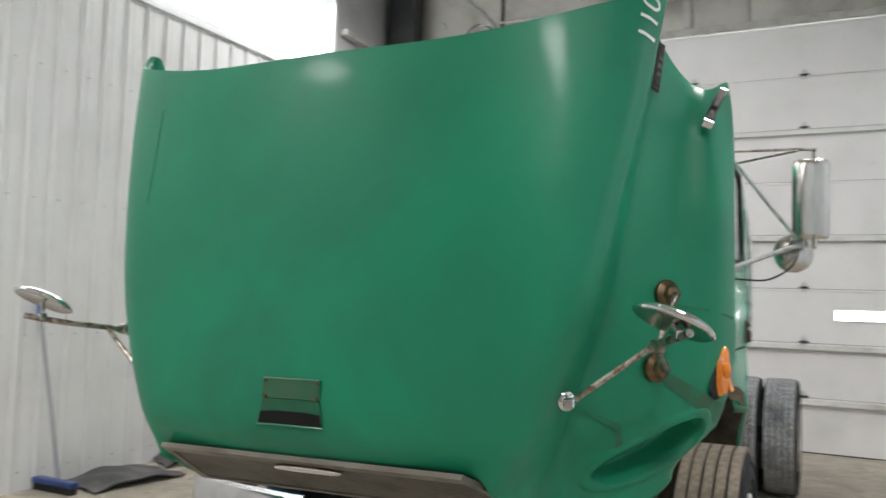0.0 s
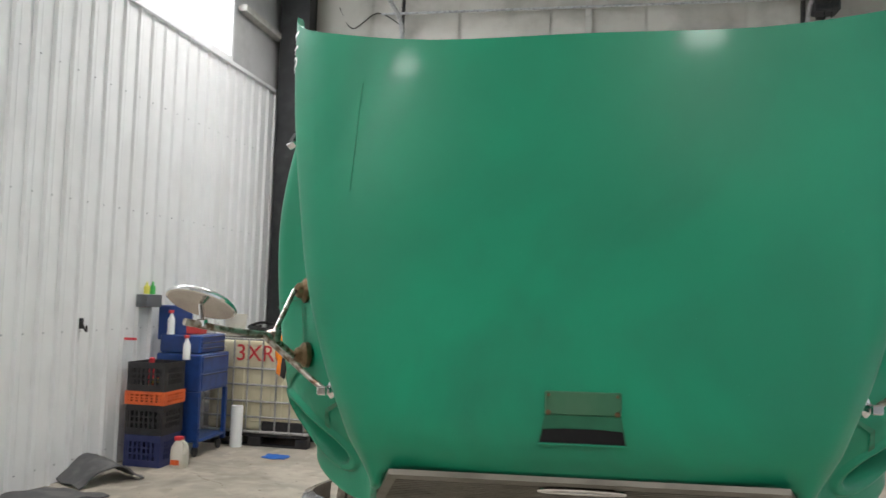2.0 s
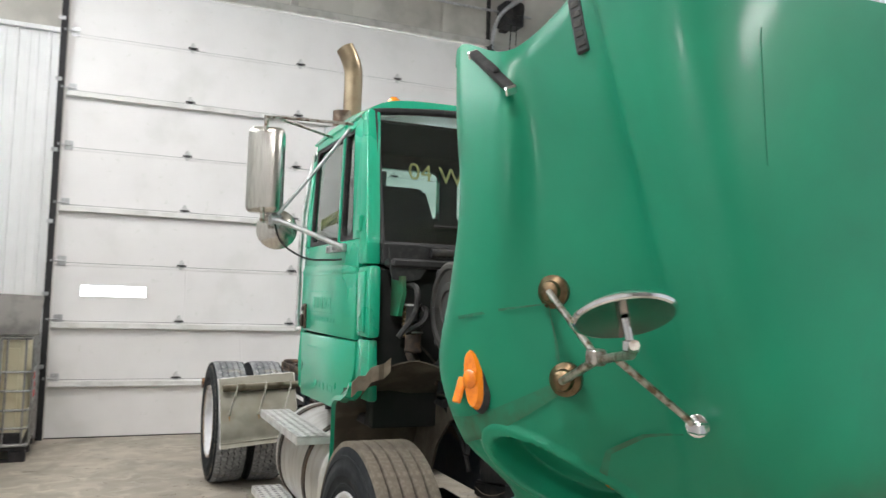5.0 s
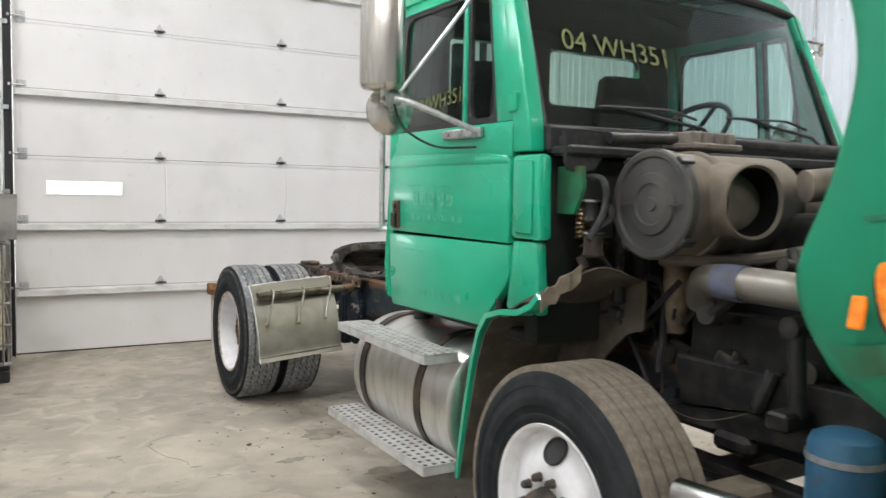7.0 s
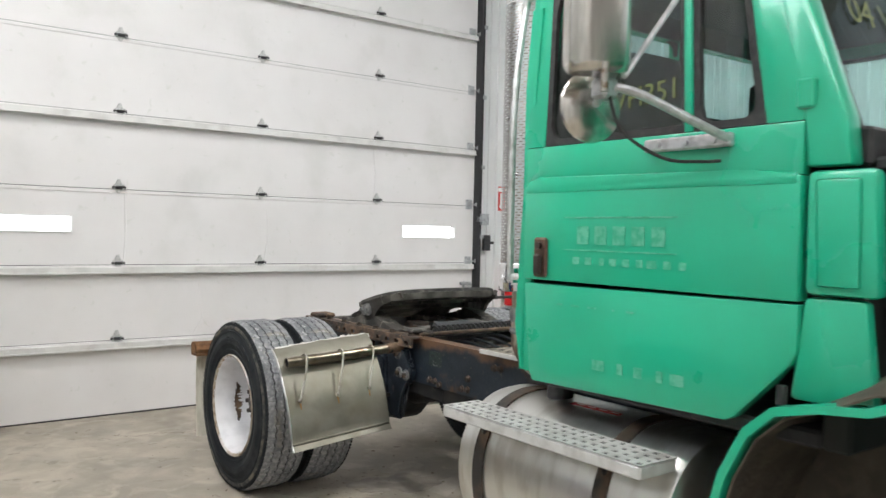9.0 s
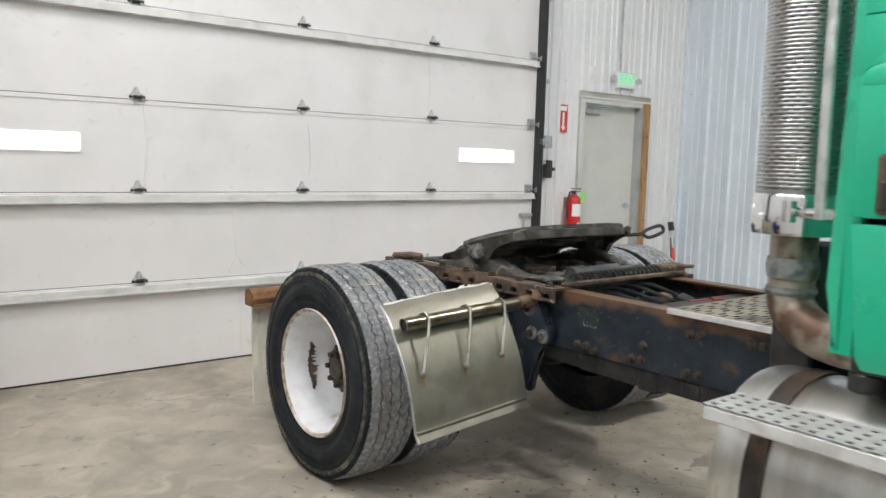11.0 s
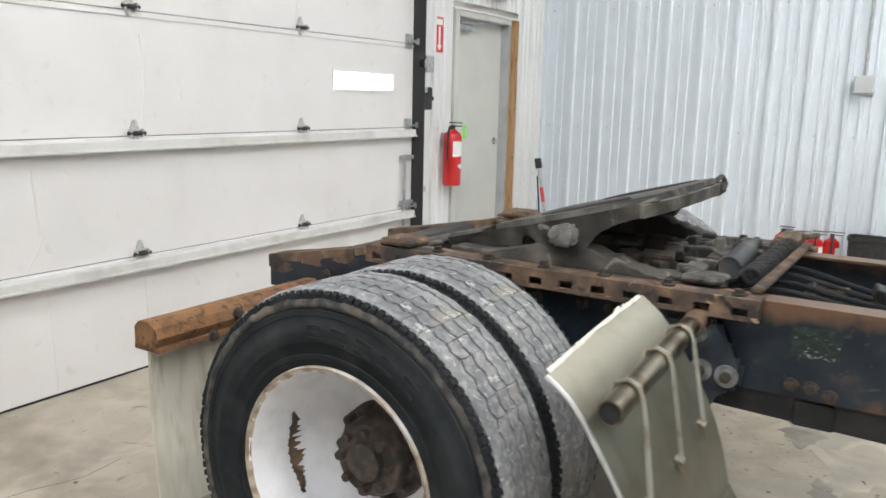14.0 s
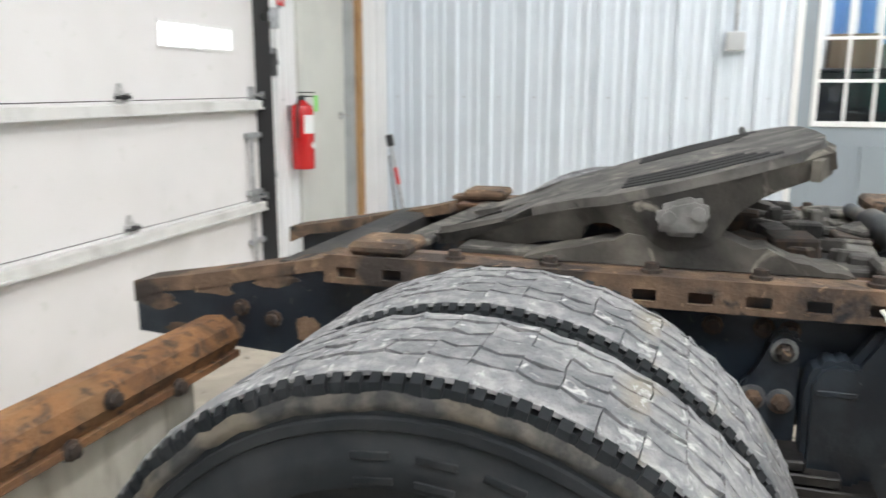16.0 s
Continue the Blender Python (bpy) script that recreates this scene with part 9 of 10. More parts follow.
def extinguisher(x, y, z, r, h, label, group, tag=False):
    """A red cylinder with neck, valve, handle and hose."""
    e = thing("fire_extinguisher", x, y, z, label, "fire extinguisher", group)
    b2 = B()
    lathe(b2, [(0.0, 0.0), (0.0, r * 0.9), (0.012, r), (h * 0.74, r), (h * 0.79, r * 0.9), (h * 0.83, r * 0.5), (h * 0.86, r * 0.3), (h * 0.87, 0.0)], (x, y, z), (0, 0, 1), 24)
    part("cylinder", b2, red_gloss, e)
    b2 = B()
    cyl(b2, (x, y, z + h * 0.86), (x, y, z + h * 0.92), r * 0.28, 12)
    box(b2, x - 0.012, x + 0.012, y - 0.09, y + 0.03, z + h * 0.95, z + h * 0.965, 0.003)
    box(b2, x - 0.01, x + 0.01, y - 0.085, y + 0.02, z + h * 0.9, z + h * 0.915, 0.003)
    part("valve", b2, black_plastic, e)
    b2 = B()
    tube(b2, bend([(x - r * 0.2, y, z + h * 0.9), (x - r * 0.9, y - 0.01, z + h * 0.88), (x - r * 1.25, y - 0.012, z + h * 0.7), (x - r * 1.2, y - 0.01, z + h * 0.4)], 5), 0.009, 8)
    part("hose", b2, black_rubber, e)
    b2 = B()
    rows3 = [[(x + (r + 0.0015) * math.cos(a), y + (r + 0.0015) * math.sin(a), zz) for a in [radians(215 + 11 * i) for i in range(11)]] for zz in (z + h * 0.45, z + h * 0.68)]
    sheet(b2, rows3)
    part("label", b2, white_decal, e)
    if tag:
        b2 = B()
        box(b2, x + 0.01, x + 0.06, y - r - 0.012, y - r - 0.01, z + h * 0.72, z + h * 0.92, 0, None)
        part("inspection_tag", b2, mat("lime_green_tag", (0.2, 0.75, 0.1), 0.5), e, "lime green inspection tag")
        b2 = B()
        prism(b2, [(x - 0.035, z + h * 0.3), (x, z + h * 0.345), (x + 0.035, z + h * 0.3), (x, z + h * 0.255)], "y", y - r - 0.0035, y - r - 0.001)
        part("diamond_mark", b2, white_decal, e)
        b2 = B()
        box(b2, x - 0.03, x + 0.03, y + r * 0.8, YB - 0.012, z + h * 0.6, z + h * 0.8, 0.003)
        part("wall_bracket", b2, galv, e)
    return e


extinguisher(1.5, YB - 0.11, 0.74, 0.075, 0.53, "red fire extinguisher hung on the wall with a green tag", "", True)
for i, (x, y, h) in enumerate(((3.14, 7.62, 0.46), (3.16, 7.49, 0.43), (3.12, 7.36, 0.45), (3.16, 7.24, 0.45))):
    extinguisher(x, y, 0.0, 0.062, h, "red fire extinguisher standing on the floor by the wall", "extinguishers on the floor")

bm = B()
box(bm, 1.11, 1.19, 9.93, 9.99, 1.35, 1.52, 0.008)
box(bm, 1.125, 1.175, 9.922, 9.93, 1.44, 1.5, 0.003)
box(bm, 1.19, 1.26, 9.96, 9.99, 1.42, 1.45, 0.004)
solid("door_control", bm, black_plastic, "black garage door push-button box", "switch box")
bm = B()
box(bm, 1.0, 1.1, 9.86, 9.98, 1.63, 1.75, 0.006)
box(bm, 0.96, 1.0, 9.85, 9.9, 1.66, 1.72, 0.004)
solid("sensor_bracket", bm, galv, "galvanised track bracket with a photo eye", "bracket")
bm = B()
tube(bm, [(0.82, GD0 - 0.03, 0.05), (0.82, GD0 - 0.03, 1.02)], 0.012, 8)
for z in (0.06, 0.36, 0.66, 1.0):
    box(bm, 0.78, 0.93, GD0 - 0.04, GD0 - 0.006, z - 0.015, z + 0.015, 0.003)
solid("door_lock_bar", bm, galv, "galvanised lock bar on the garage door edge", "lock bar")

op = thing("door_operator", 1.15, 9.7, 5.05, "black chain-hoist garage door operator under the ceiling", "door operator")
bm = B()
box(bm, 1.02, 1.3, 9.6, 9.85, 5.1, 5.42, 0.02)
part("gearbox", bm, black_plastic, op)
bm = B()
cyl(bm, (1.1, 9.58, 5.25), (1.1, 9.4, 5.25), 0.09, 20)
for k in range(5):
    lathe(bm, [(0, 0.09), (0.004, 0.098), (0.01, 0.098), (0.014, 0.09)], (1.1, 9.43 + 0.03 * k, 5.25), (0, 1, 0), 20)
part("motor", bm, black_steel, op)
bm = B()
cyl(bm, (-4.3, 9.8, 5.32), (1.5, 9.8, 5.32), 0.016, 10)
part("shaft", bm, galv, op)
bm = B()
box(bm, 1.1, 1.2, 9.85, YB - 0.1, 5.1, 5.16)
part("mount", bm, black_steel, op)
bm = B()
tube(bm, [(1.12, 9.62, 5.1), (1.12, 9.66, 4.7), (1.13, 9.7, 4.3)], 0.006, 6)
tube(bm, [(1.2, 9.62, 5.1), (1.2, 9.64, 4.85)], 0.006, 6)
part("hanging_cable", bm, black_rubber, op)
bm = B()
tube(bm, [(DX1 + 0.02, YB - 0.05, 4.85), (DX1 + 0.02, YB - 0.05, TOP)], 0.03, 10)
solid("conduit", bm, black_steel, "black pipe above the garage door track", "pipe")
bm = B()
tube(bm, [(-4.05, YB - 0.05, 4.9), (-4.05, YB - 0.05, TOP)], 0.025, 10)
tube(bm, bend([(-4.05, YB - 0.06, 5.2), (-4.4, YB - 0.07, 5.4), (-4.75, YB - 0.06, 5.2), (-4.95, YB - 0.05, 5.5)], 6), 0.008, 6)
solid("conduit", bm, black_steel, "black pipe and cable on the upper wall", "pipe")

# straps and hose heaped by the exit door
bm = B()
rnd = random.Random(5)
for k in range(5):
    c = Vector((1.42 + 0.04 * k, 9.84 + rnd.uniform(-0.03, 0.03), 0.03 + 0.012 * k))
    pts = [c + Vector((0.1 * math.cos(a) * rnd.uniform(0.8, 1.2), 0.06 * math.sin(a), 0.015 * math.sin(3 * a))) for a in [2 * math.pi * i / 12 for i in range(12)]]
    tube(bm, bend(pts + [pts[0]], 3), 0.014, 6)
heap = thing("strap_heap", 1.5, 9.84, 0, "tangled blue strap and yellow hose heaped on the floor", "strap")
part("strap", bm, mat("navy_webbing", (0.03, 0.05, 0.1), 0.8, 0, (0.06, 0.08, 0.13), 30), heap)
bm = B()
ring = [Vector((1.53 + 0.085 * math.cos(a), 9.85 + 0.02 * math.sin(2 * a), 0.13 + 0.07 * math.sin(a))) for a in [2 * math.pi * i / 20 for i in range(21)]]
tube(bm, ring, 0.02, 8)
part("hose_coil", bm, mat("olive_hose", (0.16, 0.15, 0.07), 0.6), heap)
bm = B()
tube(bm, [(1.4, 9.8, 0.13), (1.5, 9.79, 0.14), (1.58, 9.8, 0.15)], 0.012, 8)
part("yellow_strap", bm, mat("bright_yellow_webbing", (0.75, 0.65, 0.05), 0.7), heap)

# ---- on and by the pale side wall ----
jb = thing("junction_box", XR - 0.06, 7.15, 1.57, "grey electrical box with a conduit rising above it", "electrical box")
bm = B()
box(bm, XR - 0.11, XR - 0.035, 7.08, 7.22, 1.56, 1.7, 0.006)
part("box", bm, grey_box, jb)
bm = B()
tube(bm, [(XR - 0.07, 7.15, 1.7), (XR - 0.07, 7.15, 4.9)], 0.014, 8)
part("conduit", bm, galv, jb)
for z in (2.4, 3.2, 4.0):
    bm = B()
    box(bm, XR - 0.1, XR - 0.034, 7.125, 7.175, z - 0.012, z + 0.012, 0.003)
    part("conduit_clip", bm, galv, jb)
bm = B()
bx, by = 3.06, 6.94
lp = []
for k, z in ((0.86, 0.0), (0.9, 0.02), (1.0, 0.4), (1.05, 0.405), (1.05, 0.43), (0.98, 0.43), (0.88, 0.03)):
    lp.append([(bx + 0.13 * k * math.copysign(abs(math.cos(a)) ** 0.45, math.cos(a)), by + 0.17 * k * math.copysign(abs(math.sin(a)) ** 0.45, math.sin(a)), z) for a in [2 * math.pi * i / 32 for i in range(32)]])
rr = rings(bm, lp, cap=False)
bm.faces.new(rr[0][::-1])
bm.faces.new(rr[-1])
solid("waste_bin", bm, black_plastic, "black plastic waste bin beside the extinguishers", "bin")

sb = thing("snow_brush", 3.02, 9.75, 0, "leaning snow brush with a red and white handle", "brush")
bm = B()
tube(bm, [(3.02, 9.72, 0.02), (3.08, 9.9, 0.8)], 0.014, 10)
part("shaft", bm, galv, sb)
bm = B()
tube(bm, [(3.054, 9.822, 0.46), (3.065, 9.855, 0.6)], 0.018, 10)
part("grip_band", bm, red_label, sb, "red grip band")
bm = B()
box(bm, -0.02, 0.02, -0.03, 0.03, -0.08, 0.02, 0.006, Matrix.Translation((3.085, 9.915, 0.86)) @ pose(0, 0, 0, -12, 0, 0))
part("brush_head", bm, black_plastic, sb, "black brush head")
bm = B()
tube(bm, [(3.075, 9.84, 0.05), (3.12, 9.93, 0.7)], 0.008, 8)
part("scraper_rod", bm, black_steel, sb)

# ---- along the white wall: totes, tool cart, crates, rubber flaps ----
def tote(x0, x1, y0, y1, label, mark):
    """A pallet tank: plastic bottle in a steel tube cage on a pallet."""
    t = thing("tote_tank", (x0 + x1) / 2, (y0 + y1) / 2, 0, label, "tote tank", "tote tanks")
    b2 = B()
    for yy in (y0 + 0.05, (y0 + y1) / 2, y1 - 0.05):
        for xx in (x0 + 0.07, (x0 + x1) / 2, x1 - 0.07):
            box(b2, xx - 0.07, xx + 0.07, yy - 0.05, yy + 0.05, 0.0, 0.1, 0.01)
    box(b2, x0, x1, y0, y1, 0.1, 0.135, 0.008)
    for yy in (y0 + 0.05, y1 - 0.05):
        box(b2, x0 + 0.02, x1 - 0.02, yy - 0.04, yy + 0.04, 0.0, 0.018)
    part("pallet", b2, crate_black, t, "black plastic pallet")
    b2 = B()
    box(b2, x0 + 0.035, x1 - 0.035, y0 + 0.035, y1 - 0.035, 0.15, 1.09, 0.05, None, 3)
    btl = part("bottle", b2, tote_plastic, t, "milky yellowed plastic bottle")
    for k in range(5):
        b2 = B()
        xx = x0 + 0.16 + (x1 - x0 - 0.32) * k / 4
        box(b2, xx - 0.07, xx + 0.07, y0 + 0.026, y0 + 0.05, 0.24, 1.02, 0.012)
        part("bottle_rib", b2, tote_plastic, btl)
    for k in range(4):
        b2 = B()
        yy = y0 + 0.16 + (y1 - y0 - 0.32) * k / 3
        box(b2, x1 - 0.05, x1 - 0.026, yy - 0.07, yy + 0.07, 0.24, 1.02, 0.012)
        part("bottle_rib", b2, tote_plastic, btl)
    def bar(pts, rad, seg):
        part("cage_bar", tube(B(), pts, rad, seg), cage_steel, t)

    for z in (0.15, 0.3, 0.46, 0.63, 0.8, 1.1):
        bar([(x0, y0, z), (x1 - 0.04, y0, z), (x1 - 0.01, y0 + 0.01, z), (x1, y0 + 0.04, z), (x1, y1, z), (x0, y1, z), (x0, y0, z)], 0.011 if z > 0.2 else 0.016, 8)
    for k in range(8):
        xx = x0 + (x1 - x0) * (k + 0.12) / 7.4
        bar([(xx, y0 - 0.012, 0.14), (xx, y0 - 0.012, 1.11)], 0.009, 6)
        bar([(xx, y1 + 0.012, 0.14), (xx, y1 + 0.012, 1.11)], 0.009, 6)
    for k in range(6):
        yy = y0 + (y1 - y0) * (k + 0.3) / 5.6
        bar([(x1 + 0.012, yy, 0.14), (x1 + 0.012, yy, 1.11)], 0.009, 6)
    for yy in (y0 + 0.25, y1 - 0.25):
        bar([(x0, yy, 1.11), (x1, yy, 1.11)], 0.012, 8)
    b2 = B()
    lathe(b2, [(0, 0.11), (0.03, 0.11), (0.04, 0.1), (0.042, 0)], ((x0 + x1) / 2, (y0 + y1) / 2, 1.09), (0, 0, 1), 20)
    part("lid", b2, red_label, t, "red screw lid")
    b2 = B()
    box(b2, x1 + 0.012, x1 + 0.018, y0 + 0.12, y0 + 0.5, 0.5, 0.82)
    part("placard", b2, cage_steel, t, "metal placard")
    b2 = B()
    for k in range(3):
        box(b2, x1 + 0.0185, x1 + 0.02, y0 + 0.2 + 0.05 * (k % 2), y0 + 0.42 - 0.03 * k, 0.55 + 0.08 * k, 0.61 + 0.08 * k)
    part("placard_bars", b2, red_spray, t)
    b2 = B()
    box(b2, x1 + 0.0185, x1 + 0.02, y0 + 0.14, y0 + 0.19, 0.72, 0.8)
    part("hazard_sticker", b2, amber, t)
    b2 = B()
    box(b2, x1 - 0.52, x1 - 0.04, y0 + 0.012, y0 + 0.03, 0.15, 0.26, 0.01)
    part("drain_guard", b2, crate_black, t)
    if mark:
        letters(mark, 0.24, red_spray, t, pose(x1 - 0.62, y0 + 0.012, 0.95, 90, 0, 0), "painted_letters", 0.002, "sprayed red letters")
    return t


tote(-5.48, -4.3, 7.68, 8.64, "caged plastic tote tank with red painted letters", "3XR")
tote(-5.18, -4.07, 8.82, 9.82, "caged plastic tote tank behind the lettered one", "")
cab_pile = thing("cable_heap", -4.8, 8.4, 1.12, "heap of black cables and clothes on the totes", "cables")
bm = B()
rnd = random.Random(17)
for k in range(16):
    c = Vector((rnd.uniform(-5.2, -4.5), rnd.uniform(8.1, 9.3), 1.14 + 0.015 * (k % 5)))
    a0 = rnd.uniform(0, 6.28)
    pts = [c + Vector((rnd.uniform(0.1, 0.3) * math.cos(a0 + a), rnd.uniform(0.1, 0.25) * math.sin(a0 + a), rnd.uniform(0.0, 0.07))) for a in [0, 1.1, 2.2, 3.3, 4.4]]
    part("cable", tube(B(), bend(pts, 5), rnd.uniform(0.01, 0.02), 6), black_rubber, cab_pile)
bm = B()
tube(bm, bend([(-4.9, 8.6, 1.16), (-4.75, 8.55, 1.3), (-4.6, 8.6, 1.33), (-4.5, 8.7, 1.2)], 6), 0.014, 8)
part("loose_cable", bm, black_rubber, cab_pile)


def rag(name, x, y, z, w, d, h, material, label, category, seed):
    """A crumpled cloth."""
    rn = random.Random(seed)
    ph = [rn.uniform(0, 6.28) for _ in range(4)]
    b2 = B()
    rows3 = []
    for i in range(13):
        u = i / 12
        row = []
        for j in range(13):
            v = j / 12
            edge = math.sin(math.pi * u) ** 0.5 * math.sin(math.pi * v) ** 0.5
            hh = z + 0.004 + h * edge * (0.6 + 0.4 * math.sin(6 * u + ph[0]) * math.cos(7 * v + ph[1]))
            row.append((x + w * (u - 0.5 + 0.05 * math.sin(9 * v + ph[2])), y + d * (v - 0.5 + 0.06 * math.sin(8 * u + ph[3])), hh))
        rows3.append(row)
    sheet(b2, rows3, 0.004)
    return solid(name, b2, material, label, category)


rag("paper_rag", -4.45, 8.75, 1.12, 0.2, 0.12, 0.08, white_decal, "crumpled white paper on the tote", "paper", 2)
rag("paper_rag", -5.1, 7.9, 1.12, 0.3, 0.2, 0.05, mat("grey_white_cloth", (0.5, 0.52, 0.5), 0.8), "crumpled pale cloth on the tote", "cloth", 3)
rag("shop_rag", -4.45, 7.22, 0.0, 0.24, 0.17, 0.035, blue_cloth, "blue shop rag on the concrete", "rag", 4)
bm = B()
ft = Matrix.Translation((-4.34, 8.74, 1.14)) @ pose(0, 0, 0, 12, 0, -4)
rows3 = []
for k in range(9):
    v = k / 8
    rows3.append([ft @ Vector((-0.33 + 0.66 * i / 10, 0.1 - 0.1 * math.cos(math.pi * v * 0.6) + 0.12 * v, 0.32 * v * (1 - 0.06 * i / 10))) for i in range(11)])
sheet(bm, rows3, 0.012)
solid("grey_trough", bm, grey_trough, "weathered grey curved tray standing on the tote", "tray")

tc = thing("tool_cart", -5.36, 7.25, 0, "blue steel tool cart with an open lid", "tool cart")
CX0, CX1, CY0, CY1 = -5.6, -5.13, 6.92, 7.52
bm = B()
box(bm, CX0, CX1, CY0, CY1, 0.62, 0.98, 0.012)
part("body", bm, blue_tool, tc)
bm = B()
box(bm, CX0, CX1, CY0, CY1, 0.14, 0.17, 0.006)
part("bottom_shelf", bm, blue_tool, tc)
for x in (CX0 + 0.02, CX1 - 0.02):
    for y in (CY0 + 0.02, CY1 - 0.02):
        bm = B()
        box(bm, x - 0.02, x + 0.02, y - 0.02, y + 0.02, 0.1, 0.62)
        part("leg", bm, blue_tool, tc)
bm = B()
box(bm, CX0 + 0.04, CX1 - 0.04, CY0, CY0 + 0.012, 0.17, 0.62)
part("end_panel", bm, blue_tool, tc)
bm = B()
box(bm, CX0, CX0 + 0.012, CY0 + 0.04, CY1 - 0.04, 0.17, 0.62)
part("back_panel", bm, blue_tool, tc)
bm = B()
box(bm, CX0 + 0.02, CX1 - 0.03, CY0 + 0.02, CY1 - 0.04, 0.985, 1.16, 0.012)
part("top_chest", bm, blue_tool, tc)
for z0, z1, x1, ys in ((0.645, 0.79, CX1, (CY0 + 0.03, CY1 - 0.03)), (0.81, 0.955, CX1, (CY0 + 0.03, CY1 - 0.03)), (0.995, 1.04, CX1 - 0.03, (CY0 + 0.05, CY1 - 0.07)), (1.05, 1.095, CX1 - 0.03, (CY0 + 0.05, CY1 - 0.07)), (1.105, 1.15, CX1 - 0.03, (CY0 + 0.05, CY1 - 0.07))):
    bm = B()
    box(bm, x1 - 0.004, x1 + 0.012, ys[0], ys[1], z0, z1, 0.004)
    dr = part("drawer", bm, blue_tool, tc)
    bm = B()
    box(bm, x1 + 0.012, x1 + 0.022, ys[0] + 0.02, ys[1] - 0.02, z1 - 0.014, z1 - 0.006, 0.002)
    part("pull", bm, black_plastic, dr)
bm = B()
box(bm, CX0 - 0.06, CX0 + 0.3, CY0 + 0.1, CY0 + 0.13, 1.1, 1.44, 0.012)
part("lid", bm, blue_tool, tc, "open blue lid")
for x in (CX0 + 0.05, CX1 - 0.05):
    for y in (CY0 + 0.06, CY1 - 0.06):
        bm = B()
        lathe(bm, [(-0.014, 0.0), (-0.014, 0.045), (-0.01, 0.05), (0.01, 0.05), (0.014, 0.045), (0.014, 0.0)], (x, y, 0.05), (1, 0, 0), 18)
        part("caster", bm, black_rubber, tc)
bm = B()
box(bm, CX1 - 0.2, CX1 - 0.05, CY0 + 0.05, CY0 + 0.2, 1.17, 1.25, 0.01)
solid("red_box", bm, red_label, "red box lying on the tool cart", "box")
for x, y in ((CX0 + 0.12, CY0 + 0.04), (CX1 - 0.14, CY0 - 0.02)):
    sp = thing("spray_bottle", x, y, 1.16 if y > CY0 else 0.93, "white plastic spray bottle", "spray bottle", "spray bottles")
    zb = 1.16 if y > CY0 else 0.93
    bm = B()
    lathe(bm, [(0, 0.0), (0, 0.035), (0.14, 0.036), (0.18, 0.018), (0.2, 0.013), (0.21, 0)], (x, y, zb), (0, 0, 1), 16)
    part("bottle", bm, white_decal, sp)
    bm = B()
    box(bm, x - 0.012, x + 0.012, y - 0.045, y + 0.025, zb + 0.205, zb + 0.235, 0.005)
    part("trigger_head", bm, red_label, sp)


def lattice(us, zs, axis, d0, d1):
    """One slotted plate: the cells between odd lines of both rows are open."""
    b2 = B()
    vs = {}

    def at(i, j, d):
        if (i, j, d) not in vs:
            dd = (d0, d1)[d]
            vs[i, j, d] = b2.verts.new((us[i], dd, zs[j]) if axis == "x" else (dd, us[i], zs[j]))
        return vs[i, j, d]

    def solid_at(i, j):
        return 0 <= i < len(us) - 1 and 0 <= j < len(zs) - 1 and not (i % 2 and j % 2)
    for i in range(len(us) - 1):
        for j in range(len(zs) - 1):
            if not solid_at(i, j):
                continue
            for d in (0, 1):
                b2.faces.new([at(i, j, d), at(i + 1, j, d), at(i + 1, j + 1, d), at(i, j + 1, d)])
            for di, dj, p, q in ((-1, 0, (i, j), (i, j + 1)), (1, 0, (i + 1, j), (i + 1, j + 1)), (0, -1, (i, j), (i + 1, j)), (0, 1, (i, j + 1), (i + 1, j + 1))):
                if not solid_at(i + di, j + dj):
                    b2.faces.new([at(*p, 0), at(*q, 0), at(*q, 1), at(*p, 1)])
    bmesh.ops.recalc_face_normals(b2, faces=b2.faces[:])
    return b2


def crate(x0, x1, y0, y1, z0, z1, material, label):
    """An open plastic crate with slotted walls."""
    c = thing("crate", (x0 + x1) / 2, (y0 + y1) / 2, z0, label, "crate", "stacked crates")
    w, h, n = 0.014, z1 - z0, 8
    za, zb = z0 + h * 0.22, z1 - h * 0.2
    b2 = B()
    box(b2, x0, x1, y0, y1, z0, z0 + w)
    part("base", b2, material, c)
    for axis, edge in (("x", y0), ("x", y1 - w), ("y", x0), ("y", x1 - w)):
        lo_, hi_ = (x0, x1) if axis == "x" else (y0 + w, y1 - w)
        us = [lo_, lo_ + 0.03]
        for k in range(1, n):
            um = lo_ + (hi_ - lo_) * k / n
            us += [um - 0.011, um + 0.011]
        us += [hi_ - 0.03, hi_]
        zs = [z0 + w, za]
        for v in (0.33, 0.66):
            zz = za + (zb - za) * v
            zs += [zz - 0.006, zz + 0.006]
        zs += [zb, z1]
        b2 = lattice(us, zs, axis, edge, edge + w)
        part("slotted_side", b2, material, c)
    return c


crate(-5.58, -5.22, 6.42, 6.78, 0.0, 0.28, crate_blue, "dark blue plastic milk crate on the floor")
crate(-5.58, -5.21, 6.42, 6.78, 0.282, 0.55, crate_black, "black plastic crate in the stack")
crate(-5.59, -5.2, 6.41, 6.79, 0.552, 0.67, crate_orange, "shallow orange plastic crate in the stack")
crate(-5.58, -5.21, 6.42, 6.78, 0.672, 0.93, crate_black, "black plastic crate holding tools, top of the stack")
bm = B()
tube(bm, [(-5.45, 6.6, 0.7), (-5.44, 6.58, 0.96)], 0.025, 10)
tube(bm, bend([(-5.52, 6.62, 0.75), (-5.42, 6.55, 0.78), (-5.3, 6.6, 0.76)], 4), 0.014, 8)
solid("screwdriver", bm, red_spray, "red handled tool sticking out of the crate", "tool")
bm = B()
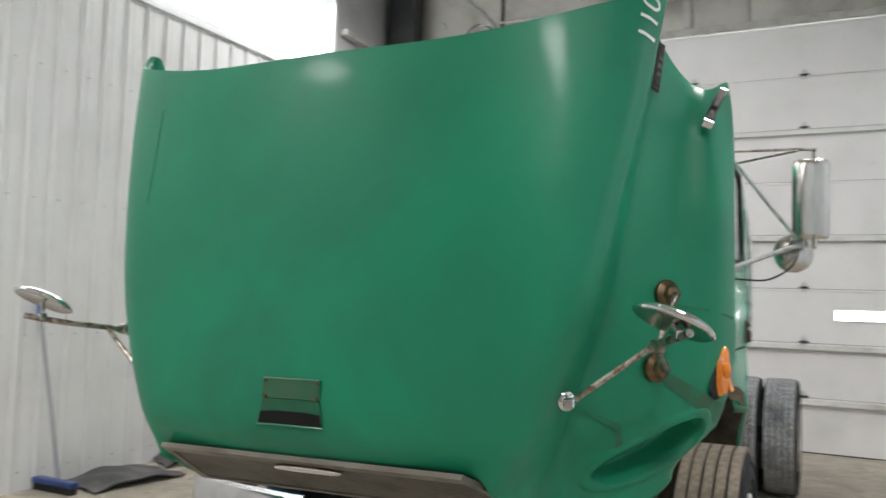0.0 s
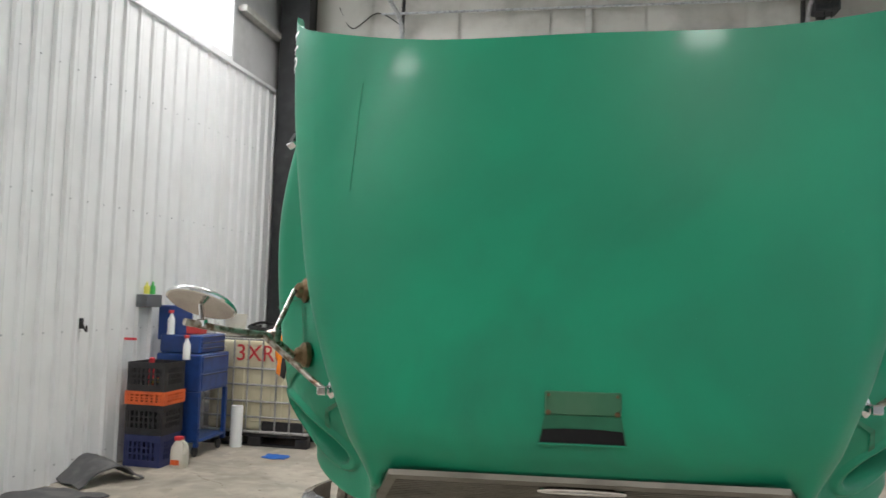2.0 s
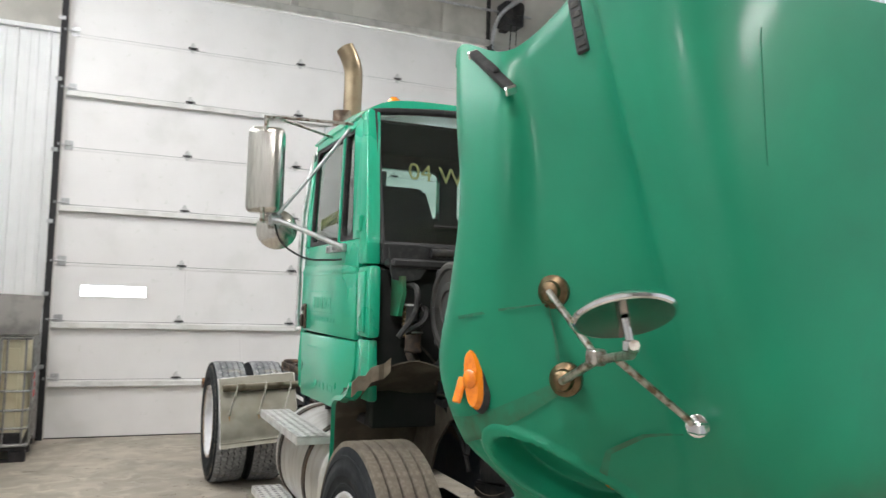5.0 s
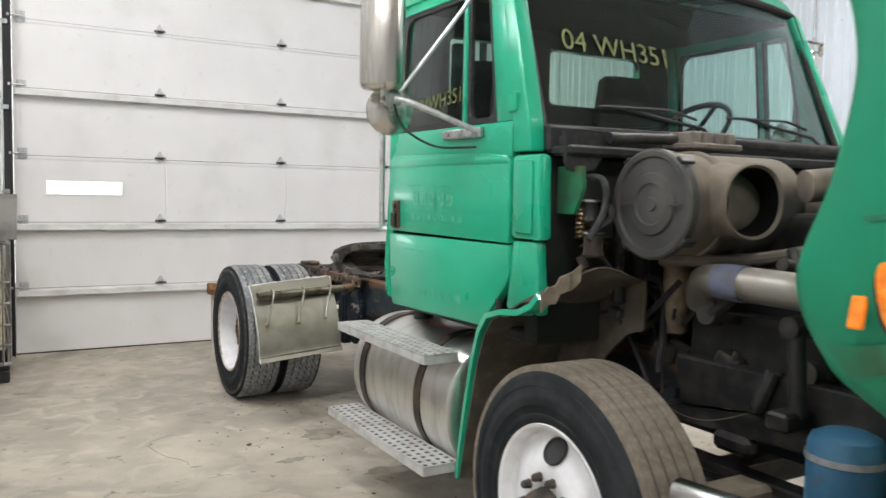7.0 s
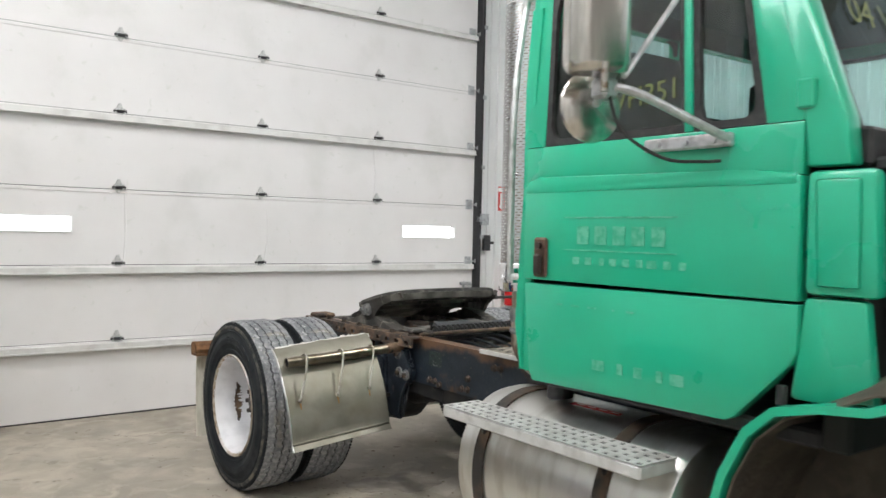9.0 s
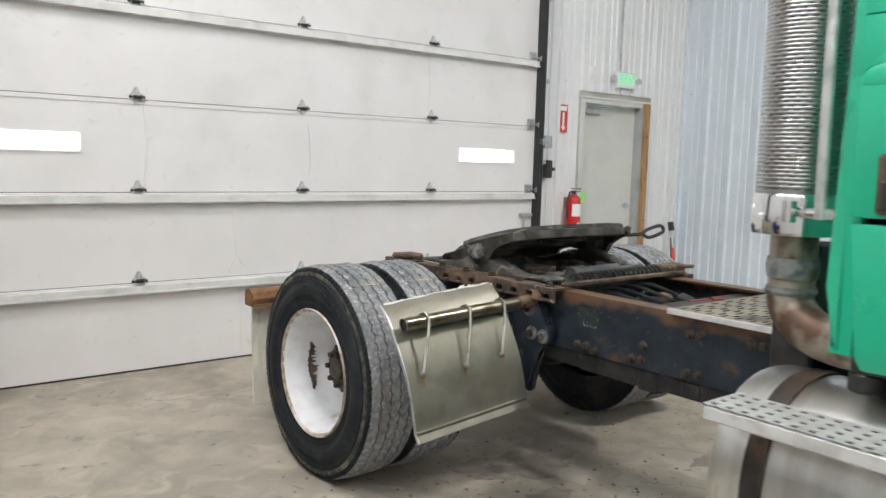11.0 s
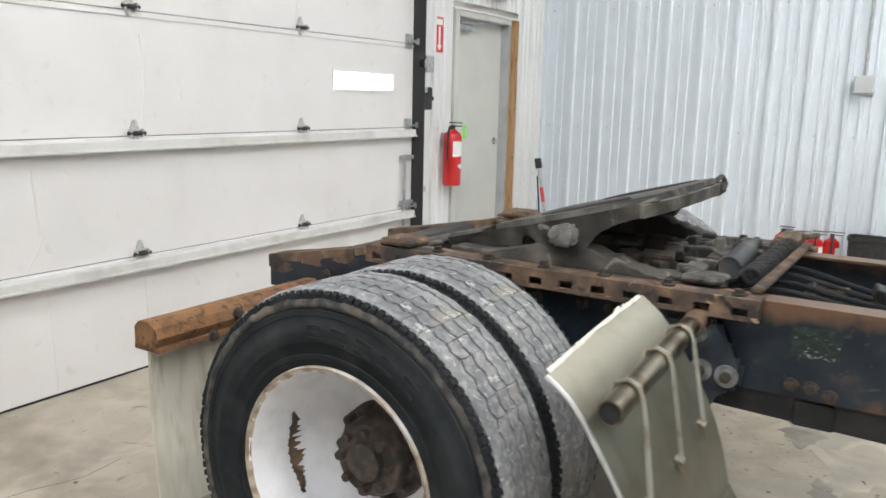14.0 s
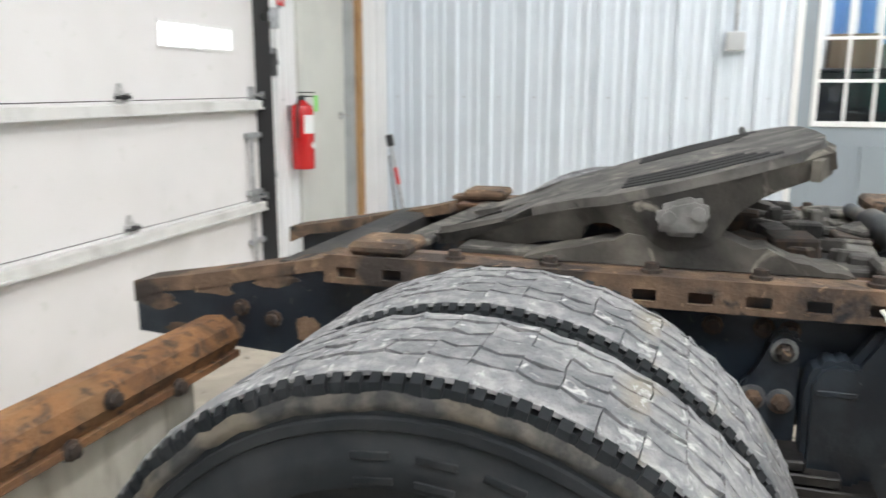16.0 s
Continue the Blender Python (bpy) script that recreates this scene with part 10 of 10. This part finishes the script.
tube(bm, bend([(-5.4, 6.5, 0.72), (-5.33, 6.47, 0.78), (-5.27, 6.5, 0.73)], 4), 0.016, 8)
solid("yellow_tool", bm, yellow_part, "yellow handled tool in the crate", "tool")

jg = thing("jug", -5.08, 6.52, 0, "off-white plastic jug with a red cap", "jug")
bm = B()
lp = []
for k, z in ((0.92, 0.0), (1.0, 0.01), (1.0, 0.15), (0.9, 0.19), (0.62, 0.225), (0.5, 0.235), (0.48, 0.25)):
    lp.append([(-5.08 + 0.075 * k * math.copysign(abs(math.cos(a)) ** 0.6, math.cos(a)), 6.52 + 0.06 * k * math.copysign(abs(math.sin(a)) ** 0.6, math.sin(a)), z) for a in [2 * math.pi * i / 24 for i in range(24)]])
rings(bm, lp)
part("body", bm, jug_white, jg)
bm = B()
cyl(bm, (-5.09, 6.52, 0.245), (-5.09, 6.52, 0.275), 0.043, 16)
part("cap", bm, red_spray, jg, "red cap")
bm = B()
tube(bm, bend([(-5.03, 6.48, 0.235), (-4.995, 6.47, 0.22), (-4.995, 6.47, 0.16), (-5.02, 6.475, 0.13)], 4), 0.014, 8)
part("handle", bm, jug_white, jg)
bm = B()
box(bm, -5.135, -5.05, 6.457, 6.4595, 0.03, 0.075)
part("label", bm, crate_orange, jg, "orange label")

bm = B()
lathe(bm, [(0.0, 0.02), (0.0, 0.062), (0.42, 0.062), (0.42, 0.02)], (-5.05, 7.6, 0), (0, 0, 1), 24)
solid("paper_roll", bm, white_decal, "white paper roll standing beside the cart", "roll")
bm = B()
lathe(bm, [(0, 0.0), (0, 0.1), (0.22, 0.12), (0.235, 0.125), (0.235, 0.11), (0.24, 0.0)], (-5.3, 8.0, 1.115), (0, 0, 1), 24)
solid("bucket", bm, jug_white, "white plastic bucket on the tote", "bucket")

bm = B()
tube(bm, bend([(XL + 0.03, 5.88, 1.3), (XL + 0.05, 5.88, 1.25), (XL + 0.09, 5.86, 1.22), (XL + 0.1, 5.84, 1.27)], 4), 0.008, 8)
box(bm, XL + 0.014, XL + 0.034, 5.86, 5.9, 1.24, 1.33, 0.003)
solid("wall_hook", bm, black_steel, "black steel hook on the wall", "hook")
bm = B()
tube(bm, [(XL + 0.03, 6.5, 1.13), (XL + 0.16, 6.5, 1.13)], 0.012, 8)
solid("red_rod", bm, red_spray, "red tipped rod sticking from the wall", "rod")
rk = thing("bottle_rack", XL + 0.08, 6.8, 1.42, "small dark wall rack holding coloured bottles", "rack")
bm = B()
box(bm, XL + 0.02, XL + 0.14, 6.68, 6.94, 1.42, 1.54, 0.006)
part("tray", bm, mat("dark_grey_tray", (0.1, 0.105, 0.115), 0.5), rk)
for y, m_ in ((6.76, mat("yellow_bottle", (0.75, 0.7, 0.12), 0.4)), (6.86, mat("green_bottle", (0.06, 0.45, 0.1), 0.4))):
    b_ = thing("bottle", XL + 0.08, y, 1.54, "small coloured plastic bottle in the rack", "bottle", "rack bottles")
    bm = B()
    lathe(bm, [(0, 0.0), (0, 0.028), (0.07, 0.028), (0.09, 0.012), (0.12 if y > 6.8 else 0.1, 0.01), (0.125, 0)], (XL + 0.08, y, 1.545), (0, 0, 1), 14)
    part("body", bm, m_, b_)


def flap(x, y, rz, w, d, bow, z, label):
    """A cast-off rubber mudflap, bowed."""
    m_ = Matrix.Translation((x, y, z)) @ pose(0, 0, 0, 0, 0, rz)
    b2 = B()
    rows3 = []
    for i in range(15):
        u = i / 14
        row = []
        for j in range(8):
            v = j / 7
            hh = bow * math.sin(math.pi * u) ** 1.3 * (0.75 + 0.25 * v) + 0.02 * math.sin(5 * v + 7 * u) ** 2 + 0.003
            row.append(m_ @ Vector((w * (u - 0.5), d * (v - 0.5), hh)))
        rows3.append(row)
    sheet(b2, rows3, 0.012)
    return solid("rubber_flap", b2, mat_rubber, label, "rubber flap", "rubber flaps")


flap(-5.33, 5.0, 82, 0.85, 0.5, 0.06, 0.0, "grey rubber mudflap lying bowed on the floor")
flap(-5.42, 5.85, 62, 0.55, 0.42, 0.17, 0.0, "grey rubber mudflap arched against the wall")

pb = thing("push_broom", -5.5, 4.5, 0, "push broom with a blue-tipped pole leaning on the wall", "broom")
bm = B()
tube(bm, [(-5.5, 4.5, 0.06), (-5.66, 4.36, 1.42)], 0.013, 10)
part("pole", bm, mat("grey_broom_pole", (0.34, 0.35, 0.4), 0.5), pb)
bm = B()
tube(bm, [(-5.655, 4.362, 1.38), (-5.668, 4.352, 1.52)], 0.02, 10)
part("pole_grip", bm, blue_cloth, pb, "blue grip")
bm = B()
box(bm, -5.7, -5.25, 4.4, 4.48, 0.05, 0.1, 0.01)
part("broom_block", bm, blue_tool, pb, "dark blue broom block")
bm = B()
for k in range(30):
    box(bm, -5.69 + 0.0145 * k, -5.682 + 0.0145 * k, 4.41, 4.47, 0.0, 0.05)
part("bristles", bm, black_plastic, pb)
